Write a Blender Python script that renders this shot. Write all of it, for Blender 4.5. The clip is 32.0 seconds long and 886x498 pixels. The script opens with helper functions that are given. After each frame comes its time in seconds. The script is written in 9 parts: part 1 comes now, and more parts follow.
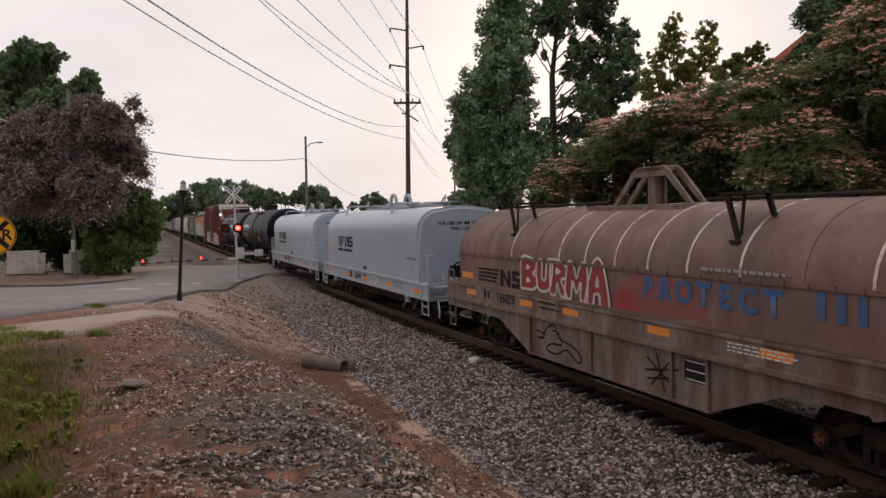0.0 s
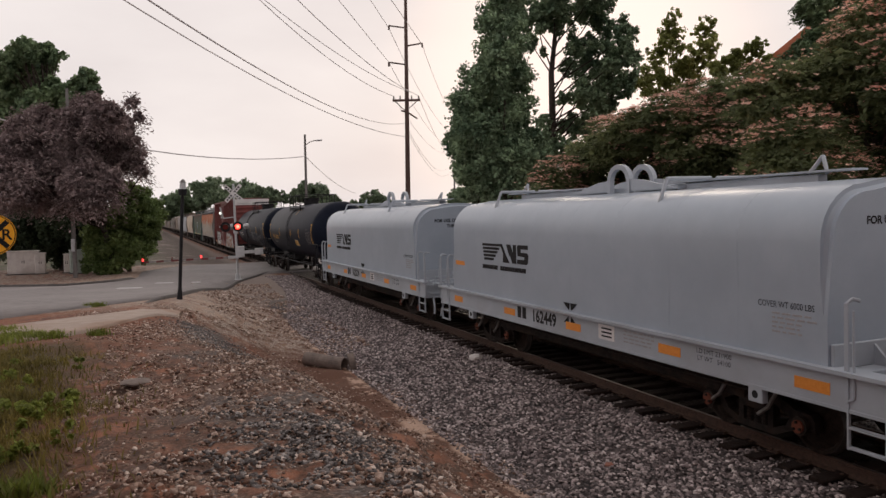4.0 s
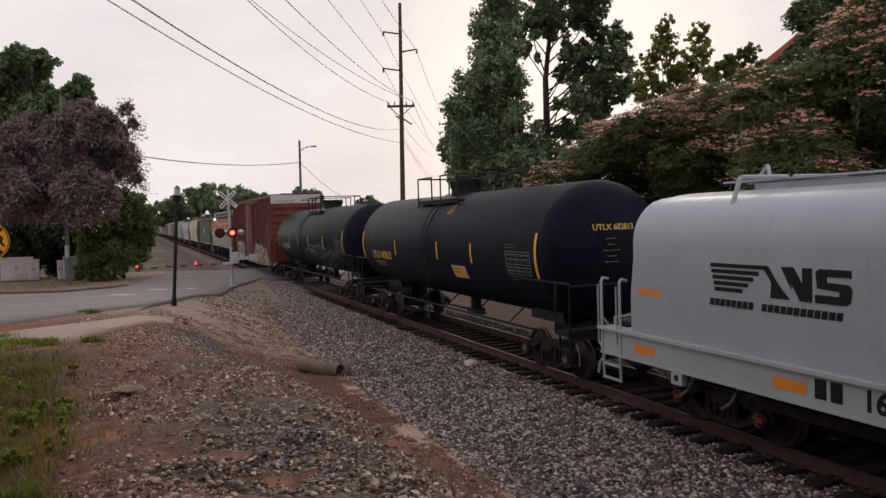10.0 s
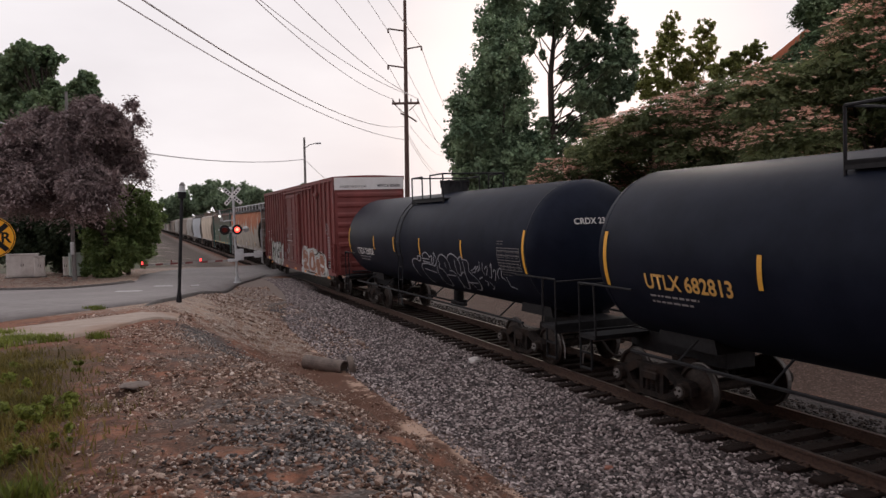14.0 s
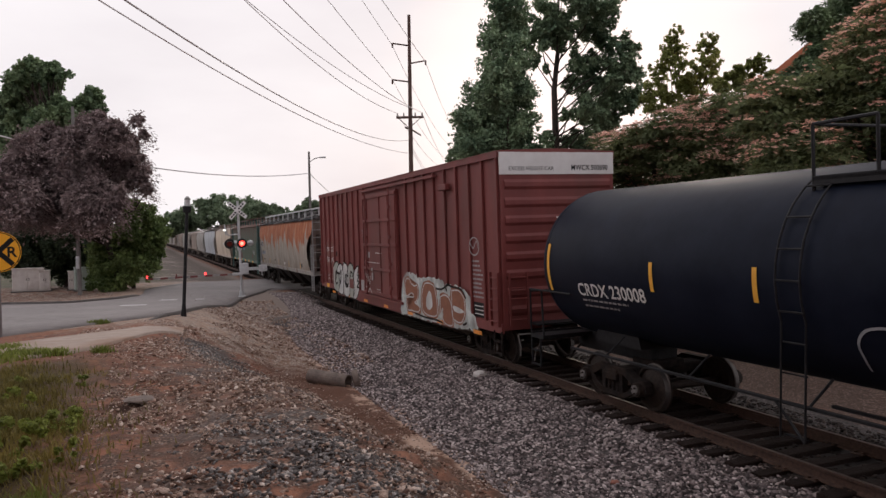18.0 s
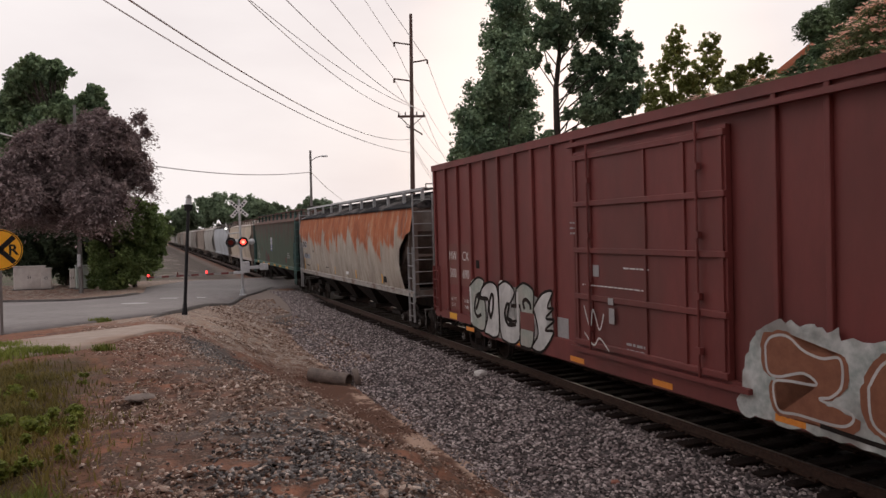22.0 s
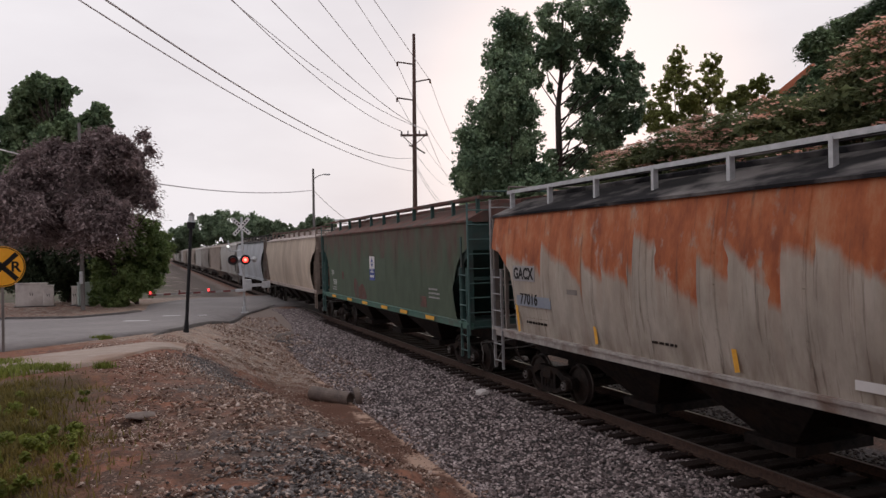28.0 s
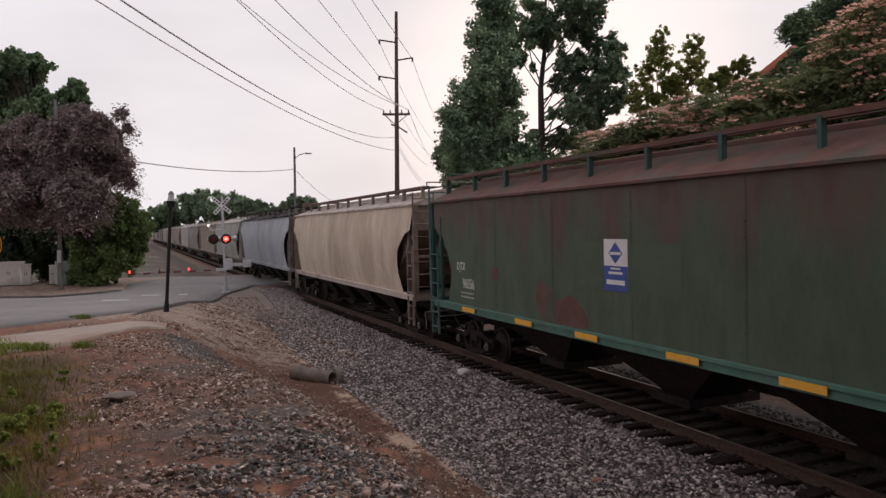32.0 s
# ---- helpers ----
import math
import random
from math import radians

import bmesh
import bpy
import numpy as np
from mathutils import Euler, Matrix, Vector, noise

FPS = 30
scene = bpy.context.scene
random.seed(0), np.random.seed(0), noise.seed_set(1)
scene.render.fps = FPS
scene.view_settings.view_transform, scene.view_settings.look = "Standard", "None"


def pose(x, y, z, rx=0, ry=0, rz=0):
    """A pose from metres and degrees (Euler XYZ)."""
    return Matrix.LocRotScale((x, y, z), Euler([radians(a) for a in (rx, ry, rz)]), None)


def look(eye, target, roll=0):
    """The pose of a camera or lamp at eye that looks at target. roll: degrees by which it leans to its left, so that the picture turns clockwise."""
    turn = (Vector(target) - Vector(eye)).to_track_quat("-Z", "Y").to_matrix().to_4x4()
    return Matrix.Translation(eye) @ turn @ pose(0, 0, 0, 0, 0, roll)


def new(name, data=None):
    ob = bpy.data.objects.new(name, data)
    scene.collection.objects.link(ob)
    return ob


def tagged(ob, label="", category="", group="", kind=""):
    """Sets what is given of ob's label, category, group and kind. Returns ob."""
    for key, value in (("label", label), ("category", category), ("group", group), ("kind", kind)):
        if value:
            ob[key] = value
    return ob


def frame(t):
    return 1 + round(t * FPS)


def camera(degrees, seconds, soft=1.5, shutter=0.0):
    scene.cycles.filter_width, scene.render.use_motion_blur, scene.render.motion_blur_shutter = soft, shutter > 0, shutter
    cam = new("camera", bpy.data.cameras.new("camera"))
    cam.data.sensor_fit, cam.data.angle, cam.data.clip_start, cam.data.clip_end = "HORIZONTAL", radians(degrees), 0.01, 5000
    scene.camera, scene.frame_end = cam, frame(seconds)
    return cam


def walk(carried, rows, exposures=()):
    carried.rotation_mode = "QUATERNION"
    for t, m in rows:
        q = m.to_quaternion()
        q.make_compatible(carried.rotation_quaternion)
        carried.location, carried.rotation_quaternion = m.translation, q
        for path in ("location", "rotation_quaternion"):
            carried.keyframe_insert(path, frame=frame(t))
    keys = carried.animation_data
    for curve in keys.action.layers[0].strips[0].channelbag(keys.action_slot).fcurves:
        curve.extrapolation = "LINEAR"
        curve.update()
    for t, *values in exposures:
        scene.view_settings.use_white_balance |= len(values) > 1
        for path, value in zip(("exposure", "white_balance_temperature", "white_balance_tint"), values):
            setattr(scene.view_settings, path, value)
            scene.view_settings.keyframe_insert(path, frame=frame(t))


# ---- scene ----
# Camera: a phone held on a bank beside the track, 3.3 m over the rails
cam = camera(60.66, 32.0, soft=1.45)
EYE = (0.0, 0.0, 3.296)
# seconds, yaw, pitch, roll
CAM_ROWS = [
    (0, -0.23, -2.28, 0.70), (0.5, -0.25, -2.55, 0.76), (1, -0.28, -2.74, 0.84), (1.5, -0.33, -2.72, 0.86),
    (2, -0.19, -2.55, 0.83), (2.5, -0.07, -2.59, 1.03), (4.5, -0.26, -2.32, 1.00), (5, 0.03, -1.93, 1.10),
    (5.5, 0.25, -1.77, 1.08), (6, 0.41, -1.57, 0.95), (6.5, 0.26, -1.62, 0.81), (7, 0.20, -1.30, 0.93),
    (7.5, 0.15, -1.41, 0.89), (8, 0.17, -1.48, 0.86), (8.5, 0.48, -1.81, 0.79), (9, 0.17, -2.31, 0.65),
    (9.5, -0.17, -2.30, 0.91), (10, -0.63, -2.06, 1.16), (10.5, -0.60, -2.18, 1.20), (11, -0.65, -2.61, 0.91),
    (11.5, -0.51, -2.53, 0.89), (12, -0.69, -2.46, 1.01), (12.5, -0.47, -2.57, 0.97), (13, -0.52, -2.85, 1.03),
    (13.5, -0.35, -2.50, 0.93), (15.5, -0.18, -1.96, 1.48), (16, -0.06, -1.39, 1.29), (16.5, -0.06, -1.38, 1.25),
    (17, 0.02, -1.20, 1.17), (17.5, 0.17, -1.12, 1.15), (18, 0.04, -1.24, 1.18), (18.5, 0.10, -1.48, 1.17),
    (19, -0.03, -1.22, 1.15), (19.5, -0.09, -1.17, 1.20), (20, -0.16, -1.15, 1.19), (20.5, -0.18, -1.11, 1.15),
    (21, -0.06, -1.09, 1.39), (21.5, -0.10, -1.48, 1.26), (22, 0.13, -1.30, 1.00), (22.5, 0.41, -1.04, 0.89),
    (23, 0.44, -0.78, 0.94), (23.5, 0.55, -0.85, 0.84), (24, 0.50, -0.84, 0.93), (24.5, 0.48, -0.91, 0.93),
    (25, 0.24, -0.74, 1.04), (25.5, 0.35, -0.59, 0.95), (27.5, 0.07, -0.15, 0.87), (28, 0.29, 0.10, 0.80),
    (28.5, 0.52, 0.37, 0.70), (29, 0.16, -0.25, 0.27), (29.5, 0.11, -0.35, 0.36), (30, -0.11, -0.79, 0.40),
    (30.5, -0.40, -0.72, 0.79), (31, -0.62, -1.15, 0.50), (31.5, -0.99, -1.35, 0.42), (32, -1.07, -1.44, 0.61),
]
# metres that the train has rolled at each full second
TRAVEL = [0.0, 3.64, 7.24, 10.93, 14.68, 18.48, 22.36, 26.28, 30.06, 33.84, 37.75, 41.45, 45.24, 49.06, 53.0, 57.02, 60.98, 64.86, 68.70, 72.50, 76.22, 79.96, 83.72, 87.50, 91.42, 95.42, 99.60, 103.82, 108.0, 112.0, 116.08, 120.24, 124.38]
# the clip's white balance drifts a little
WHITE = [(0, 0.04, 6750, 10), (3, 0.02, 6900, 10), (6, 0, 6950, 10), (9, 0, 6850, 10), (12, 0.02, 6600, 10), (14.5, 0.13, 6550, 10), (19, 0.15, 6550, 10), (22.5, 0.09, 6800, 10), (25, 0.02, 6700, 10), (28, 0, 6450, 10), (32, 0, 6500, 10)]
walk(cam, [(t, pose(*EYE, 90 + p, r, y)) for t, y, p, r in CAM_ROWS], WHITE)

# ---- light: an overcast sky at dusk, the low sun hidden behind the trees ----
SUN_AZ = 10.0      # degrees to the right of straight ahead
world = bpy.data.worlds.new("dusk_sky")
scene.world = world
world.use_nodes = True
wn, wl = world.node_tree.nodes, world.node_tree.links
wn.clear()
w_out = wn.new("ShaderNodeOutputWorld")
w_bg = wn.new("ShaderNodeBackground")
w_sky = wn.new("ShaderNodeTexSky")
w_sky.sky_type = "NISHITA"
w_sky.sun_disc = False
w_sky.sun_elevation = radians(4)
w_sky.sun_rotation = radians(SUN_AZ)
w_sky.dust_density = 4.0
w_co = wn.new("ShaderNodeTexCoord")
w_map = wn.new("ShaderNodeMapping")
w_map.inputs["Scale"].default_value = (1.6, 1.6, 5.0)
w_noise = wn.new("ShaderNodeTexNoise")
w_noise.inputs["Scale"].default_value = 1.7
w_noise.inputs["Detail"].default_value = 6
w_ramp = wn.new("ShaderNodeValToRGB")
w_ramp.color_ramp.elements[0].position, w_ramp.color_ramp.elements[0].color = 0.35, (8.05, 7.6, 7.95, 1)
w_ramp.color_ramp.elements[1].position, w_ramp.color_ramp.elements[1].color = 0.68, (9.25, 8.8, 9.1, 1)
w_mix = wn.new("ShaderNodeMix")
w_mix.data_type = "RGBA"
w_mix.inputs["Factor"].default_value = 0.95
wl.new(w_co.outputs["Generated"], w_map.inputs["Vector"])
wl.new(w_map.outputs["Vector"], w_noise.inputs["Vector"])
wl.new(w_noise.outputs["Fac"], w_ramp.inputs["Fac"])
wl.new(w_sky.outputs["Color"], w_mix.inputs["A"])
wl.new(w_ramp.outputs["Color"], w_mix.inputs["B"])
w_dot = wn.new("ShaderNodeVectorMath")
w_dot.operation = "DOT_PRODUCT"
w_dot.inputs[1].default_value = (math.sin(radians(SUN_AZ)), math.cos(radians(SUN_AZ)), 0.0)
w_fall = wn.new("ShaderNodeMapRange")
w_fall.interpolation_type = "SMOOTHSTEP"
w_fall.inputs["From Min"].default_value, w_fall.inputs["From Max"].default_value = -0.95, 0.25
w_tint = wn.new("ShaderNodeMix")
w_tint.data_type = "RGBA"
w_tint.inputs["A"].default_value = (0.84, 0.84, 0.87, 1)
w_tint.inputs["B"].default_value = (1, 1, 1, 1)
w_mul = wn.new("ShaderNodeMix")
w_mul.data_type, w_mul.blend_type = "RGBA", "MULTIPLY"
w_mul.inputs["Factor"].default_value = 1.0
wl.new(w_co.outputs["Generated"], w_dot.inputs[0])
wl.new(w_dot.outputs["Value"], w_fall.inputs["Value"])
wl.new(w_fall.outputs["Result"], w_tint.inputs["Factor"])
# warm glow where the sun sinks behind the trees
w_near = wn.new("ShaderNodeVectorMath")
w_near.operation = "DOT_PRODUCT"
w_near.inputs[1].default_value = (math.sin(radians(SUN_AZ)) * 0.985, math.cos(radians(SUN_AZ)) * 0.985, 0.17)
w_ring = wn.new("ShaderNodeMapRange")
w_ring.interpolation_type = "SMOOTHSTEP"
w_ring.inputs["From Min"].default_value, w_ring.inputs["From Max"].default_value = 0.965, 1.0
w_glow = wn.new("ShaderNodeMix")
w_glow.data_type = "RGBA"
w_glow.inputs["B"].default_value = (11.6, 9.9, 9.3, 1)
wl.new(w_co.outputs["Generated"], w_near.inputs[0])
wl.new(w_near.outputs["Value"], w_ring.inputs["Value"])
wl.new(w_ring.outputs["Result"], w_glow.inputs["Factor"])
wl.new(w_mix.outputs["Result"], w_glow.inputs["A"])
wl.new(w_glow.outputs["Result"], w_mul.inputs["A"])
wl.new(w_tint.outputs["Result"], w_mul.inputs["B"])
wl.new(w_mul.outputs["Result"], w_bg.inputs["Color"])
w_bg.inputs["Strength"].default_value = 0.1
wl.new(w_bg.outputs["Background"], w_out.inputs["Surface"])

sun_data = bpy.data.lights.new("sun", "SUN")
sun_data.energy, sun_data.angle, sun_data.color = 0.5, radians(25), (1.0, 0.85, 0.72)
sun = new("sun", sun_data)
sun.matrix_world = look((math.sin(radians(SUN_AZ)) * 90, math.cos(radians(SUN_AZ)) * 90, 25), (0, 0, 0))
scene.view_settings.exposure = 0.0


# ---- materials ----
def mat(name, c1, c2=None, scale=6.0, rough=0.8, metal=0.0, bump=0.0, c3=None, scale3=0.7, amount3=0.5,
        edge=(0.35, 0.65), emit=None, power=0.0, stretch=(1, 1, 1), vary=0.0, spec=0.5, fine=None):
    """A surface of two mixed colours at one scale, a third at a larger one, and relief."""
    m = bpy.data.materials.new(name)
    m.use_nodes = True
    n, l = m.node_tree.nodes, m.node_tree.links
    b = n["Principled BSDF"]
    b.inputs["Roughness"].default_value = rough
    b.inputs["Metallic"].default_value = metal
    b.inputs["Specular IOR Level"].default_value = spec
    c2 = c2 or tuple(min(1, v * 1.25) for v in c1)
    co = n.new("ShaderNodeTexCoord")
    mp = n.new("ShaderNodeMapping")
    mp.inputs["Scale"].default_value = stretch
    l.new(co.outputs["Object"], mp.inputs["Vector"])
    tx = n.new("ShaderNodeTexNoise")
    tx.inputs["Scale"].default_value, tx.inputs["Detail"].default_value = scale, 7
    tx.inputs["Roughness"].default_value = 0.65
    l.new(mp.outputs["Vector"], tx.inputs["Vector"])
    rp = n.new("ShaderNodeValToRGB")
    rp.color_ramp.elements[0].position, rp.color_ramp.elements[0].color = edge[0], (*c1, 1)
    rp.color_ramp.elements[1].position, rp.color_ramp.elements[1].color = edge[1], (*c2, 1)
    l.new(tx.outputs["Fac"], rp.inputs["Fac"])
    col = rp.outputs["Color"]
    if c3:
        t3 = n.new("ShaderNodeTexNoise")
        t3.inputs["Scale"].default_value, t3.inputs["Detail"].default_value = scale3, 5
        l.new(mp.outputs["Vector"], t3.inputs["Vector"])
        r3 = n.new("ShaderNodeMapRange")
        r3.inputs["From Min"].default_value, r3.inputs["From Max"].default_value = 0.48, 0.68
        r3.inputs["To Max"].default_value = amount3
        l.new(t3.outputs["Fac"], r3.inputs["Value"])
        mx = n.new("ShaderNodeMix")
        mx.data_type = "RGBA"
        l.new(r3.outputs["Result"], mx.inputs["Factor"])
        l.new(col, mx.inputs["A"])
        mx.inputs["B"].default_value = (*c3, 1)
        col = mx.outputs["Result"]
    if vary:
        oi = n.new("ShaderNodeObjectInfo")
        ge = n.new("ShaderNodeNewGeometry")
        ad = n.new("ShaderNodeMath")
        ad.operation = "ADD"
        l.new(oi.outputs["Random"], ad.inputs[0])
        l.new(ge.outputs["Random Per Island"], ad.inputs[1])
        mr = n.new("ShaderNodeMapRange")
        mr.inputs["From Max"].default_value = 2.0
        mr.inputs["To Min"].default_value, mr.inputs["To Max"].default_value = 1 - vary, 1 + vary
        l.new(ad.outputs["Value"], mr.inputs["Value"])
        hs = n.new("ShaderNodeHueSaturation")
        l.new(mr.outputs["Result"], hs.inputs["Value"])
        l.new(col, hs.inputs["Color"])
        col = hs.outputs["Color"]
    l.new(col, b.inputs["Base Color"])
    if bump:
        bp = n.new("ShaderNodeBump")
        bp.inputs["Strength"].default_value, bp.inputs["Distance"].default_value = bump, 0.02
        tf = tx
        if fine:
            tf = n.new("ShaderNodeTexNoise")
            tf.inputs["Scale"].default_value, tf.inputs["Detail"].default_value = fine, 6
            l.new(mp.outputs["Vector"], tf.inputs["Vector"])
        l.new(tf.outputs["Fac"], bp.inputs["Height"])
        l.new(bp.outputs["Normal"], b.inputs["Normal"])
    if emit:
        b.inputs["Emission Color"].default_value = (*emit, 1)
        b.inputs["Emission Strength"].default_value = power
    return m


M_RAILSIDE = mat("rail_rust", (0.045, 0.026, 0.019), (0.095, 0.052, 0.036), 20, 0.85, bump=0.3)
M_RAILTOP = mat("rail_head", (0.085, 0.062, 0.052), (0.15, 0.115, 0.10), 12, 0.55, metal=0.6, stretch=(1, 8, 1))
M_TIE = mat("creosoted_wood", (0.014, 0.009, 0.0075), (0.036, 0.024, 0.020), 5, 0.95, bump=0.8, stretch=(1.5, 12, 6), vary=0.3, spec=0.2)
M_ASPHALT = mat("worn_asphalt", (0.175, 0.160, 0.158), (0.24, 0.222, 0.218), 3, 0.85, bump=0.3, c3=(0.29, 0.265, 0.255), scale3=0.25, amount3=0.6, fine=90)
M_KERB = mat("dark_kerb", (0.055, 0.05, 0.048), (0.12, 0.105, 0.10), 4, 0.9, bump=0.4)
M_CONCRETE = mat("old_concrete", (0.30, 0.235, 0.195), (0.40, 0.325, 0.275), 2.5, 0.9, bump=0.3, c3=(0.25, 0.145, 0.095), scale3=0.6, amount3=0.9, fine=60)
M_PAINTLINE = mat("road_paint", (0.42, 0.41, 0.41), (0.6, 0.6, 0.6), 12, 0.8)
M_STEEL = mat("dark_truck_steel", (0.012, 0.010, 0.010), (0.032, 0.025, 0.022), 9, 0.8, bump=0.3, c3=(0.045, 0.028, 0.02), scale3=3, amount3=0.6, spec=0.15)
M_WHEEL = mat("wheel_steel", (0.018, 0.014, 0.012), (0.045, 0.032, 0.026), 12, 0.7, bump=0.2, spec=0.2)
M_TREAD = mat("worn_tread", (0.10, 0.09, 0.085), None, 12, 0.5, metal=0.6)
M_GREY = mat("new_grey_paint", (0.36, 0.40, 0.445), (0.41, 0.45, 0.495), 1.3, 0.45, c3=(0.30, 0.315, 0.335), scale3=0.8, amount3=0.7)
M_GREYHOOD = mat("new_grey_hood_paint", (0.325, 0.38, 0.44), (0.365, 0.42, 0.48), 1.3, 0.30, c3=(0.30, 0.35, 0.40), scale3=0.5, amount3=0.6)
M_RODGREY = mat("worn_rod", (0.10, 0.09, 0.085), (0.22, 0.205, 0.195), 9, 0.7)
M_WORNWHITE = mat("worn_white_seam_paint", (0.30, 0.24, 0.215), (0.66, 0.60, 0.56), 5, 0.8, edge=(0.36, 0.5))
M_GRAFEDGE = mat("pale_spray_edge", (0.52, 0.47, 0.45), (0.68, 0.64, 0.62), 6, 0.8, c3=(0.30, 0.20, 0.18), scale3=3.0, amount3=0.5)
M_RUSTCAP = mat("rusty_bearing_cap", (0.13, 0.035, 0.018), (0.20, 0.055, 0.03), 9, 0.85)
M_DECALK = mat("black_lettering", (0.008, 0.008, 0.009), (0.016, 0.016, 0.017), 20, 0.6, spec=0.2)
M_DECALW = mat("white_lettering", (0.62, 0.60, 0.58), (0.75, 0.74, 0.72), 20, 0.7)
M_DECALY = mat("yellow_stripe", (0.75, 0.36, 0.03), (0.82, 0.44, 0.05), 20, 0.6)
M_DECALO = mat("orange_reflector", (0.72, 0.24, 0.03), (0.8, 0.30, 0.05), 20, 0.5)
M_DECALG = mat("grey_lettering", (0.3, 0.29, 0.29), None, 20, 0.7)
M_DECALDIM = mat("faded_grey_print", (0.10, 0.097, 0.10), None, 20, 0.8)
M_PANELRULE = mat("worn_grey_rule", (0.17, 0.165, 0.17), (0.23, 0.225, 0.23), 9, 0.8)
M_DECALGOLD = mat("gold_lettering", (0.62, 0.36, 0.10), None, 20, 0.6)
M_BROWN = mat("faded_brown_hood", (0.145, 0.083, 0.068), (0.235, 0.140, 0.115), 2.2, 0.7, bump=0.15, c3=(0.105, 0.072, 0.066), scale3=0.8, amount3=0.75, fine=40, stretch=(1, 1, 0.5))
M_BROWNSILL = mat("dirty_brown_sill", (0.125, 0.088, 0.074), (0.25, 0.195, 0.17), 2.5, 0.85, bump=0.2, c3=(0.13, 0.062, 0.038), scale3=1.6, amount3=0.85, fine=40, stretch=(1.6, 1, 0.35))
M_TANK = mat("tank_black_paint", (0.0064, 0.0090, 0.0180), (0.0120, 0.0158, 0.0285), 1.5, 0.45, c3=(0.013, 0.0155, 0.025), scale3=0.5, amount3=0.6, spec=0.07)
M_BLACK = mat("black_steel", (0.008, 0.008, 0.010), (0.02, 0.02, 0.022), 8, 0.6, spec=0.25)
M_BOX = mat("boxcar_red_oxide", (0.150, 0.031, 0.028), (0.200, 0.044, 0.039), 1.6, 0.6, bump=0.08, c3=(0.12, 0.039, 0.033), scale3=0.6, amount3=0.8, fine=30, stretch=(1, 1, 0.35))
M_WHITEPAINT = mat("white_band_paint", (0.66, 0.64, 0.63), (0.74, 0.73, 0.72), 3, 0.6, c3=(0.5, 0.46, 0.44), scale3=1.0, amount3=0.4)
M_GRAFFADE = mat("faded_red_spray", (0.22, 0.07, 0.06), (0.27, 0.10, 0.085), 4, 0.8)
M_GRAFW = mat("spray_white", (0.46, 0.455, 0.44), (0.66, 0.65, 0.63), 4, 0.7, c3=(0.27, 0.26, 0.25), scale3=2, amount3=0.6)
M_GRAFG = mat("spray_pale_green", (0.28, 0.31, 0.27), (0.44, 0.46, 0.41), 4, 0.7, c3=(0.36, 0.29, 0.25), scale3=2, amount3=0.5)
M_GRAFR = mat("spray_dark_red", (0.24, 0.03, 0.035), (0.33, 0.045, 0.05), 5, 0.7)
M_GRAFT = mat("spray_tan", (0.21, 0.078, 0.042), (0.29, 0.115, 0.062), 5, 0.7)
M_GRAFB = mat("spray_blue", (0.03, 0.09, 0.22), (0.05, 0.13, 0.29), 5, 0.7, c3=(0.15, 0.10, 0.09), scale3=4, amount3=0.6)
M_GRAFS = mat("spray_silver", (0.25, 0.27, 0.3), (0.4, 0.42, 0.45), 5, 0.6)
M_GREENEND = mat("green_end_paint", (0.02, 0.062, 0.056), (0.035, 0.085, 0.075), 2.5, 0.7, c3=(0.06, 0.05, 0.045), scale3=1.0, amount3=0.6)
M_GREENSILL = mat("green_sill_paint", (0.06, 0.15, 0.12), (0.09, 0.19, 0.15), 3, 0.7, c3=(0.10, 0.08, 0.06), scale3=1.2, amount3=0.7)
M_GREENROOF = mat("rusty_roof", (0.11, 0.058, 0.048), (0.165, 0.09, 0.075), 2.0, 0.85, c3=(0.05, 0.10, 0.085), scale3=1.3, amount3=0.6, spec=0.2)
M_TAN = mat("tan_hopper_paint", (0.50, 0.405, 0.31), (0.63, 0.525, 0.42), 2.0, 0.75, bump=0.08, c3=(0.35, 0.27, 0.20), scale3=0.8, amount3=0.7, fine=40, stretch=(1, 1, 0.4))
M_LTGREY = mat("pale_grey_hopper_paint", (0.36, 0.38, 0.41), (0.46, 0.48, 0.51), 2.0, 0.7, c3=(0.25, 0.25, 0.26), scale3=0.8, amount3=0.6, stretch=(1, 1, 0.5))
M_WHITEHOP = mat("white_hopper_paint", (0.27, 0.25, 0.23), (0.36, 0.34, 0.315), 2.0, 0.7, c3=(0.20, 0.17, 0.15), scale3=0.8, amount3=0.7, stretch=(1, 1, 0.5))
M_SILVER = mat("galvanised_steel", (0.40, 0.41, 0.42), (0.55, 0.56, 0.57), 6, 0.45, metal=0.4)
M_POLE = mat("brown_utility_pole", (0.075, 0.045, 0.038), (0.13, 0.08, 0.065), 4, 0.9, bump=0.4, stretch=(6, 6, 0.5))
M_GREYPOLE = mat("grey_pole", (0.13, 0.12, 0.115), (0.2, 0.19, 0.18), 4, 0.85, stretch=(4, 4, 0.4))
M_WIRE = mat("weathered_wire", (0.62, 0.60, 0.60), None, 4, 0.5)
M_LAMPRED = mat("red_lamp", (0.5, 0.02, 0.02), None, 4, 0.3, emit=(1.0, 0.045, 0.03), power=3.5)
M_LAMPHOT = mat("red_lamp_core", (0.8, 0.2, 0.1), None, 4, 0.3, emit=(1.0, 0.30, 0.22), power=2.2)
M_LAMPDIM = mat("red_lens", (0.07, 0.012, 0.012), None, 4, 0.2, emit=(1.0, 0.08, 0.04), power=0.02)
M_REDSMALL = mat("small_red_lamp", (0.5, 0.02, 0.02), None, 4, 0.3, emit=(1.0, 0.06, 0.06), power=2.4)
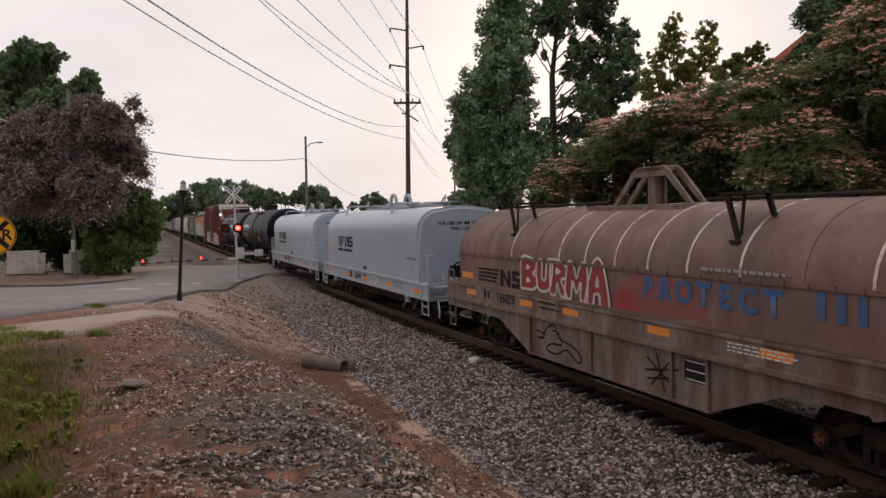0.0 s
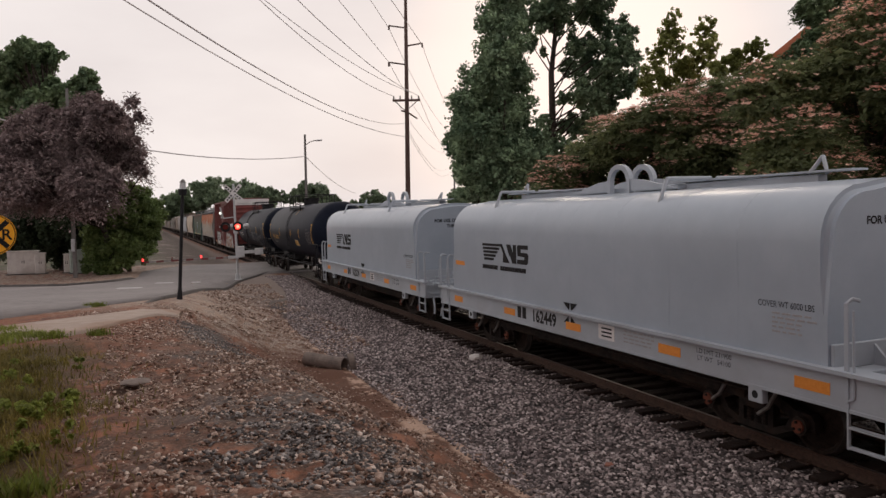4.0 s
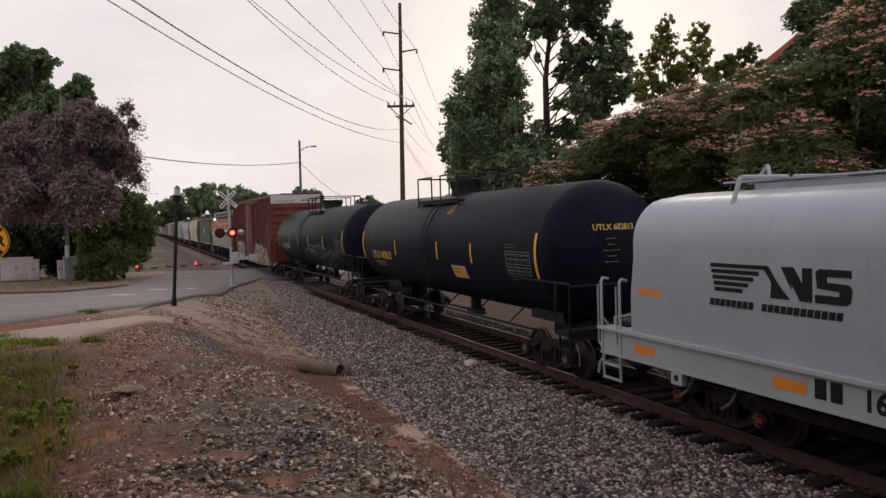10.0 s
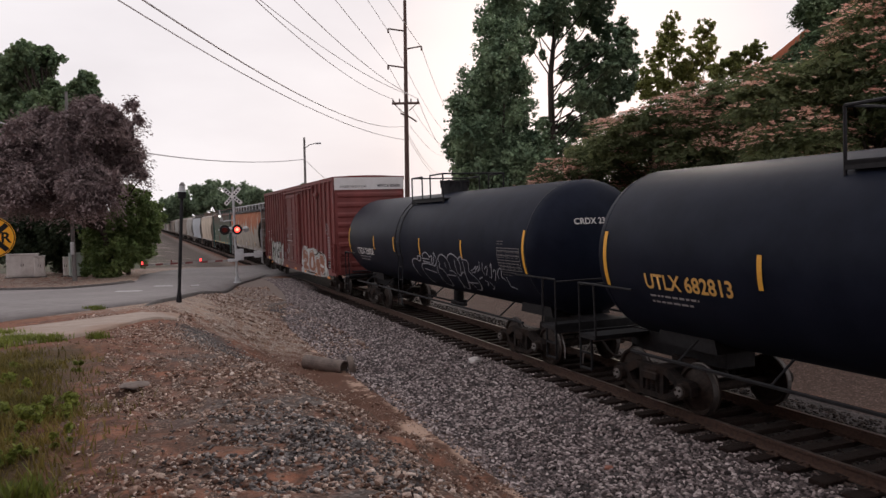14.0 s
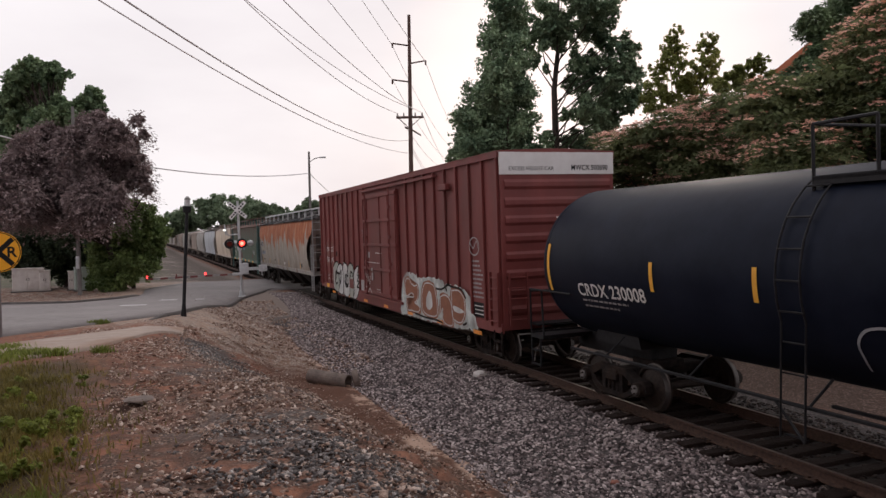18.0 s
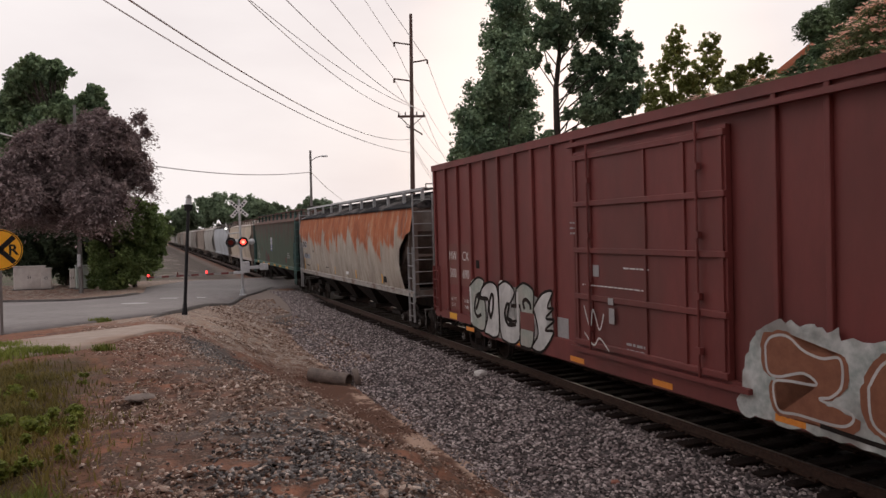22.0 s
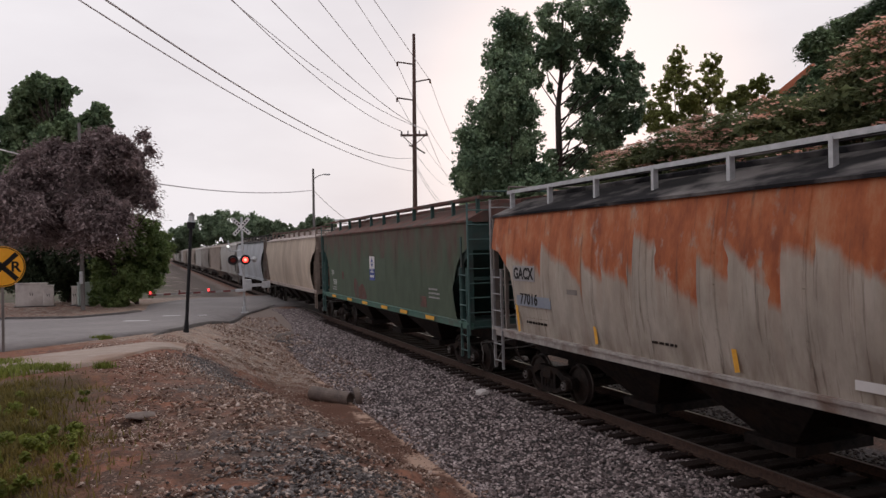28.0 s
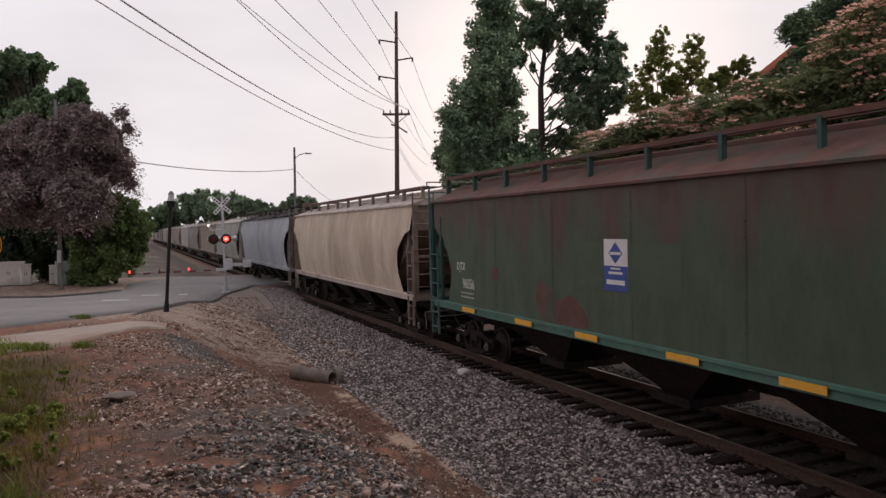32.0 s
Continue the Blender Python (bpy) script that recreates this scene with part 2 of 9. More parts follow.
M_WHITELAMP = mat("white_lamp", (0.8, 0.8, 0.8), None, 4, 0.3, emit=(1, 0.97, 0.9), power=1.5)
M_SIGNY = mat("yellow_sign", (0.80, 0.36, 0.01), (0.85, 0.42, 0.02), 6, 0.5)
M_CLAY = mat("weathered_clay_pipe", (0.12, 0.095, 0.082), (0.22, 0.175, 0.15), 5, 0.9, bump=0.5)
M_CABINET = mat("cabinet_paint", (0.60, 0.55, 0.52), (0.70, 0.66, 0.62), 3, 0.7, c3=(0.36, 0.30, 0.27), scale3=1.2, amount3=0.6)
M_CABGREEN = mat("pale_green_cabinet_paint", (0.34, 0.39, 0.36), (0.42, 0.47, 0.43), 3, 0.7)
M_BARK = mat("bark", (0.030, 0.022, 0.018), (0.075, 0.055, 0.045), 6, 0.95, bump=0.8, stretch=(4, 4, 0.7))
M_ROOF = mat("red_roof", (0.42, 0.13, 0.07), (0.5, 0.17, 0.09), 6, 0.85, bump=0.3)
M_BRICK = mat("brick_wall", (0.25, 0.10, 0.07), (0.32, 0.14, 0.1), 8, 0.9)


def leaf_mat(name, c1, c2, rough=0.55, glow=0.25):
    """Leaves of uneven green that let some light through."""
    m = mat(name, c1, c2, 0.6, rough, vary=0.5, spec=0.25)
    n, l = m.node_tree.nodes, m.node_tree.links
    b = n["Principled BSDF"]
    src = b.inputs["Base Color"].links[0].from_socket
    tr = n.new("ShaderNodeBsdfTranslucent")
    l.new(src, tr.inputs["Color"])
    ms = n.new("ShaderNodeMixShader")
    ms.inputs["Fac"].default_value = glow
    l.new(b.outputs["BSDF"], ms.inputs[1])
    l.new(tr.outputs["BSDF"], ms.inputs[2])
    l.new(ms.outputs["Shader"], n["Material Output"].inputs["Surface"])
    return m


def stone_mat(name, stops, rough=0.95):
    """Broken stones: each piece has a shade of its own, with a fine grain on it."""
    m = mat(name, (0.55, 0.55, 0.55), (1.15, 1.15, 1.15), 26, rough, bump=0.6, fine=70)
    n, l = m.node_tree.nodes, m.node_tree.links
    b = n["Principled BSDF"]
    src = b.inputs["Base Color"].links[0].from_socket
    ge = n.new("ShaderNodeNewGeometry")
    rp = n.new("ShaderNodeValToRGB")
    el = rp.color_ramp.elements
    while len(el) < len(stops):
        el.new(0.5)
    for e, (at, c) in zip(el, stops):
        e.position, e.color = at, (*c, 1)
    l.new(ge.outputs["Random Per Island"], rp.inputs["Fac"])
    mx = n.new("ShaderNodeMix")
    mx.data_type, mx.blend_type = "RGBA", "MULTIPLY"
    mx.inputs["Factor"].default_value = 1.0
    l.new(rp.outputs["Color"], mx.inputs["A"])
    l.new(src, mx.inputs["B"])
    l.new(mx.outputs["Result"], b.inputs["Base Color"])
    return m


M_STONE = stone_mat("ballast_stone", [(0.0, (0.046, 0.036, 0.035)), (0.42, (0.18, 0.146, 0.143)), (0.78, (0.41, 0.34, 0.33)), (1.0, (0.74, 0.65, 0.62))])
# brown stain, with the shadow beside the train darkened into the colour
M_STAINSHADESTONE = stone_mat("stained_shaded_ballast_stone", [(0.0, (0.022, 0.016, 0.014)), (0.55, (0.070, 0.052, 0.046)), (1.0, (0.24, 0.19, 0.17))])
M_GREYSTONE = stone_mat("dark_gravel_stone", [(0.0, (0.045, 0.038, 0.036)), (0.5, (0.125, 0.112, 0.108)), (0.85, (0.26, 0.24, 0.23)), (1.0, (0.50, 0.46, 0.43))])
# dirt and the shade under the train, both in the stones' colour
M_DIRTYSHADESTONE = stone_mat("dirty_shaded_ballast_stone", [(0.0, (0.014, 0.010, 0.009)), (0.6, (0.036, 0.026, 0.022)), (1.0, (0.10, 0.075, 0.064))])
M_PEBBLE = stone_mat("bank_stone", [(0.0, (0.080, 0.034, 0.020)), (0.35, (0.21, 0.125, 0.088)), (0.65, (0.42, 0.30, 0.235)), (0.88, (0.62, 0.49, 0.41)), (1.0, (0.82, 0.71, 0.63))])

M_LEAF = leaf_mat("green_leaf", (0.085, 0.135, 0.076), (0.21, 0.28, 0.145))
# leaves darkened to hold the shade under the purple tree
M_LEAFDARK = leaf_mat("shade_dark_leaf", (0.032, 0.050, 0.030), (0.075, 0.105, 0.058))
M_LEAFLIGHT = leaf_mat("light_green_leaf", (0.10, 0.155, 0.05), (0.24, 0.32, 0.11))
M_LEAFIVY = leaf_mat("ivy_leaf", (0.064, 0.115, 0.070), (0.29, 0.385, 0.225), glow=0.2)
# backlight put into the colour: leaves yellower and brighter than the other greens
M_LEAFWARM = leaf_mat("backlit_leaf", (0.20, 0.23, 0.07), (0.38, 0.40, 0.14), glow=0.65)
M_LEAFPURPLE = leaf_mat("purple_leaf", (0.16, 0.115, 0.115), (0.50, 0.39, 0.38), glow=0.3)
M_LEAFMIMOSA = leaf_mat("mimosa_leaf", (0.095, 0.120, 0.058), (0.22, 0.25, 0.118), glow=0.5)
M_BLOSSOM = leaf_mat("pink_blossom", (0.66, 0.38, 0.30), (0.88, 0.62, 0.52), glow=0.45)
# distance haze put into the colour: paler than the near leaves
M_LEAFFAR = leaf_mat("hazed_far_leaf", (0.13, 0.185, 0.115), (0.24, 0.31, 0.19), glow=0.35)
M_GRASS = leaf_mat("grass_blade", (0.12, 0.105, 0.028), (0.27, 0.215, 0.06), glow=0.35)
M_WEED = leaf_mat("weed_leaf", (0.13, 0.165, 0.030), (0.26, 0.30, 0.065), glow=0.35)


# ---- building helpers ----
def part(name, bm, material, parent=None, label="", at=None, smooth=False):
    """One bmesh as one mesh object, under a thing or a part."""
    me = bpy.data.meshes.new(name)
    bm.to_mesh(me)
    bm.free()
    for m in (material if isinstance(material, (list, tuple)) else [material]):
        me.materials.append(m)
    if smooth:
        me.polygons.foreach_set("use_smooth", [True] * len(me.polygons))
    ob = new(name, me)
    if at is not None:
        ob.matrix_basis = at
    if parent:
        ob.parent = parent
    if label:
        tagged(ob, label)
    return ob


def linked(name, me, parent, at, label=""):
    ob = new(name, me)
    ob.matrix_basis = at
    ob.parent = parent
    if label:
        tagged(ob, label)
    return ob


def raw(name, verts, faces, material, parent=None, smooth=False):
    """A mesh from arrays of vertices and of equal-sized faces."""
    verts, faces = np.asarray(verts, np.float32), np.asarray(faces, np.int32)
    k = faces.shape[1]
    me = bpy.data.meshes.new(name)
    me.vertices.add(len(verts))
    me.vertices.foreach_set("co", verts.ravel())
    me.loops.add(faces.size)
    me.loops.foreach_set("vertex_index", faces.ravel())
    me.polygons.add(len(faces))
    me.polygons.foreach_set("loop_start", np.arange(0, faces.size, k, dtype=np.int32))
    if smooth:
        me.polygons.foreach_set("use_smooth", np.ones(len(faces), bool))
    me.update(calc_edges=True)
    me.materials.append(material)
    ob = new(name, me)
    if parent:
        ob.parent = parent
    return ob


def box(bm, x0, x1, y0, y1, z0, z1, bevel=0.0, mi=0):
    r = bmesh.ops.create_cube(bm, size=1, matrix=Matrix.Translation(((x0 + x1) / 2, (y0 + y1) / 2, (z0 + z1) / 2))
                              @ Matrix.Diagonal((abs(x1 - x0), abs(y1 - y0), abs(z1 - z0), 1)))
    fs = {f for v in r["verts"] for f in v.link_faces}
    for f in fs:
        f.material_index = mi
    if bevel:
        es = {e for v in r["verts"] for e in v.link_edges}
        bmesh.ops.bevel(bm, geom=list(es), offset=bevel, segments=1, affect="EDGES", material=-1)
    return bm


def rod(bm, a, b, r, n=8, r2=None, mi=0):
    """A round bar from a to b."""
    a, b = Vector(a), Vector(b)
    d = b - a
    q = d.to_track_quat("Z", "Y").to_matrix().to_4x4()
    ret = bmesh.ops.create_cone(bm, cap_ends=True, segments=n, radius1=r, radius2=r if r2 is None else r2, depth=d.length,
                                matrix=Matrix.Translation((a + b) / 2) @ q)
    for f in {f for v in ret["verts"] for f in v.link_faces}:
        f.material_index = mi
    return bm


def pipe(bm, pts, r, n=6, mi=0):
    for a, b in zip(pts, pts[1:]):
        rod(bm, a, b, r, n, mi=mi)
    return bm


def prism(bm, outline, y0, y1, mi=0):
    """An outline in x and z, drawn out from y0 to y1."""
    f = [bm.verts.new((x, y0, z)) for x, z in outline]
    g = [bm.verts.new((x, y1, z)) for x, z in outline]
    made = []
    n = len(f)
    made.append(bm.faces.new(f))
    made.append(bm.faces.new(g[::-1]))
    for i in range(n):
        made.append(bm.faces.new((f[i], g[i], g[(i + 1) % n], f[(i + 1) % n])))
    for x in made:
        x.material_index = mi
    bmesh.ops.recalc_face_normals(bm, faces=made)
    return bm


def loft(bm, section, xs, mi=0, caps=True):
    """One cross-section in y and z, carried along the places xs: each (x, scale, dz)."""
    rings = [[bm.verts.new((x, y * k, z * k + dz)) for y, z in section] for x, k, dz in xs]
    n = len(section)
    made = []
    for a, b in zip(rings, rings[1:]):
        for i in range(n):
            made.append(bm.faces.new((a[i], a[(i + 1) % n], b[(i + 1) % n], b[i])))
    if caps:
        made += [bm.faces.new(rings[0]), bm.faces.new(rings[-1][::-1])]
    for f in made:
        f.material_index = mi
    bmesh.ops.recalc_face_normals(bm, faces=made)
    return bm


# ---- the line of the track: s runs away from the camera along it, u towards the camera's side ----
TURN = radians(21.366)
S_DIR = np.array([-math.sin(TURN), math.cos(TURN)])
U_DIR = np.array([-math.cos(TURN), -math.sin(TURN)])
ORIGIN = np.array([4.302, 12.175])
BANK = -0.8
LINE = pose(*ORIGIN, 0, 0, 0, 111.366)     # local x is s, local y is u
GAUGE = 1.51


def track_pose(s, z=0.0):
    c = ORIGIN + S_DIR * s - U_DIR * GAUGE / 2
    return pose(c[0], c[1], z + 0.0105, BANK, 0, 111.366)


def ease(a, b, x):
    k = np.clip((x - a) / (b - a), 0, 1)
    return k * k * (3 - 2 * k)


def ground_z(s, u, rough=True):
    """The height of the ground: ballast bed, bank on the camera's side, dirt beyond."""
    s, u = np.asarray(s, float), np.asarray(u, float)
    top = np.interp(s, [-40, -5, 5, 15, 28, 40, 60, 120], [1.7, 1.65, 1.3, 0.9, 0.45, 0.12, 0.0, -0.1])
    flat = ease(27, 33, s) * (1 - ease(50, 56, s))
    near = np.interp(u, [0.5, 1.1, 3.4], [-0.225, -0.24, -0.48]) * (1 - flat) - 0.03 * flat
    toe = np.interp(s, [-4, 0, 4, 11, 15, 26], [3.3, 3.5, 4.5, 4.7, 3.4, 2.8])
    w = ease(toe, toe + 4.0 + 0.6 * ease(10, 17, s), u)
    near = near * (1 - w) + top * w
    far = np.interp(-u, [2.0, 2.6, 4.2, 6, 10, 40], [-0.225, -0.24, -0.45, -0.25, 0.3, 0.8]) * (1 - flat) - 0.03 * flat
    return np.where(u > -0.75, near, far)


def lumps(x, y, amp=0.05, scale=0.9, seed=0.0):
    return np.array([noise.fractal(Vector((a * scale, b * scale, seed)), 0.6, 2.1, 4) * amp for a, b in zip(x, y)])


def bank_relief(s, u):
    """Lumps of the dirt bank; none under the footpath and the road, small ones on the ballast."""
    out = np.zeros(np.shape(s))
    k = (s > -24) & (s < 27) & (u > 3.0) & (u < 14)
    if k.any():
        fade = ease(3.2, 5.0, u[k]) * (1 - 0.6 * ease(9, 14, s[k])) * (1 - ease(19, 26, s[k])) * (1 - ease(6.6, 7.6, u[k]) * ease(3.0, 5.5, s[k]))
        out[k] = (lumps(s[k], u[k], 0.11, 0.55) + lumps(s[k], u[k], 0.05, 2.6, 4.0)) * fade
        # runnels washed down the slope
        wash = ease(3.6, 4.4, u[k]) * (1 - ease(6.2, 7.2, u[k])) * (1 - ease(14, 19, s[k]))
        out[k] += lumps(s[k] * 2.2, u[k] * 0.7, 0.085, 1.1, 9.0) * wash
    k = (u > 0.9) & (u <= 3.6) & (s > -24) & (s < 28)
    if k.any():
        out[k] += lumps(s[k], u[k], 0.035, 2.0, 7.0)
    return out


def to_world(s, u):
    return ORIGIN + S_DIR * s + U_DIR * u


def at_ground(x, y):
    d = np.array([x, y]) - ORIGIN
    return float(ground_z(d @ S_DIR, d @ U_DIR))


# ---- ground: one sheet to the horizon ----
def ground_material():
    m = mat("bare_ground", (0.078, 0.030, 0.015), (0.275, 0.112, 0.062), 4.5, 0.95, bump=1.0, c3=(0.115, 0.070, 0.049), scale3=0.5, amount3=0.7, edge=(0.42, 0.6), fine=26)
    n, l = m.node_tree.nodes, m.node_tree.links
    b = n["Principled BSDF"]
    base = b.inputs["Base Color"].links[0].from_socket
    co = n.new("ShaderNodeTexCoord")
    sep = n.new("ShaderNodeSeparateXYZ")
    wob = n.new("ShaderNodeTexNoise")
    wob.inputs["Scale"].default_value, wob.inputs["Detail"].default_value = 0.8, 6
    l.new(co.outputs["Object"], wob.inputs["Vector"])
    l.new(co.outputs["Object"], sep.inputs["Vector"])

    def edge(sock, lo, hi, shake):
        mul = n.new("ShaderNodeMath")
        mul.operation = "MULTIPLY_ADD"
        mul.inputs[1].default_value, mul.inputs[2].default_value = shake, -shake / 2
        l.new(wob.outputs["Fac"], mul.inputs[0])
        ad = n.new("ShaderNodeMath")
        ad.operation = "ADD"
        l.new(sep.outputs[sock], ad.inputs[0])
        l.new(mul.outputs[0], ad.inputs[1])
        mr = n.new("ShaderNodeMapRange")
        mr.inputs["From Min"].default_value, mr.inputs["From Max"].default_value = lo, hi
        l.new(ad.outputs[0], mr.inputs["Value"])
        return mr.outputs["Result"]

    def times(a, c):
        k = n.new("ShaderNodeMath")
        k.operation = "MULTIPLY"
        l.new(a, k.inputs[0])
        l.new(c, k.inputs[1])
        return k.outputs[0]

    def over(under, colour, mask):
        mx = n.new("ShaderNodeMix")
        mx.data_type = "RGBA"
        l.new(mask, mx.inputs["Factor"])
        l.new(under, mx.inputs["A"])
        if isinstance(colour, tuple):
            mx.inputs["B"].default_value = (*colour, 1)
        else:
            l.new(colour, mx.inputs["B"])
        return mx.outputs["Result"]

    def noise_mask(scale, lo, hi, detail=8, rough=0.7):
        t = n.new("ShaderNodeTexNoise")
        t.inputs["Scale"].default_value, t.inputs["Detail"].default_value = scale, detail
        t.inputs["Roughness"].default_value = rough
        l.new(co.outputs["Object"], t.inputs["Vector"])
        r = n.new("ShaderNodeMapRange")
        r.inputs["From Min"].default_value, r.inputs["From Max"].default_value = lo, hi
        l.new(t.outputs["Fac"], r.inputs["Value"])
        return r.outputs["Result"]

    def grit(scale, stops):
        vor = n.new("ShaderNodeTexVoronoi")
        vor.inputs["Scale"].default_value = scale
        l.new(co.outputs["Object"], vor.inputs["Vector"])
        vr = n.new("ShaderNodeValToRGB")
        while len(vr.color_ramp.elements) < len(stops):
            vr.color_ramp.elements.new(0.5)
        for e, (at, c) in zip(vr.color_ramp.elements, stops):
            e.position, e.color = at, (*c, 1)
        sv = n.new("ShaderNodeSeparateColor")
        l.new(vor.outputs["Color"], sv.inputs["Color"])
        l.new(sv.outputs["Red"], vr.inputs["Fac"])
        return vr.outputs["Color"]

    # dark grey gravel along the ridge, clods and grit everywhere
    col = over(base, grit(34, [(0.0, (0.030, 0.022, 0.019)), (0.6, (0.085, 0.068, 0.060)), (1.0, (0.19, 0.165, 0.15))]), times(times(edge("Y", 5.6, 6.4, 2.6), edge("Y", 8.8, 7.8, 2.2)), noise_mask(0.7, 0.40, 0.56)))
    col = over(col, (0.035, 0.022, 0.017), times(noise_mask(2.2, 0.56, 0.66, 10, 0.78), edge("X", 16.0, 10.0, 3.0)))
    col = over(col, grit(55, [(0.0, (0.035, 0.019, 0.013)), (0.7, (0.11, 0.064, 0.043)), (1.0, (0.28, 0.20, 0.155))]), times(noise_mask(5.0, 0.50, 0.56), edge("X", 22.0, 14.0, 3.0)))
    # rust-red earth near the end of the footpath, sandy clay by the road
    col = over(col, (0.20, 0.072, 0.037), times(times(edge("X", 1.0, 5.0, 3.0), edge("X", 17.0, 13.0, 3.0)), times(edge("Y", 4.6, 6.2, 2.0), noise_mask(1.1, 0.42, 0.58))))
    col = over(col, (0.105, 0.045, 0.025), times(times(edge("X", -9.0, -7.0, 2.0), edge("X", 19.0, 15.0, 3.0)), times(times(edge("Y", 3.4, 4.0, 1.0), edge("Y", 6.4, 5.4, 1.5)), noise_mask(1.4, 0.34, 0.50))))
    col = over(col, (0.075, 0.060, 0.054), times(times(edge("X", 2.0, 5.0, 2.0), edge("X", 11.0, 9.0, 2.0)), times(times(edge("Y", 6.2, 6.7, 1.2), edge("Y", 7.9, 7.3, 1.2)), noise_mask(1.6, 0.36, 0.48))))
    col = over(col, (0.33, 0.225, 0.165), times(times(edge("X", 11.5, 14.0, 3.0), edge("Y", 12.0, 10.0, 2.0)), times(edge("Y", 3.9, 4.8, 1.0), noise_mask(0.9, 0.38, 0.54))))
    col = over(col, (0.225, 0.18, 0.155), times(times(edge("X", 19.0, 24.0, 4.0), edge("Y", 0.8, 1.6, 0.8)), times(edge("Y", 9.0, 6.0, 3.0), noise_mask(1.2, 0.20, 0.36))))
    col = over(col, grit(44, [(0.0, (0.16, 0.115, 0.088)), (0.6, (0.30, 0.235, 0.19)), (1.0, (0.50, 0.42, 0.36))]), times(times(edge("X", 10.0, 13.0, 3.0), edge("Y", 3.2, 4.2, 1.0)), noise_mask(3.2, 0.46, 0.54)))
    # a broken line of washed-out clay in the ditch
    col = over(col, (0.46, 0.315, 0.235), times(times(edge("Y", 3.45, 3.6, 0.9), edge("Y", 4.1, 3.95, 1.3)), times(noise_mask(1.1, 0.48, 0.53), edge("X", 19.0, 15.0, 2.0))))
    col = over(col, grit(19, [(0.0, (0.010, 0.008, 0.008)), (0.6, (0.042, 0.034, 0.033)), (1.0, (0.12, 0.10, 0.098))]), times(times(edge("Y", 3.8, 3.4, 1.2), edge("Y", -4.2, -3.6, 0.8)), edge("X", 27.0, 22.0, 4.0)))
    # dirty bed between the rails, darkened further for the train's shade
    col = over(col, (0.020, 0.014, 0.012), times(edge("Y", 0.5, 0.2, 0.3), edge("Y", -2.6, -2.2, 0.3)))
    col = over(col, grit(30, [(0.0, (0.045, 0.026, 0.019)), (0.7, (0.088, 0.050, 0.036)), (1.0, (0.19, 0.125, 0.10))]), times(edge("Y", -3.6, -4.4, 1.0), noise_mask(0.6, 0.10, 0.30)))
    col = over(col, (0.060, 0.040, 0.014), times(edge("Y", 8.9, 9.5, 1.4), edge("X", 4.5, 2.5, 2.0)))
    # verge past the crossing: grey dirt, pale gravel pads, a strip of grass
    col = over(col, (0.092, 0.070, 0.057), times(edge("X", 49.0, 52.0, 2.0), times(edge("Y", 1.2, 2.2, 0.8), edge("Y", 26.0, 18.0, 6.0))))
    col = over(col, (0.27, 0.225, 0.19), times(times(edge("X", 50.0, 54.0, 2.0), edge("Y", 3.0, 4.5, 1.5)), times(edge("Y", 12.0, 9.0, 3.0), noise_mask(0.22, 0.54, 0.60))))
    col = over(col, (0.055, 0.062, 0.024), times(times(edge("X", 49.0, 53.0, 3.0), edge("Y", 6.0, 8.5, 3.0)), noise_mask(0.35, 0.40, 0.52)))
    l.new(col, b.inputs["Base Color"])
    return m


def build_ground():
    ss = np.concatenate([[-2500, -900, -300, -120, -60, -35], np.arange(-24, 40, 0.34), np.arange(40, 75, 1.2), [80, 90, 110, 140, 200, 320, 700, 1500, 3000]])
    us = np.concatenate([[-2500, -800, -250, -100, -60, -40, -28, -20, -15, -12], np.arange(-10, -2, 0.8), np.arange(-2, 12, 0.25), np.arange(12, 18, 0.6), np.arange(18, 40, 2.0), [45, 60, 90, 150, 400, 1000, 2500]])
    S, U = np.meshgrid(ss, us, indexing="ij")
    Z = ground_z(S, U)
    Z = Z + bank_relief(S, U)
    a, c = S.shape
    verts = np.stack([S.ravel(), U.ravel(), Z.ravel()], 1)
    i = np.arange(a * c).reshape(a, c)
    faces = np.stack([i[:-1, :-1].ravel(), i[1:, :-1].ravel(), i[1:, 1:].ravel(), i[:-1, 1:].ravel()], 1)
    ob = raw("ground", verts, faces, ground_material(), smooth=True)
    ob.matrix_basis = LINE
    tagged(ob, "bare reddish dirt bank with gravel and dry grass beside the railway", "ground", kind="structure")
    return ob


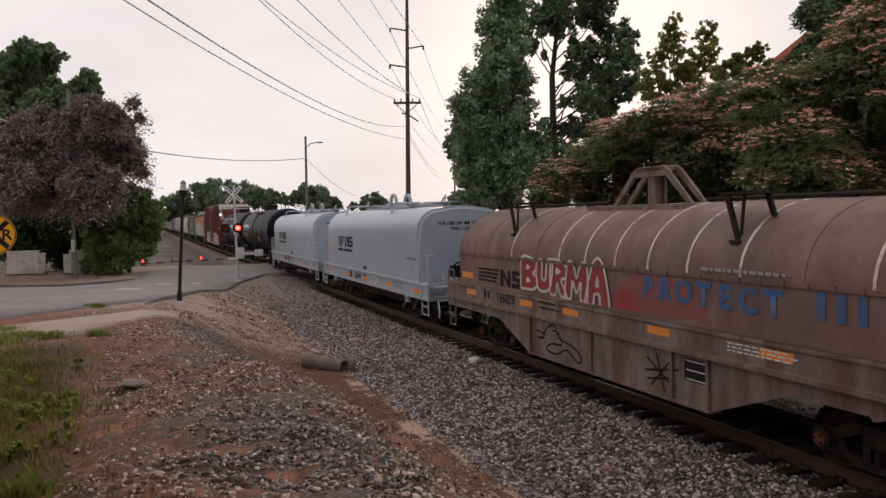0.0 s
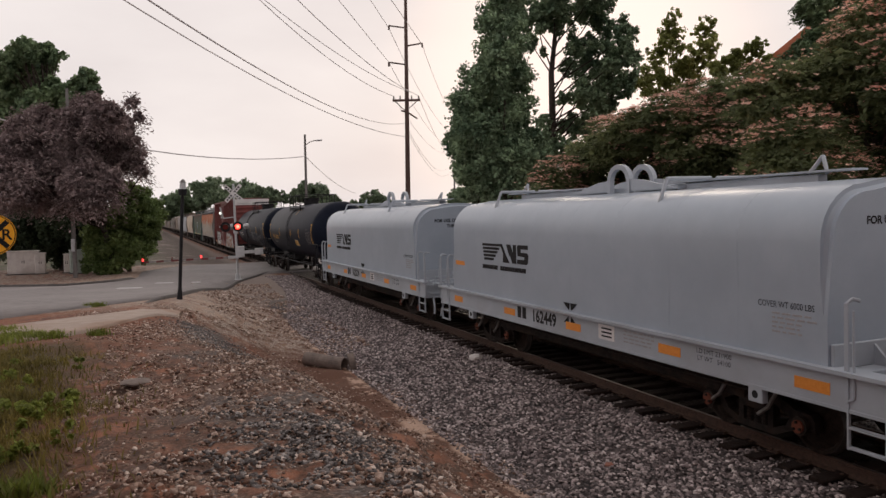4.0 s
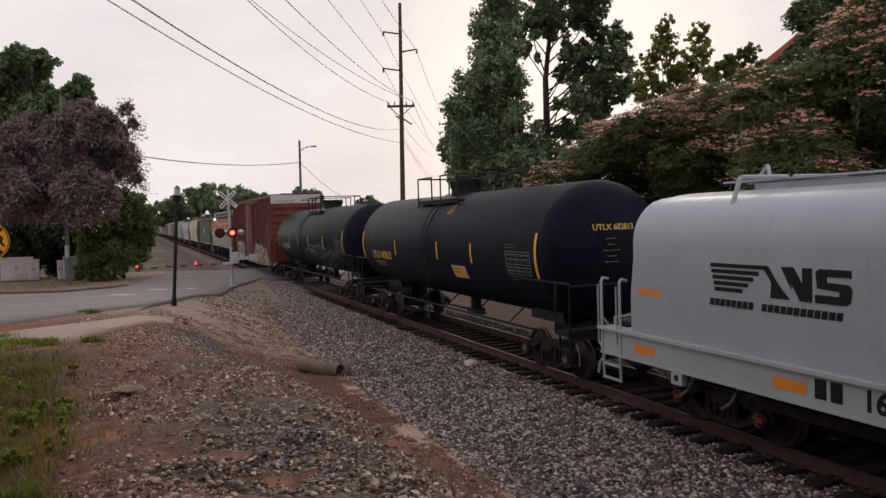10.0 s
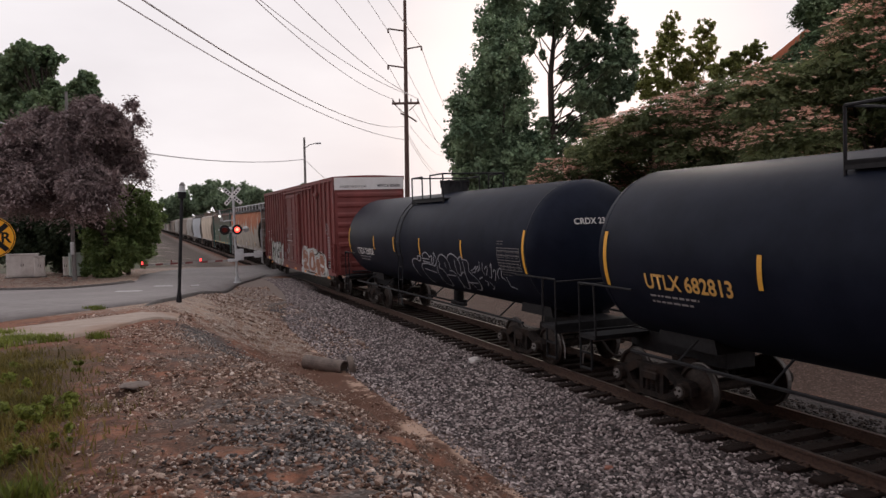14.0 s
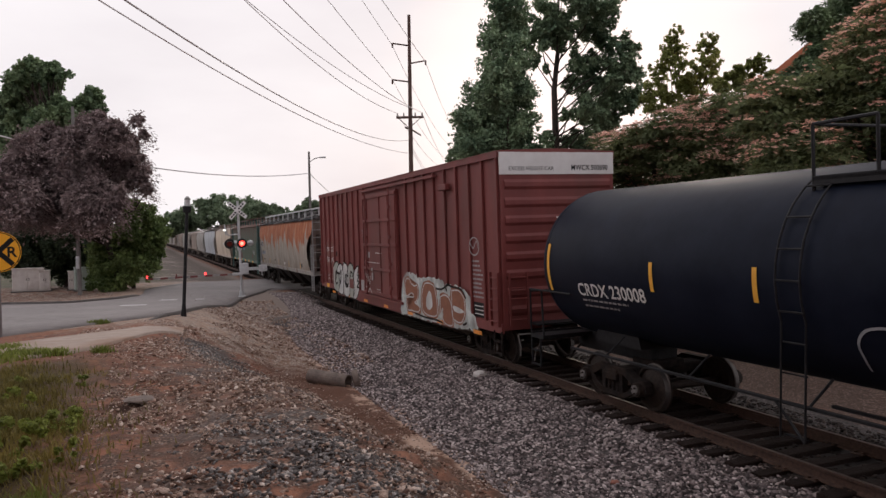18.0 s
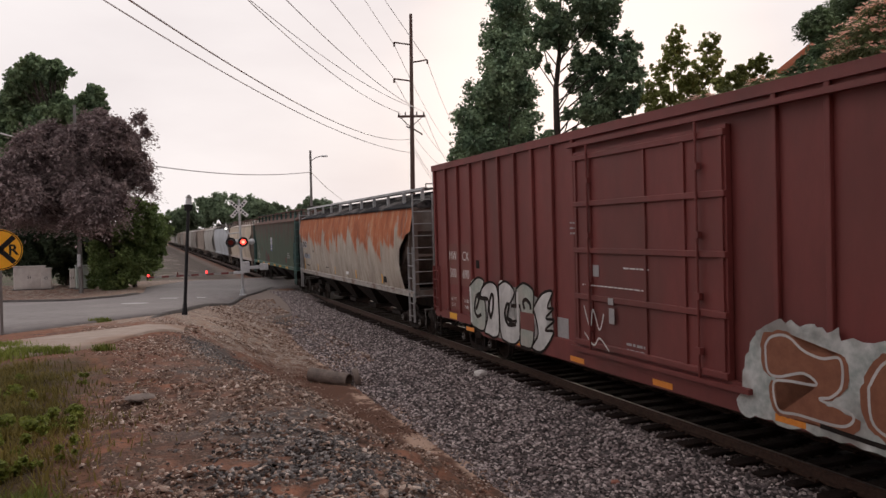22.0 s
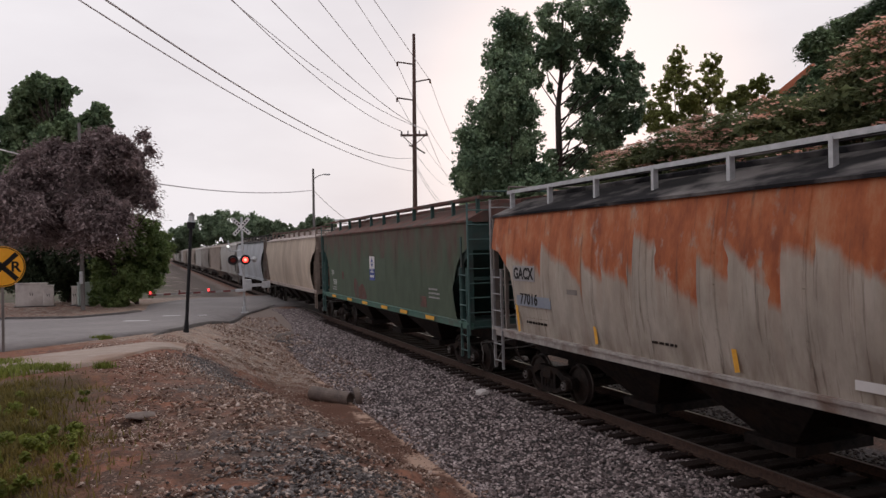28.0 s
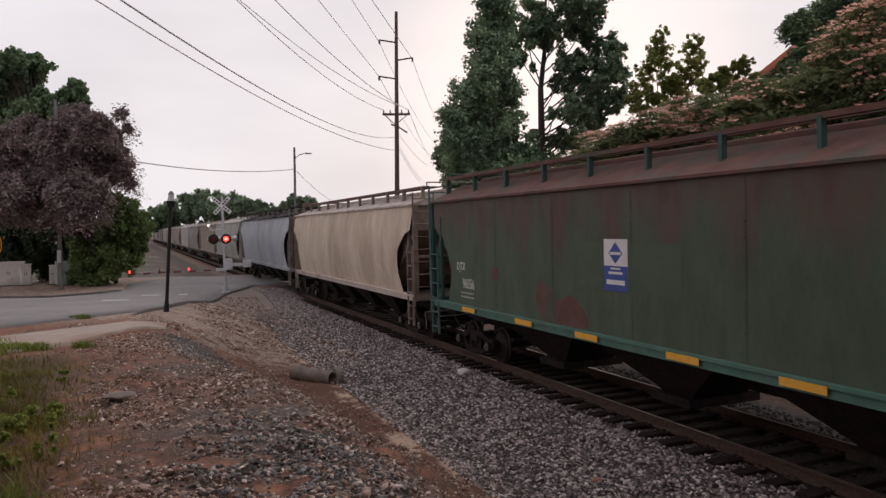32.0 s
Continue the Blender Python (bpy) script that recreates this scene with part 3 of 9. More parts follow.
def stone_field(name, count, seed, material, place, size, label, category, near_scale=1.0):
    """Many broken stones as one piece of stuff; place(rng, n) gives s, u."""
    rng = np.random.default_rng(seed)
    protos = []
    for k in range(9):
        bm = bmesh.new()
        bmesh.ops.create_icosphere(bm, subdivisions=1, radius=1)
        for v in bm.verts:
            v.co *= 0.62 + 0.6 * rng.random()
        v = np.array([p.co[:] for p in bm.verts]) * (1.15, 0.9, 0.62)
        f = np.array([[q.index for q in p.verts] for p in bm.faces])
        bm.free()
        # keep the upper part only: the base lies in the bed
        protos.append((v, f[[i for i in range(len(f)) if v[f[i], 2].max() > -0.12]]))
    s, u = place(rng, count)
    z = ground_z(s, u)
    z = z + bank_relief(s, u)
    r = size(rng, len(s))
    a = rng.random(len(s)) * 2 * math.pi
    tilt = (rng.random((len(s), 2)) - 0.5) * 0.9
    which = rng.integers(0, len(protos), len(s))
    V, F, off = [], [], 0
    for k, (pv, pf) in enumerate(protos):
        ids = np.where(which == k)[0]
        ca, sa = np.cos(a[ids])[:, None], np.sin(a[ids])[:, None]
        x = pv[None, :, 0] * ca - pv[None, :, 1] * sa
        y = pv[None, :, 0] * sa + pv[None, :, 1] * ca
        zz = pv[None, :, 2] + x * tilt[ids, 0:1] + y * tilt[ids, 1:2]
        rr = r[ids][:, None]
        P = np.stack([x * rr + s[ids][:, None], y * rr + u[ids][:, None], zz * rr + z[ids][:, None] + rr * 0.25], 2)
        V.append(P.reshape(-1, 3))
        F.append((pf[None] + (np.arange(len(ids)) * len(pv))[:, None, None] + off).reshape(-1, 3))
        off += len(ids) * len(pv)
    ob = raw(name, np.concatenate(V), np.concatenate(F), material)
    ob.matrix_basis = LINE
    return tagged(ob, label, category, kind="stuff")


build_ground()


TIE_AT = (0.265 - 22 * 0.53 - 0.18 + 100) % 0.53


def bed_place(rng, n):
    s = -9 + 44 * rng.random(n) ** 1.5
    u = 0.06 + (3.76 - 1.9 * ease(15, 30, s)) * rng.random(n)
    keep = u > 0.10 + 0.22 * rng.random(n)
    # ties lie bare between the stones
    on_tie = (np.abs((s + 100 - TIE_AT + 0.265) % 0.53 - 0.265) < 0.135) & (u < 0.50 + 0.06 * rng.random(n))
    keep &= ~on_tie
    return s[keep], u[keep]


def edge_place(rng, n):
    s = -9 + 44 * rng.random(n) ** 1.5
    u = 0.06 + 0.98 * rng.random(n) ** 1.6
    keep = u < 0.20 + 0.45 * rng.random(n)
    keep &= ~((np.abs((s + 100 - TIE_AT + 0.265) % 0.53 - 0.265) < 0.13) & (u < 0.53))
    return s[keep], u[keep]


def middle_place(rng, n):
    s = -9 + 34 * rng.random(n) ** 1.5
    u = -3.2 + 3.1 * rng.random(n)
    keep = np.abs(u + GAUGE) > 0.10
    keep &= ~((np.abs((s + 100 - TIE_AT + 0.265) % 0.53 - 0.265) < 0.13) & (u > -2.05))
    return s[keep], u[keep]


def bank_place(rng, n):
    s = -6.5 + 20 * rng.random(n) ** 1.6
    u = 3.4 + 6.6 * rng.random(n)
    d = np.array([noise.noise(Vector((a * 0.45, b * 0.45, 2.0))) for a, b in zip(s, u)])
    ridge = np.exp(-((u - 7.0 + 0.12 * s) / 1.1) ** 2)
    keep = d + 0.45 * ridge + 0.7 * rng.random(n) - 0.12 * (1 - ease(4.4, 6.2, u)) > 0.28 + 0.45 * ease(3, 13, s)
    keep &= ~((u > 9.0) & (s < 4))
    return s[keep], u[keep]


stone_field("ballast_stones", 68000, 3, M_STONE, bed_place, lambda g, n: 0.018 + 0.026 * g.random(n), "crushed grey granite ballast beside the ties", "ballast")
stone_field("stained_shaded_stones", 9000, 8, M_STAINSHADESTONE, edge_place, lambda g, n: 0.018 + 0.026 * g.random(n), "brown stained ballast at the tie ends, darkened for the train's shadow", "ballast")
stone_field("track_bed_stones", 9000, 4, M_DIRTYSHADESTONE, middle_place, lambda g, n: 0.02 + 0.025 * g.random(n), "dirty ballast between the rails, darkened for shade under the train", "ballast")
stone_field("bank_stones", 140000, 5, M_PEBBLE, bank_place, lambda g, n: 0.005 + 0.008 * g.random(n) + 0.022 * g.random(n) ** 9, "scattered pale gravel on the dirt bank", "gravel")


def heap_place(rng, n):
    """Two low heaps of dark crushed stone on the ridge of the bank."""
    k = rng.random(n) < 0.45
    s = np.where(k, -4.2 + 0.75 * rng.normal(size=n), 7.3 + 1.25 * rng.normal(size=n))
    u = np.where(k, 7.35 + 0.38 * rng.normal(size=n), 6.95 + 0.42 * rng.normal(size=n))
    return s, u


stone_field("dark_gravel", 11000, 12, M_GREYSTONE, heap_place, lambda g, n: 0.008 + 0.016 * g.random(n), "dark grey crushed gravel dumped on the bank", "gravel")


def shoulder_place(rng, n):
    s = 11 + 20 * rng.random(n)
    u = 2.4 + 5.4 * rng.random(n) ** 1.5
    d = np.array([noise.noise(Vector((a * 0.5, b * 0.5, 6.0))) for a, b in zip(s, u)])
    keep = d + 0.6 * rng.random(n) > 0.26 + 0.16 * ease(3.6, 5.2, u)
    return s[keep], u[keep]


stone_field("shoulder_stones", 38000, 6, M_PEBBLE, shoulder_place, lambda g, n: 0.010 + 0.012 * g.random(n) + 0.05 * g.random(n) ** 14, "scattered gravel between the lamp post and the crossing", "gravel")


# ---- the track ----
def build_track():
    track = tagged(new("railway_track"), "rusty steel rails on dark creosoted ties in grey ballast", "railway track", kind="structure")
    track.matrix_basis = track_pose(0)
    prof = [(-0.07, -0.178), (0.07, -0.178), (0.07, -0.165), (0.012, -0.145), (0.010, -0.05), (0.036, -0.036), (0.036, -0.004), (0.028, 0), (-0.028, 0), (-0.036, -0.004), (-0.036, -0.036), (-0.010, -0.05), (-0.012, -0.145), (-0.07, -0.165)]
    for y in (GAUGE / 2, -GAUGE / 2):
        bm = bmesh.new()
        loft(bm, prof, [(x, 1, 0) for x in (-40, 0, 60, 200, 500)])
        bmesh.ops.translate(bm, verts=bm.verts, vec=(0, y, 0))
        for f in bm.faces:
            f.material_index = 1 if f.normal.z > 0.9 and f.calc_center_median().z > -0.01 else 0
        part("rail", bm, [M_RAILSIDE, M_RAILTOP], track)
    rng = random.Random(4)
    shapes = []
    for k in range(5):
        bm = bmesh.new()
        box(bm, -0.112, 0.112, -1.29, 1.29, -0.36, -0.155, 0.012)
        for v in bm.verts:
            v.co += Vector((rng.uniform(-1, 1), rng.uniform(-2, 2), rng.uniform(-0.6, 0.6))) * 0.012
        me = bpy.data.meshes.new("tie")
        bm.to_mesh(me)
        bm.free()
        me.materials.append(M_TIE)
        shapes.append(me)
    bm = bmesh.new()
    box(bm, -0.10, 0.10, -0.17, 0.17, -0.172, -0.158)
    for sx in (-0.06, 0.06):
        for sy in (-0.10, 0.10):
            box(bm, sx - 0.015, sx + 0.015, sy - 0.02, sy + 0.02, -0.16, -0.135)
    plate = bpy.data.meshes.new("tie_plate")
    bm.to_mesh(plate)
    bm.free()
    plate.materials.append(M_RAILSIDE)
    for i in range(110):
        s = 0.265 + (i - 22) * 0.53 - 0.18
        linked("tie", rng.choice(shapes), track, pose(s + rng.uniform(-0.02, 0.02), rng.uniform(-0.05, 0.05), rng.uniform(-0.01, 0.01), 0, 0, rng.uniform(-1.5, 1.5)))
        linked("tie_plate", plate, track, pose(s, GAUGE / 2, 0))
        if i < 70:
            linked("tie_plate", plate, track, pose(s, -GAUGE / 2, 0))
    bm = bmesh.new()
    for i in range(110, 420):
        s = 0.265 + (i - 22) * 0.53 - 0.18
        if 37.5 < s < 49:
            continue
        box(bm, s - 0.112, s + 0.112, -1.29, 1.29, -0.36, -0.17)
    tagged(part("far_ties", bm, M_TIE, track), kind="stuff")


build_track()


# ---- road, crossing, walk ----
def strip(name, near, far, material, lift, label, category, steps=24, depth=0.15, curb=0.0):
    """A road or walk between two lines of equal count, laid on the ground."""
    near, far = np.array(near, float), np.array(far, float)
    t0 = np.linspace(0, 1, len(near))
    t = np.linspace(0, 1, steps)
    a = np.stack([np.interp(t, t0, near[:, i]) for i in (0, 1)], 1)
    b = np.stack([np.interp(t, t0, far[:, i]) for i in (0, 1)], 1)
    rows = 7
    V, F = [], []
    for i in range(steps):
        for j in range(rows):
            p = a[i] + (b[i] - a[i]) * j / (rows - 1)
            V.append((*p, at_ground(*p) + lift))
        for p in (a[i], b[i]):
            V.append((*p, at_ground(*p) + lift - depth))
    w = rows + 2
    for i in range(steps - 1):
        for j in range(rows - 1):
            F.append((i * w + j, i * w + j + 1, (i + 1) * w + j + 1, (i + 1) * w + j))
        F.append((i * w, (i + 1) * w, (i + 1) * w + rows, i * w + rows))
        F.append((i * w + rows - 1, i * w + rows + 1, (i + 1) * w + rows + 1, (i + 1) * w + rows - 1))
    ob = raw(name, V, F, material, smooth=False)
    return tagged(ob, label, category, kind="structure")


ROAD_NEAR = [(-30, 2), (-14, 12), (-10.3, 17.5), (-9.6, 20.4), (-8.6, 24.3), (-9.86, 31.1), (-10.8, 39.9), (-10.7, 46), (-2.5, 52.5), (22, 70)]
ROAD_FAR = [(-45, 33), (-32, 34.5), (-19.9, 34.5), (-16.8, 33.9), (-15.9, 37.3), (-16, 40), (-18.8, 47.5), (-18.3, 55), (-9, 62), (16, 80)]
strip("road", ROAD_NEAR, ROAD_FAR, M_ASPHALT, 0.05, "worn grey asphalt road leading over the level crossing", "road", steps=60)
strip("pavement", [(-14, 8.2), (-7.1, 12.3), (-6.5, 13.5), (-6.5, 15.4), (-6.75, 19.3)], [(-17.5, 10.8), (-9.0, 14.9), (-8.5, 16.2), (-7.7, 18.0), (-7.1, 20.6)], M_CONCRETE, 0.05, "cracked pale concrete footpath ending in the dirt", "footpath", steps=20)


def kerb(line, w, h, label):
    """A low dark edging along a road's side."""
    line = np.array(line, float)
    t = np.linspace(0, 1, 40)
    p = np.stack([np.interp(t, np.linspace(0, 1, len(line)), line[:, i]) for i in (0, 1)], 1)
    d = np.gradient(p, axis=0)
    nrm = np.stack([-d[:, 1], d[:, 0]], 1) / np.linalg.norm(d, axis=1)[:, None] * w / 2
    V = []
    for i, (q, m) in enumerate(zip(p, nrm)):
        z = at_ground(*q)
        top = z + h * min(1, i / 3, (39 - i) / 3) - 0.02 * (i in (0, 39))
        V += [(*(q - m), z - 0.15), (*(q - m), top), (*(q + m), top), (*(q + m), z - 0.15)]
    F = [(i * 4 + k, i * 4 + k + 1, i * 4 + 5 + k, i * 4 + 4 + k) for i in range(39) for k in range(3)] + [(0, 1, 2, 3), (159, 158, 157, 156)]
    tagged(raw("kerb", V, F, M_KERB), label, "kerb", kind="structure")


kerb([(-8.5, 21.6), (-8.6, 24.3), (-9.2, 27.5), (-9.86, 31.1), (-10.35, 35.5), (-10.8, 39.9), (-10.75, 44.2), (-10.85, 49.0)], 0.15, 0.09, "dark worn kerb along the road's near edge")
kerb([(-45, 33.6), (-19.6, 34.0), (-16.6, 33.4), (-15.6, 36.1), (-15.7, 39.0)], 0.25, 0.14, "dark kerb at the far side of the road")
for x, y, w, d, turn in ((-12.2, 29.6, 0.95, 0.35, 0), (-12.15, 33.2, 0.75, 0.3, 0), (-11.7, 35.6, 0.7, 0.3, 10)):
    bm = bmesh.new()
    box(bm, -w / 2, w / 2, -d / 2, d / 2, 0.0, 0.006)
    ob = part("road_marking", bm, M_PAINTLINE)
    ob.matrix_basis = pose(x, y, at_ground(x, y) + 0.054, 0, 0, turn)
    tagged(ob, "worn white painted dash on the asphalt", "road marking", group="dashes on the road", kind="structure")


# ---- the train ----
# A car's own space: x runs back along the track, y towards the camera's side, z up from the rails.
FRONT = Matrix(((-1, 0, 0, 0), (0, 0, 1, 0), (0, 1, 0, 0), (0, 0, 0, 1)))     # writing on the side that faces the camera
NOSE = Matrix(((0, 0, -1, 0), (-1, 0, 0, 0), (0, 1, 0, 0), (0, 0, 0, 1)))      # writing on the leading end


def on_head(y, z, x0, deep, R, zc):
    """Points on a tank's domed head that begins at x0 and is deep at its middle."""
    q = np.clip(1 - (y ** 2 + (z - zc) ** 2) / R ** 2, 0.0, 1.0)
    return np.stack([x0 - deep * np.sqrt(q) - 0.012, y, z], 1)


def lettering(parent, words, x, y, z, size, material, wide=1.0, round_r=None, round_z=0.0, end=False, bold=0.0, name="lettering", left=False, head=None):
    """Raised letters on a car's side at x, y, z; round_r: on a drum of that radius."""
    cu = bpy.data.curves.new(name, "FONT")
    cu.body, cu.size, cu.align_x, cu.offset = words, size * 1.4, "LEFT" if left else "CENTER", bold
    cu.resolution_u = 3
    tmp = bpy.data.objects.new(name, cu)
    me = bpy.data.meshes.new_from_object(tmp)
    bpy.data.objects.remove(tmp)
    bpy.data.curves.remove(cu)
    n = len(me.vertices)
    co = np.empty(n * 3)
    me.vertices.foreach_get("co", co)
    co = co.reshape(-1, 3)
    co[:, 0] *= wide
    co[:, 1] -= size / 2
    if round_r:
        ang = math.asin(max(-1, min(1, (z - round_z) / round_r))) + co[:, 1] / round_r
        p = np.stack([x - co[:, 0], np.cos(ang) * (round_r + 0.012), round_z + np.sin(ang) * (round_r + 0.012)], 1)
    elif head:
        p = on_head(y - co[:, 0], z + co[:, 1], *head)
    elif end:
        p = np.stack([np.full(n, x), y - co[:, 0], z + co[:, 1]], 1)
    else:
        p = np.stack([x - co[:, 0], np.full(n, y), z + co[:, 1]], 1)
    me.vertices.foreach_set("co", p.ravel())
    me.materials.clear()
    me.materials.append(material)
    me.update()
    ob = new(name, me)
    ob.parent = parent
    return ob


def patch(parent, name, x0, x1, z0, z1, y, material, label="", thick=0.006, round_r=None, round_z=0.0):
    """A thin painted plate on the camera's side."""
    bm = bmesh.new()
    if round_r:
        k = 6
        a0, a1 = math.asin((z0 - round_z) / round_r), math.asin(min(0.99, (z1 - round_z) / round_r))
        rows = []
        for i in range(k + 1):
            a = a0 + (a1 - a0) * i / k
            rows.append([bm.verts.new((x, math.cos(a) * (round_r + 0.01), round_z + math.sin(a) * (round_r + 0.01))) for x in (x0, x1)])
        for p, q in zip(rows, rows[1:]):
            bm.faces.new((p[0], p[1], q[1], q[0]))
    else:
        box(bm, x0, x1, y, y + thick, z0, z1)
    return part(name, bm, material, parent, label)


def small_print(parent, x, z, w, h, rows, y, material, round_r=None, round_z=0.0, seed=1):
    """Lines of writing too small to read, as bars."""
    rng = random.Random(seed)
    bm = bmesh.new()
    step = h / rows
    for i in range(rows):
        zc = z - i * step
        xc, end = x, x - w * rng.uniform(0.6, 1.0)
        while xc > end + 0.02:
            ln = min(rng.uniform(0.05, 0.16), xc - end)
            if round_r:
                a = math.asin(max(-0.99, min(0.99, (zc - round_z) / round_r)))
                yy, zz = math.cos(a) * (round_r + 0.008), round_z + math.sin(a) * (round_r + 0.008)
                a2 = a + step * 0.36 / round_r
                y2, z2 = math.cos(a2) * (round_r + 0.008), round_z + math.sin(a2) * (round_r + 0.008)
                bm.faces.new([bm.verts.new(p) for p in ((xc, yy, zz), (xc - ln, yy, zz), (xc - ln, y2, z2), (xc, y2, z2))])
            else:
                box(bm, xc - ln, xc, y, y + 0.004, zc, zc + step * 0.42)
            xc -= ln + 0.035
    return tagged(part("small_print", bm, material, parent), kind="stuff")


def squiggle(parent, name, strokes, material, r, y=None, round_r=None, round_z=0.0, label=""):
    """Sprayed strokes: each a list of x, z points, r half the width of the stroke."""
    made = None
    for pts in strokes:
        bm = bmesh.new()
        fine = []
        for k in range(len(pts) - 1):
            p0, p1, p2, p3 = (Vector(pts[max(0, min(len(pts) - 1, k + d))]) for d in (-1, 0, 1, 2))
            for j in range(6):
                t = j / 6
                fine.append(0.5 * ((2 * p1) + (p2 - p0) * t + (2 * p0 - 5 * p1 + 4 * p2 - p3) * t * t + (3 * p1 - p0 - 3 * p2 + p3) * t ** 3))
        fine.append(Vector(pts[-1]))
        prev = None
        for k, p in enumerate(fine):
            d = (fine[min(k + 1, len(fine) - 1)] - fine[max(k - 1, 0)]).normalized()
            nrm = Vector((-d.y, d.x)) * r
            pair = []
            for q in (p + nrm, p - nrm):
                if round_r:
                    a = math.asin(max(-0.99, min(0.99, (q.y - round_z) / round_r)))
                    pair.append(bm.verts.new((q.x, math.cos(a) * (round_r + 0.012), round_z + math.sin(a) * (round_r + 0.012))))
                else:
                    pair.append(bm.verts.new((q.x, y, q.y)))
            if prev:
                bm.faces.new((prev[0], prev[1], pair[1], pair[0]))
            prev = pair
        made = part(name, bm, material, parent, label)
    return made


def blob_patch(parent, name, outline, y, material, label="", ragged=0.0, grow=1.0):
    """A sprayed area with a wavy outline in x, z."""
    bm = bmesh.new()
    n = len(outline)
    pts = []
    mx, mz = sum(p[0] for p in outline) / n, sum(p[1] for p in outline) / n
    outline = [(mx + (x - mx) * grow, mz + (z - mz) * grow) for x, z in outline]
    for k in range(n):
        p0, p1, p2, p3 = (Vector(outline[(k + d) % n]) for d in (-1, 0, 1, 2))
        for j in range(4):
            t = j / 4
            pts.append(0.5 * ((2 * p1) + (p2 - p0) * t + (2 * p0 - 5 * p1 + 4 * p2 - p3) * t * t + (3 * p1 - p0 - 3 * p2 + p3) * t ** 3))
    if ragged:
        fine = []
        for p, q in zip(pts, pts[1:] + pts[:1]):
            m = p.lerp(q, 0.5)
            fine += [p, m]
        pts = [p + Vector((noise.noise(Vector((p.x * 9, p.y * 9, 1.0))), noise.noise(Vector((p.x * 9, p.y * 9, 7.0))))) * ragged for p in fine]
    bm.faces.new([bm.verts.new((p.x, y, p.y)) for p in pts])
    bmesh.ops.triangulate(bm, faces=bm.faces[:])
    return part(name, bm, material, parent, label)


# -- running gear, shared by all cars --
WHEEL_R = 0.42
ROLLERS = []


def wheelset_mesh(cap):
    bm = bmesh.new()
    rod(bm, (0, -1.08, 0), (0, 1.08, 0), 0.075, 12)
    for sgn in (1, -1):
        sec = [(0.09, 0.70), (0.16, 0.80), (0.36, 0.73), (0.40, 0.69), (WHEEL_R + 0.025, 0.69), (WHEEL_R + 0.02, 0.72), (WHEEL_R, 0.735), (WHEEL_R - 0.005, 0.82), (0.37, 0.825), (0.345, 0.78), (0.16, 0.86), (0.09, 0.86)]
        n = 28
        rings = [[bm.verts.new((math.cos(2 * math.pi * i / n) * r, sgn * y, math.sin(2 * math.pi * i / n) * r)) for r, y in sec] for i in range(n)]
        for i in range(n):
            a, b = rings[i], rings[(i + 1) % n]
            for j in range(len(sec) - 1):
                f = bm.faces.new((a[j], a[j + 1], b[j + 1], b[j]))
                f.material_index = 1 if j in (5, 6) else 0
        # bearing cap with its three bolts
        rod(bm, (0, sgn * 1.0, 0), (0, sgn * 1.16, 0), 0.13, 14)
        rod(bm, (0, sgn * 1.16, 0), (0, sgn * 1.19, 0), 0.09, 12, mi=2)
        for k in range(3):
            q = 2 * math.pi * k / 3
            rod(bm, (math.cos(q) * 0.06, sgn * 1.19, math.sin(q) * 0.06), (math.cos(q) * 0.06, sgn * 1.215, math.sin(q) * 0.06), 0.02, 6)
    bmesh.ops.recalc_face_normals(bm, faces=bm.faces)
    me = bpy.data.meshes.new("wheelset")
    bm.to_mesh(me)
    bm.free()
    me.materials.append(M_WHEEL)
    me.materials.append(M_TREAD)
    me.materials.append(cap)
    return me


def sideframe_mesh():
    bm = bmesh.new()
    # the cast frame: pedestals over the bearings, a truss between, a window for the springs
    outer = [(-1.05, 0.36), (-1.05, 0.50), (-0.98, 0.58), (-0.72, 0.60), (-0.45, 0.72), (0.45, 0.72), (0.72, 0.60), (0.98, 0.58), (1.05, 0.50), (1.05, 0.36), (0.98, 0.36), (0.95, 0.50), (0.75, 0.50), (0.70, 0.42)]
    prism(bm, outer[:10] + [(0.96, 0.36), (0.94, 0.50), (0.76, 0.50), (0.70, 0.44), (0.36, 0.60), (-0.36, 0.60), (-0.70, 0.44), (-0.76, 0.50), (-0.94, 0.50), (-0.96, 0.36)], 0.93, 1.07)
    prism(bm, [(-0.76, 0.50), (-0.66, 0.30), (-0.34, 0.16), (0.34, 0.16), (0.66, 0.30), (0.76, 0.50), (0.62, 0.46), (0.54, 0.34), (0.30, 0.25), (-0.30, 0.25), (-0.54, 0.34), (-0.62, 0.46)], 0.94, 1.06)
    for sx in (-1, 1):
        box(bm, sx * 0.33, sx * 0.23, 0.94, 1.06, 0.22, 0.64)
    for sx in (-0.14, 0, 0.14):
        rod(bm, (sx, 1.0, 0.24), (sx, 1.0, 0.46), 0.055, 10)
        for k in range(4):
            rod(bm, (sx, 1.0, 0.27 + k * 0.05), (sx, 1.0, 0.285 + k * 0.05), 0.068, 10)
    box(bm, -0.22, 0.22, 0.90, 1.12, 0.46, 0.60, 0.02)
    me = bpy.data.meshes.new("side_frame")
    bm.to_mesh(me)
    bm.free()
    me.materials.append(M_STEEL)
    return me


WHEELSET, PLAIN_WHEELSET, SIDEFRAME = wheelset_mesh(M_RUSTCAP), wheelset_mesh(M_RODGREY), sideframe_mesh()
FLIP = Matrix.Diagonal((1, -1, 1, 1))


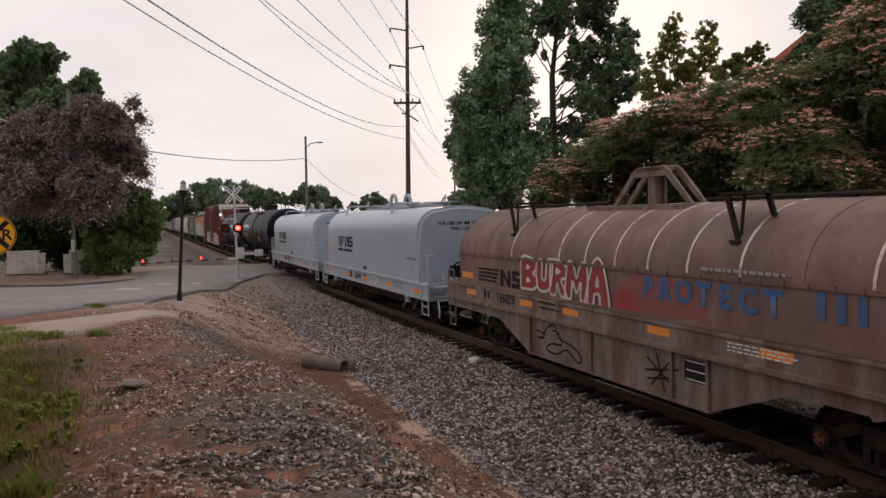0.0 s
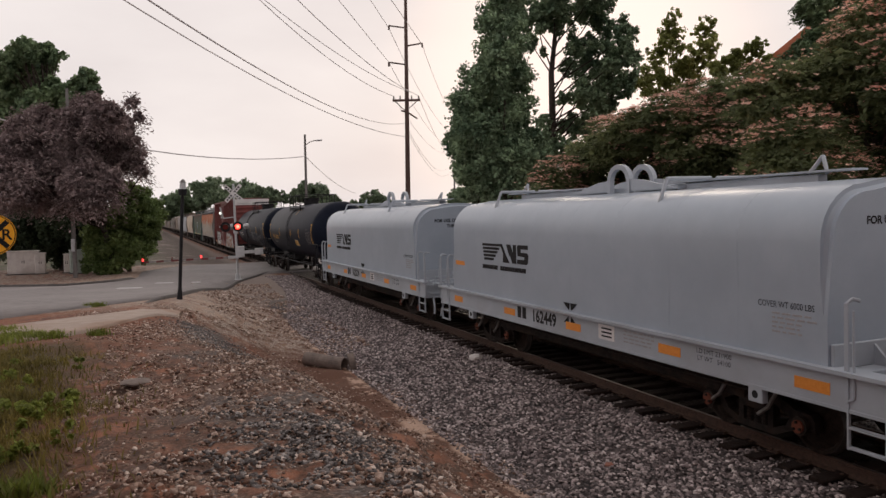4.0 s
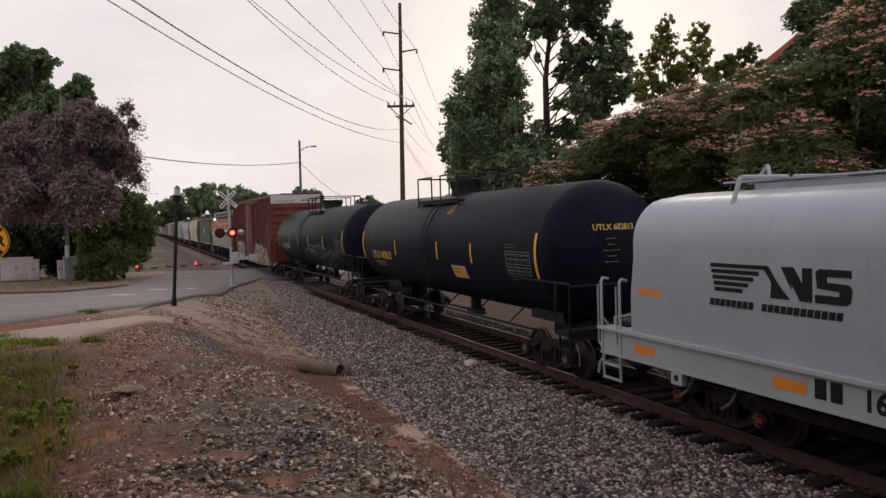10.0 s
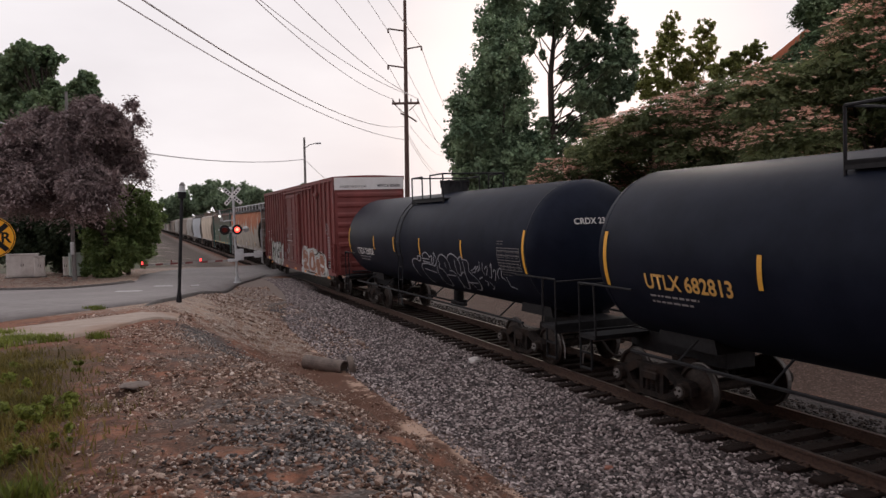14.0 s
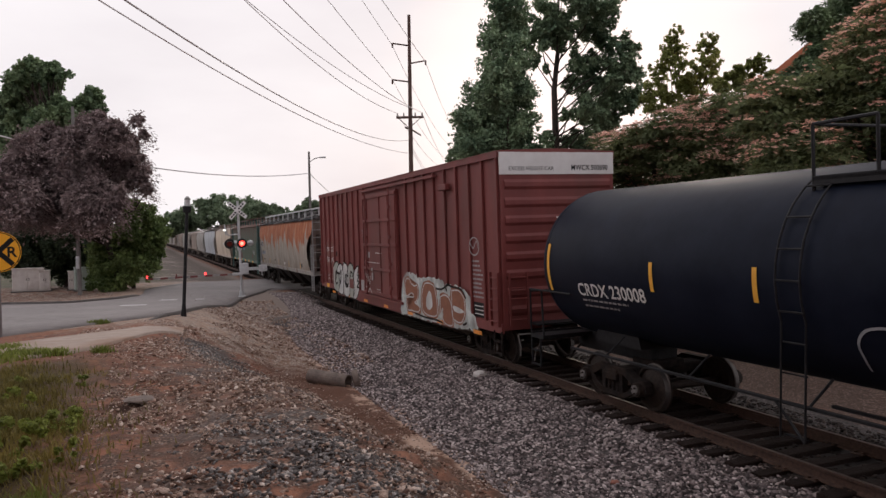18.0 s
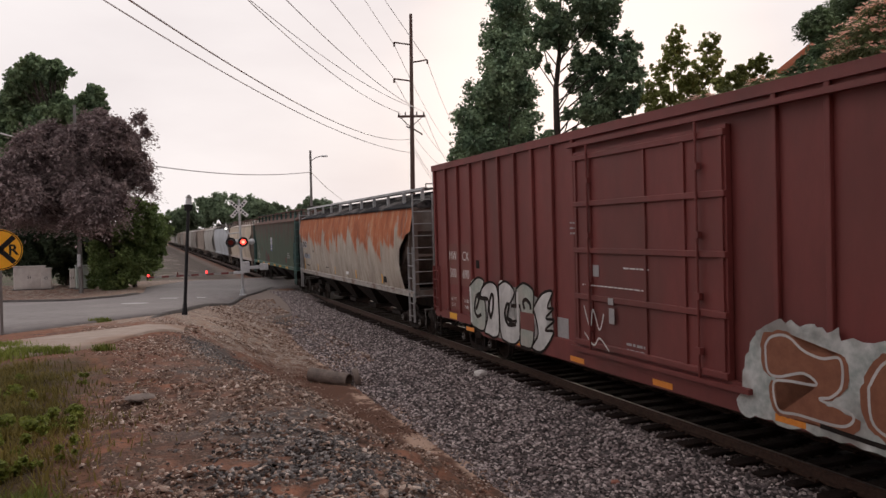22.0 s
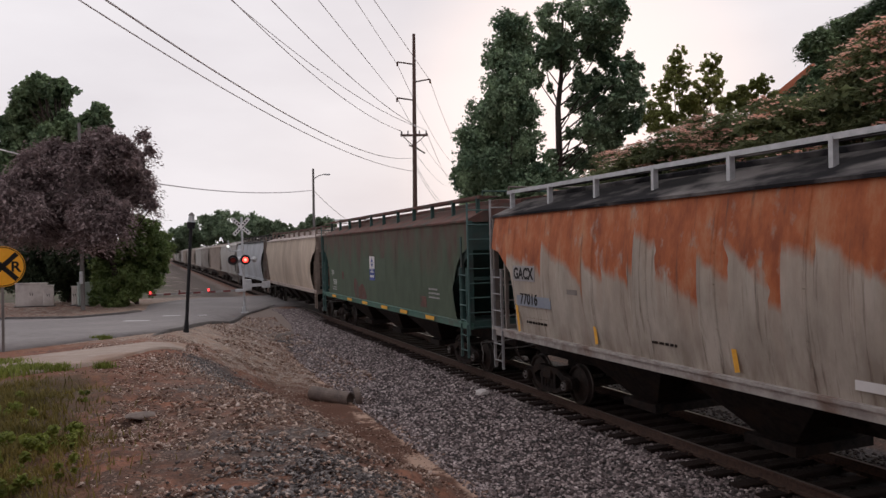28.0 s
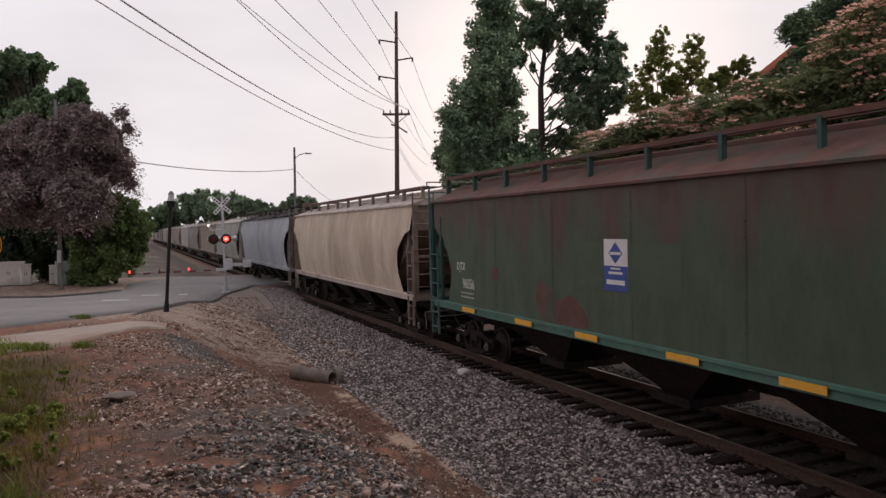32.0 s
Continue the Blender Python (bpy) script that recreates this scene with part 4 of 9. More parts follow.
def truck(car, x, rolls, axle=None):
    bm = bmesh.new()
    box(bm, -0.2, 0.2, -1.1, 1.1, 0.47, 0.66, 0.02)
    box(bm, -0.35, 0.35, -0.35, 0.35, 0.62, 0.78, 0.02)
    for sx in (-0.5, 0.5):
        box(bm, sx - 0.05, sx + 0.05, -0.9, 0.9, 0.35, 0.45)
    ob = part("truck", bm, M_STEEL, car, at=pose(x, 0, 0))
    linked("side_frame", SIDEFRAME, ob, Matrix())
    linked("side_frame", SIDEFRAME, ob, pose(0, 0, 0, 0, 0, 180))
    for sx in (-0.864, 0.864):
        w = linked("wheelset", axle or WHEELSET, ob, pose(sx, 0, WHEEL_R))
        if rolls:
            ROLLERS.append((w, sx))
    return ob


def coupler(car, x, sgn, material=None, lever=None):
    bm = bmesh.new()
    box(bm, min(x, x - sgn * 0.75), max(x, x - sgn * 0.75), -0.08, 0.08, 0.80, 0.95, 0.015)
    box(bm, min(x - sgn * 0.2, x + sgn * 0.06), max(x - sgn * 0.2, x + sgn * 0.06), -0.15, 0.13, 0.74, 1.0, 0.03)
    box(bm, min(x - sgn * 0.85, x - sgn * 0.55), max(x - sgn * 0.85, x - sgn * 0.55), -0.3, 0.3, 0.72, 1.05, 0.02)
    pipe(bm, [(x - sgn * 0.6, 0.35, 0.78), (x - sgn * 0.3, 0.36, 0.55), (x - sgn * 0.1, 0.3, 0.42), (x + sgn * 0.02, 0.2, 0.45)], 0.028)
    part("coupler", bm, material or M_STEEL, car)
    bm = bmesh.new()
    q = x - sgn * 0.55
    pipe(bm, [(q, 0.2, 0.98), (q, 0.75, 0.92), (q, 1.30, 0.92)], 0.018)
    pipe(bm, [(q, 1.30, 0.92), (q + sgn * 0.20, 1.34, 0.66), (q + sgn * 0.22, 1.36, 0.46)], 0.024 if lever else 0.013)
    part("uncoupling_lever", bm, lever or material or M_RODGREY, car)


def ladder(car, x, y0, y1, z0, z1, material, rungs, along="x", w=0.42, r=0.016, name="ladder"):
    """A ladder with two stiles; along x on a side, along y on an end."""
    bm = bmesh.new()
    for k in (0, 1):
        if along == "x":
            box(bm, x + k * w - 0.015, x + k * w + 0.015, y0, y1, z0, z1)
        else:
            box(bm, x - 0.02, x + 0.02, y0 + (y1 - y0) * k - 0.02, y0 + (y1 - y0) * k + 0.02, z0, z1)
    for i in range(rungs):
        z = z0 + (z1 - z0) * (i + 0.5) / rungs
        if along == "x":
            rod(bm, (x, y1, z), (x + w, y1, z), r, 6)
        else:
            rod(bm, (x, y0, z), (x, y1, z), r, 6)
    return part(name, bm, material, car)


def empty_car(name, s_mid, label, category):
    car = tagged(new(name), label, category)
    car.matrix_basis = track_pose(s_mid)
    TRAIN.append((car, s_mid))
    return car


TRAIN = []


def hood_section(w, z0, z1, r, crown=0.06, k=7):
    """Half-round top on straight sides, as a closed loop in y, z."""
    pts = [(w, z0)]
    for i in range(k + 1):
        a = math.pi / 2 * i / k
        pts.append((w - r + r * math.cos(a), z1 - r + r * math.sin(a)))
    top = [(w * 0.25, z1 + crown), (0, z1 + crown * 1.3)]
    full = pts + top
    return full + [(-y, z) for y, z in full[::-1] if y > 0]


def steps(bm, x, y, z0, z1, w=0.38, mi=0):
    for k in (0, 1):
        box(bm, x + k * w - 0.012, x + k * w + 0.012, y - 0.04, y, z0, z1, mi=mi)
    for i in range(2):
        z = z0 + (z1 - z0) * (0.02 + 0.5 * i)
        box(bm, x, x + w, y - 0.06, y, z, z + 0.03, mi=mi)


def coil_car_grey(s0, s1, digits, wheel_end):
    half = (s1 - s0) / 2
    car = empty_car("coil_car", (s0 + s1) / 2, "new pale grey covered coil steel car with black lettering", "freight car")
    L, HD = 6.86, 5.97
    W = 1.5
    # the frame
    bm = bmesh.new()
    for sgn in (1, -1):
        box(bm, -L, L, sgn * (W - 0.06), sgn * W, 0.92, 1.36)
        box(bm, -L, L, sgn * (W - 0.22), sgn * (W + 0.08), 1.34, 1.39)
        box(bm, -L, L, sgn * (W - 0.2), sgn * (W + 0.015), 0.90, 0.94)
        for i in range(22):
            x = -L + 0.35 + i * (2 * L - 0.7) / 21
            box(bm, x - 0.012, x + 0.012, sgn * (W - 0.12), sgn * (W - 0.055), 0.94, 1.33)
    box(bm, -L, L, -W + 0.05, W - 0.05, 1.02, 1.30)
    box(bm, -L, L, -0.35, 0.35, 0.72, 1.02)
    part("frame", bm, M_GREY, car)
    bm = bmesh.new()
    for sgn in (1, -1):
        box(bm, -4.2, 4.2, sgn * 0.95, sgn * 1.12, 0.58, 0.92)
    rod(bm, (-1.0, 0.75, 0.72), (0.4, 0.75, 0.72), 0.2, 12)
    pipe(bm, [(-4.5, 1.3, 0.78), (4.5, 1.3, 0.78)], 0.02)
    part("brake_gear", bm, M_STEEL, car)
    # the hood in five sheets with raised seams
    sec = hood_section(W - 0.02, 1.39, 3.62, 0.72)
    bm = bmesh.new()
    loft(bm, sec, [(-HD, 1, 0), (HD, 1, 0)])
    es = [e for e in bm.edges if abs(e.verts[0].co.x) > HD - 0.01 and abs(e.verts[0].co.x - e.verts[1].co.x) < 0.01 and min(v.co.z for v in e.verts) > 1.6]
    bmesh.ops.bevel(bm, geom=es, offset=0.10, segments=3, affect="EDGES")
    hood = part("hood", bm, M_GREYHOOD, car, smooth=False)
    hood.data.polygons.foreach_set("use_smooth", [True] * len(hood.data.polygons))
    hood.data.set_sharp_from_angle(angle=radians(35))
    for i in range(7):
        x = (i - 3) * 1.49
        bm = bmesh.new()
        loft(bm, hood_section(W - 0.0185, 1.40, 3.6215, 0.72), [(x - 0.02, 1, 0), (x + 0.02, 1, 0)])
        part("seam", bm, M_GREYHOOD, hood, smooth=False)
    # lifting gear on the crown
    bm = bmesh.new()
    box(bm, -4.6, 4.6, -0.09, 0.09, 3.66, 3.80, 0.01)
    part("crown_beam", bm, M_GREY, hood)
    for sgn in (1, -1):
        bm = bmesh.new()
        box(bm, sgn * 0.5, sgn * 1.75, -0.28, 0.28, 3.70, 3.76)
        for sy in (0.28, -0.28):
            prism(bm, [(sgn * 1.75, 3.72), (sgn * 0.75, 3.92), (sgn * 0.36, 3.95), (sgn * 0.36, 3.72)], sy - 0.025, sy + 0.025)
        part("lifting_bracket", bm, M_GREY, hood)
    for sy in (0.28, -0.28):
        bm = bmesh.new()
        arc = [(0.38 * math.cos(a), 3.92 + 0.34 * math.sin(a)) for a in np.linspace(0, math.pi, 11)]
        inn = [(0.27 * math.cos(a), 3.92 + 0.24 * math.sin(a)) for a in np.linspace(math.pi, 0, 11)]
        prism(bm, [(0.38, 3.68), *arc, (-0.38, 3.68), (-0.27, 3.68), *inn, (0.27, 3.68)], sy - 0.05, sy + 0.05)
        part("lifting_arch", bm, M_GREY, hood)
    for sgn in (1, -1):
        for x in (3.9, -2.4):
            bm = bmesh.new()
            box(bm, x - 0.12, x + 0.12, sgn * 1.20, sgn * 1.34, 3.22, 3.25, 0.005)
            pipe(bm, [(x, sgn * 1.27, 3.24), (x + 0.05, sgn * 0.98, 3.86), (x + 0.05, sgn * 0.06, 3.86)], 0.035)
            part("stacking_guide", bm, M_GREY, hood)
    for sgn in (1, -1):
        bm = bmesh.new()
        box(bm, min(sgn * 1.4, sgn * 5.2), max(sgn * 1.4, sgn * 5.2), -0.16, 0.16, 3.82, 3.85)
        part("crown_walkway", bm, M_GREY, hood)
    for x in (-4.6, 4.4):
        bm = bmesh.new()
        pipe(bm, [(x - 0.16, 0.1, 3.80), (x, 0.0, 4.06), (x + 0.16, 0.1, 3.80)], 0.03)
        part("lifting_eye", bm, M_GREY, hood)
    # ends: stepped platform, gussets, rails, steps
    for sgn in (1, -1):
        e, h = sgn * L, sgn * HD

        def slab(bm, xa, xb, ya, yb, za, zb, bevel=0.0):
            box(bm, min(xa, xb), max(xa, xb), min(ya, yb), max(ya, yb), za, zb, bevel)
        bm = bmesh.new()
        slab(bm, e, h, -W + 0.03, W - 0.03, 1.17, 1.22)
        slab(bm, e, e - sgn * 0.09, -W + 0.02, W - 0.02, 0.92, 1.26)
        slab(bm, h + sgn * 0.02, h + sgn * 0.34, -W + 0.1, W - 0.1, 1.22, 1.36)
        slab(bm, h, h + sgn * 0.06, -W + 0.06, W - 0.06, 1.36, 1.66, 0.01)
        part("end_platform", bm, M_GREY, car)
        for y in (-0.75, -0.3, 0.3, 0.75):
            bm = bmesh.new()
            prism(bm, [(h + sgn * 0.06, 1.36), (h + sgn * 0.32, 1.36), (h + sgn * 0.06, 1.62)], y - 0.02, y + 0.02)
            part("gusset", bm, M_GREY, car)
        bm = bmesh.new()
        slab(bm, h, h + sgn * 0.28, -W + 0.02, -W + 0.34, 1.50, 2.25, 0.02)
        part("end_box", bm, M_GREY, car)
        for sy in (1, -1):
            for dx in (0.05, 0.60):
                bm = bmesh.new()
                box(bm, e - sgn * dx - 0.028, e - sgn * dx + 0.028, sy * (W + 0.005) - 0.012, sy * (W + 0.005) + 0.012, 0.90, 2.2)
                pipe(bm, [(e - sgn * dx, sy * W, 2.19), (e - sgn * (dx - 0.03), sy * (W - 0.05), 2.25), (e - sgn * (dx - 0.03), sy * (W - 0.17), 2.22)], 0.024)
                pipe(bm, [(e - sgn * (dx - 0.10), sy * (W + 0.01), 2.12), (e - sgn * (dx - 0.10), sy * (W + 0.01), 1.08), (e - sgn * dx, sy * (W + 0.01), 1.02)], 0.018)
                part("handrail", bm, M_GREY, car)
            bm = bmesh.new()
            pipe(bm, [(e - sgn * 0.05, sy * W, 1.55), (e - sgn * 0.02, sy * (W - 0.30), 1.22)], 0.022)
            pipe(bm, [(e + sgn * 0.02, sy * (W - 0.1), 1.08), (e + sgn * 0.06, sy * (W - 0.14), 1.03), (e + sgn * 0.06, sy * (W - 0.62), 1.03), (e + sgn * 0.02, sy * (W - 0.66), 1.08)], 0.016)
            part("end_grab", bm, M_GREY, car)
            bm = bmesh.new()
            steps(bm, min(e - sgn * 0.08, e - sgn * 0.58), sy * (W + 0.02), 0.46, 0.94, 0.50)
            part("steps", bm, M_GREY, car)
            bm = bmesh.new()
            x = e - sgn * 2.05
            box(bm, x - 0.13, x + 0.13, sy * (W - 0.10), sy * (W + 0.01), 0.70, 0.93, 0.01)
            pad = part("jacking_pad", bm, M_GREY, car)
            # a flat black disc stands in for the dark inside the hole
            bm = bmesh.new()
            rod(bm, (x, sy * (W + 0.008), 0.81), (x, sy * (W + 0.014), 0.81), 0.055, 14)
            part("pad_hole_disc", bm, M_BLACK, pad)
        bm = bmesh.new()
        pipe(bm, [(e, -1.2, 1.22), (e, -1.2, 1.52), (e, 1.2, 1.52), (e, 1.2, 1.22)], 0.018)
        part("end_rail", bm, M_GREY, car)
        coupler(car, sgn * half, sgn, lever=M_GREY)
        truck(car, sgn * 4.35, True)
        for dx in (-0.45, 0.5):
            bm = bmesh.new()
            pipe(bm, [(sgn * 4.35 + dx, 1.12, 0.78), (sgn * 4.35 + dx + 0.12, 1.16, 0.55), (sgn * 4.35 + dx + 0.3, 1.16, 0.42)], 0.03)
            part("brake_rod", bm, M_RODGREY, car)
    if wheel_end:
        bm = bmesh.new()
        x = -L + 0.16
        ringp = [(x, 0.42 + 0.28 * math.cos(q), 1.72 + 0.28 * math.sin(q)) for q in np.linspace(0, 2 * math.pi, 25)]
        pipe(bm, ringp, 0.026, 6)
        for k in range(8):
            q = 2 * math.pi * k / 8
            rod(bm, (x, 0.42, 1.72), (x, 0.42 + 0.27 * math.cos(q), 1.72 + 0.27 * math.sin(q)), 0.014, 6)
        rod(bm, (x - 0.03, 0.42, 1.72), (x + 0.12, 0.42, 1.72), 0.07, 10)
        box(bm, x + 0.06, x + 0.30, 0.26, 0.66, 1.56, 1.90, 0.02)
        box(bm, x + 0.08, x + 0.20, 0.38, 0.46, 1.20, 1.56)
        part("hand_brake", bm, M_BLACK, car)
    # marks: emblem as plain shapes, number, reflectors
    y = W + 0.002
    lx = 2.9
    bm = bmesh.new()
    for i in range(5):
        z = 2.61 - i * 0.085
        box(bm, lx + 0.12 + i * 0.10, lx + 1.13 - (4 - i) * 0.0 - i * 0.02, W - 0.021, y - 0.012, z - 0.028, z + 0.028)
    part("emblem_bars", bm, M_DECALK, hood)
    bm = bmesh.new()
    k0, k1 = W - 0.021, y - 0.012
    prism(bm, [(lx + 0.02, 2.22), (lx - 0.30, 2.22), (lx - 0.12, 2.40), (lx + 0.06, 2.64), (lx + 0.16, 2.64), (lx + 0.0, 2.42)], k0, k1)
    prism(bm, [(lx - 0.16, 2.64), (lx - 0.36, 2.64), (lx - 0.50, 2.42), (lx - 0.50, 2.64), (lx - 0.64, 2.64), (lx - 0.64, 2.22), (lx - 0.46, 2.22), (lx - 0.32, 2.44), (lx - 0.32, 2.36)], k0, k1)
    prism(bm, [(lx - 0.69, 2.22), (lx - 0.69, 2.32), (lx - 1.04, 2.32), (lx - 1.04, 2.38), (lx - 0.72, 2.40), (lx - 0.70, 2.60), (lx - 0.76, 2.64), (lx - 1.20, 2.64), (lx - 1.20, 2.55), (lx - 0.86, 2.55), (lx - 0.86, 2.48), (lx - 1.16, 2.47), (lx - 1.21, 2.42), (lx - 1.19, 2.26), (lx - 1.13, 2.22)], k0, k1)
    part("emblem", bm, M_DECALK, hood)
    for a, b in ((1.15, 0.27), (0.17, -1.08)):
        bm = bmesh.new()
        q = a
        while q > b + 0.05:
            prism(bm, [(lx + q + 0.01, 2.03), (lx + q - 0.072, 2.03), (lx + q - 0.092, 2.13), (lx + q - 0.01, 2.13)], W - 0.021, y - 0.012)
            q -= 0.106
        part("emblem_line", bm, M_DECALK, hood)
    lettering(car, digits, 1.04, y, 1.165, 0.25, M_DECALK, 0.98, bold=0.012)
    bm = bmesh.new()
    box(bm, 2.05, 2.22, W, y + 0.002, 1.04, 1.29)
    box(bm, 1.82, 1.99, W, y + 0.002, 1.04, 1.29)
    part("owner_mark", bm, M_DECALK, car)
    for x in (5.6, 2.62, -0.12, -3.0, -5.75):
        patch(car, "reflector", x - 0.27, x + 0.27, 1.05, 1.20, W, M_DECALO)
    patch(car, "warning_plate", 5.75, 5.18, 2.03, 2.14, W - 0.02, M_DECALO)
    patch(car, "service_plate", -1.5, -1.0, 1.03, 1.30, W, M_WHITEPAINT)
    for i in range(3):
        patch(car, "plate_line", -1.42, -1.10, 1.08 + i * 0.07, 1.11 + i * 0.07, W + 0.004, M_DECALK, thick=0.004)
    for sz, z0 in ((1, 1.44), (-1, 1.31)):
        for q in (0.13, -0.13):
            bm = bmesh.new()
            prism(bm, [(q - 0.1, z0 + 0.13 * sz), (q + 0.1, z0 + 0.13 * sz), (q * 0.4, z0)], W - 0.021, W + 0.004)
            part("lift_arrow", bm, M_DECALK, car)
    small_print(car, -1.78, 1.26, 1.2, 0.25, 4, W + 0.002, M_DECALG, seed=3)
    lettering(car, "COVER WT 6000 LBS", -5.32, W - 0.016, 2.08, 0.085, M_DECALK, 0.85)
    small_print(car, -5.1, 1.95, 0.75, 0.30, 5, W - 0.018, M_DECALG, seed=5)
    lettering(car, "LD LMT 231900", -4.0, y, 1.235, 0.075, M_DECALK, 1.05)
    lettering(car, "LT WT   54100", -4.0, y, 1.125, 0.075, M_DECALK, 1.05)
    small_print(car, 1.2, 1.35, 1.5, 0.05, 1, W + 0.081, M_DECALG, seed=6)
    lettering(car, "FOR USE ON", -HD - 0.004, 0.42, 3.16, 0.10, M_DECALK, 1.0, end=True, bold=0.005)
    lettering(car, "162390", -HD - 0.004, -0.50, 3.16, 0.10, M_DECALK, 1.0, end=True, bold=0.005)
    lettering(car, "THRU 162789", -HD - 0.004, 0.0, 2.99, 0.10, M_DECALK, 1.0, end=True, bold=0.005)
    for q in (-0.09, -0.19):
        bm = bmesh.new()
        box(bm, -HD - 0.006, -HD, q - 0.04, q + 0.04, 3.11, 3.21)
        part("owner_mark", bm, M_DECALK, car)
    lettering(car, digits, -HD - 0.064, -0.80, 1.52, 0.13, M_DECALK, 1.0, end=True, bold=0.005)
    for q in (-0.30, -0.42):
        bm = bmesh.new()
        box(bm, -HD - 0.066, -HD - 0.06, q - 0.045, q + 0.045, 1.46, 1.58)
        part("owner_mark", bm, M_DECALK, car)
    return car


def coil_car_brown(s0, s1):
    half = (s1 - s0) / 2
    car = empty_car("coil_car", (s0 + s1) / 2, "weathered brown covered coil steel car with graffiti on its hood", "freight car")
    L, HD, W = half - 0.55, half - 1.32, 1.52
    bm = bmesh.new()
    for sgn in (1, -1):
        prism(bm, [(-L, 1.62), (L, 1.62), (L, 1.0), (4.35, 0.98), (2.9, 0.42), (-2.75, 0.42), (-4.2, 0.98), (-L, 1.0)], sgn * (W - 0.05), sgn * W)
        box(bm, -L, L, sgn * (W - 0.2), sgn * (W + 0.09), 1.21, 1.28)
        box(bm, -L, L, sgn * (W - 0.2), sgn * (W + 0.03), 1.58, 1.64)
        box(bm, -2.75, 2.9, sgn * (W - 0.2), sgn * (W + 0.03), 0.40, 0.45)
        for x in (-2.72, -1.9, 0.4, 2.75):
            box(bm, x - 0.03, x + 0.03, sgn * W, sgn * (W + 0.05), 0.45, 1.22)
    box(bm, -L, L, -W + 0.05, W - 0.05, 1.02, 1.32)
    box(bm, -L, L, -0.35, 0.35, 0.7, 1.02)
    for sgn in (1, -1):
        e = sgn * L
        box(bm, min(e, e - sgn * 0.08), max(e, e - sgn * 0.08), -W, W, 0.98, 1.62)
    part("frame", bm, M_BROWNSILL, car)
    # drum-shaped hood: straight lower band, half round above
    sec = [(W - 0.03, 1.62), (W - 0.03, 2.42)] + [((W - 0.03) * math.cos(a), 2.42 + 1.10 * math.sin(a)) for a in np.linspace(0.12, math.pi / 2, 10)]
    sec = sec + [(-y, z) for y, z in sec[::-1] if y > 0.01]
    bm = bmesh.new()
    loft(bm, sec, [(-HD, 1, 0), (HD, 1, 0)])
    hood = part("hood", bm, M_BROWN, car)
    hood.data.polygons.foreach_set("use_smooth", [True] * len(hood.data.polygons))
    hood.data.set_sharp_from_angle(angle=radians(35))
    for x, pale in ((HD - 0.03, 0), (5.0, 0), (3.68, 1), (2.56, 0), (1.6, 1), (0.64, 1), (-0.32, 1), (-1.25, 1), (-2.22, 1), (-3.32, 1), (-4.4, 0), (-5.4, 1), (-HD + 0.03, 0)):
        bm = bmesh.new()
        up = [(y * 1.006, z + 0.008) for y, z in sec if z > 2.41]
        loft(bm, up, [(x - 0.022, 1, 0), (x + 0.022, 1, 0)])
        part("seam", bm, M_WORNWHITE if pale else M_BROWN, hood)
    bm = bmesh.new()
    for sgn in (1, -1):
        box(bm, -HD, HD, sgn * (W - 0.03), sgn * (W - 0.005), 2.38, 2.44)
        box(bm, -HD, HD, sgn * (W - 0.03), sgn * (W + 0.01), 1.65, 1.70)
    for i in range(34):
        x = -HD + 0.2 + i * (2 * HD - 0.4) / 33
        box(bm, x - 0.015, x + 0.015, W - 0.03, W + 0.012, 2.37, 2.45)
    part("trim_rail", bm, M_BROWN, hood)
    # lifting frame and stacking forks
    bm = bmesh.new()
    cx = 0.42
    for sy in (-0.15, 0.15):
        prism(bm, [(cx + 1.25, 3.46), (cx + 0.55, 4.14), (cx + 0.42, 4.22), (cx - 0.42, 4.22), (cx - 0.55, 4.14), (cx - 1.25, 3.46), (cx - 1.13, 3.46), (cx - 0.48, 4.04), (cx + 0.48, 4.04), (cx + 1.13, 3.46)], sy - 0.03, sy + 0.03)
    box(bm, cx - 0.42, cx + 0.42, -0.18, 0.18, 4.12, 4.23, 0.02)
    box(bm, cx - 0.10, cx + 0.10, 0.10, 0.14, 3.40, 4.12)
    box(bm, cx - 0.10, cx + 0.10, -0.14, -0.10, 3.40, 4.12)
    box(bm, cx - 0.03, cx + 0.03, -0.10, 0.10, 3.40, 4.12)
    box(bm, cx - 1.5, cx + 1.5, -0.62, 0.62, 3.42, 3.50)
    part("lifting_bracket", bm, M_BROWNSILL, hood)
    for x in (-3.08, 3.85):
        for sy in (1, -1):
            bm = bmesh.new()
            prism(bm, [(x - 0.04, 2.95), (x + 0.04, 2.95), (x + 0.27, 3.62), (x + 0.17, 3.62)], sy * 1.27, sy * 1.31)
            prism(bm, [(x + 0.02, 2.95), (x - 0.02, 2.95), (x - 0.10, 3.62), (x - 0.06, 3.62)], sy * 1.23, sy * 1.26)
            prism(bm, [(x - 0.30, 3.28), (x - 0.38, 3.28), (x - 0.25, 3.62), (x - 0.17, 3.62)], sy * 0.93, sy * 0.98)
            box(bm, x - 0.34, x + 0.36, sy * 0.92, sy * 1.32, 3.60, 3.64)
            box(bm, x - 0.09, x + 0.09, sy * 1.24, sy * 1.38, 2.90, 2.95)
            part("stacking_guide", bm, M_STEEL, hood)
    bm = bmesh.new()
    part("crown_bar", pipe(bm, [(-HD * 0.95, 0.1, 3.57), (-1.1, 0.1, 3.57)], 0.03), M_STEEL, hood)
    bm = bmesh.new()
    part("crown_bar", pipe(bm, [(HD * 0.95, 0.1, 3.57), (1.9, 0.1, 3.57)], 0.03), M_STEEL, hood)
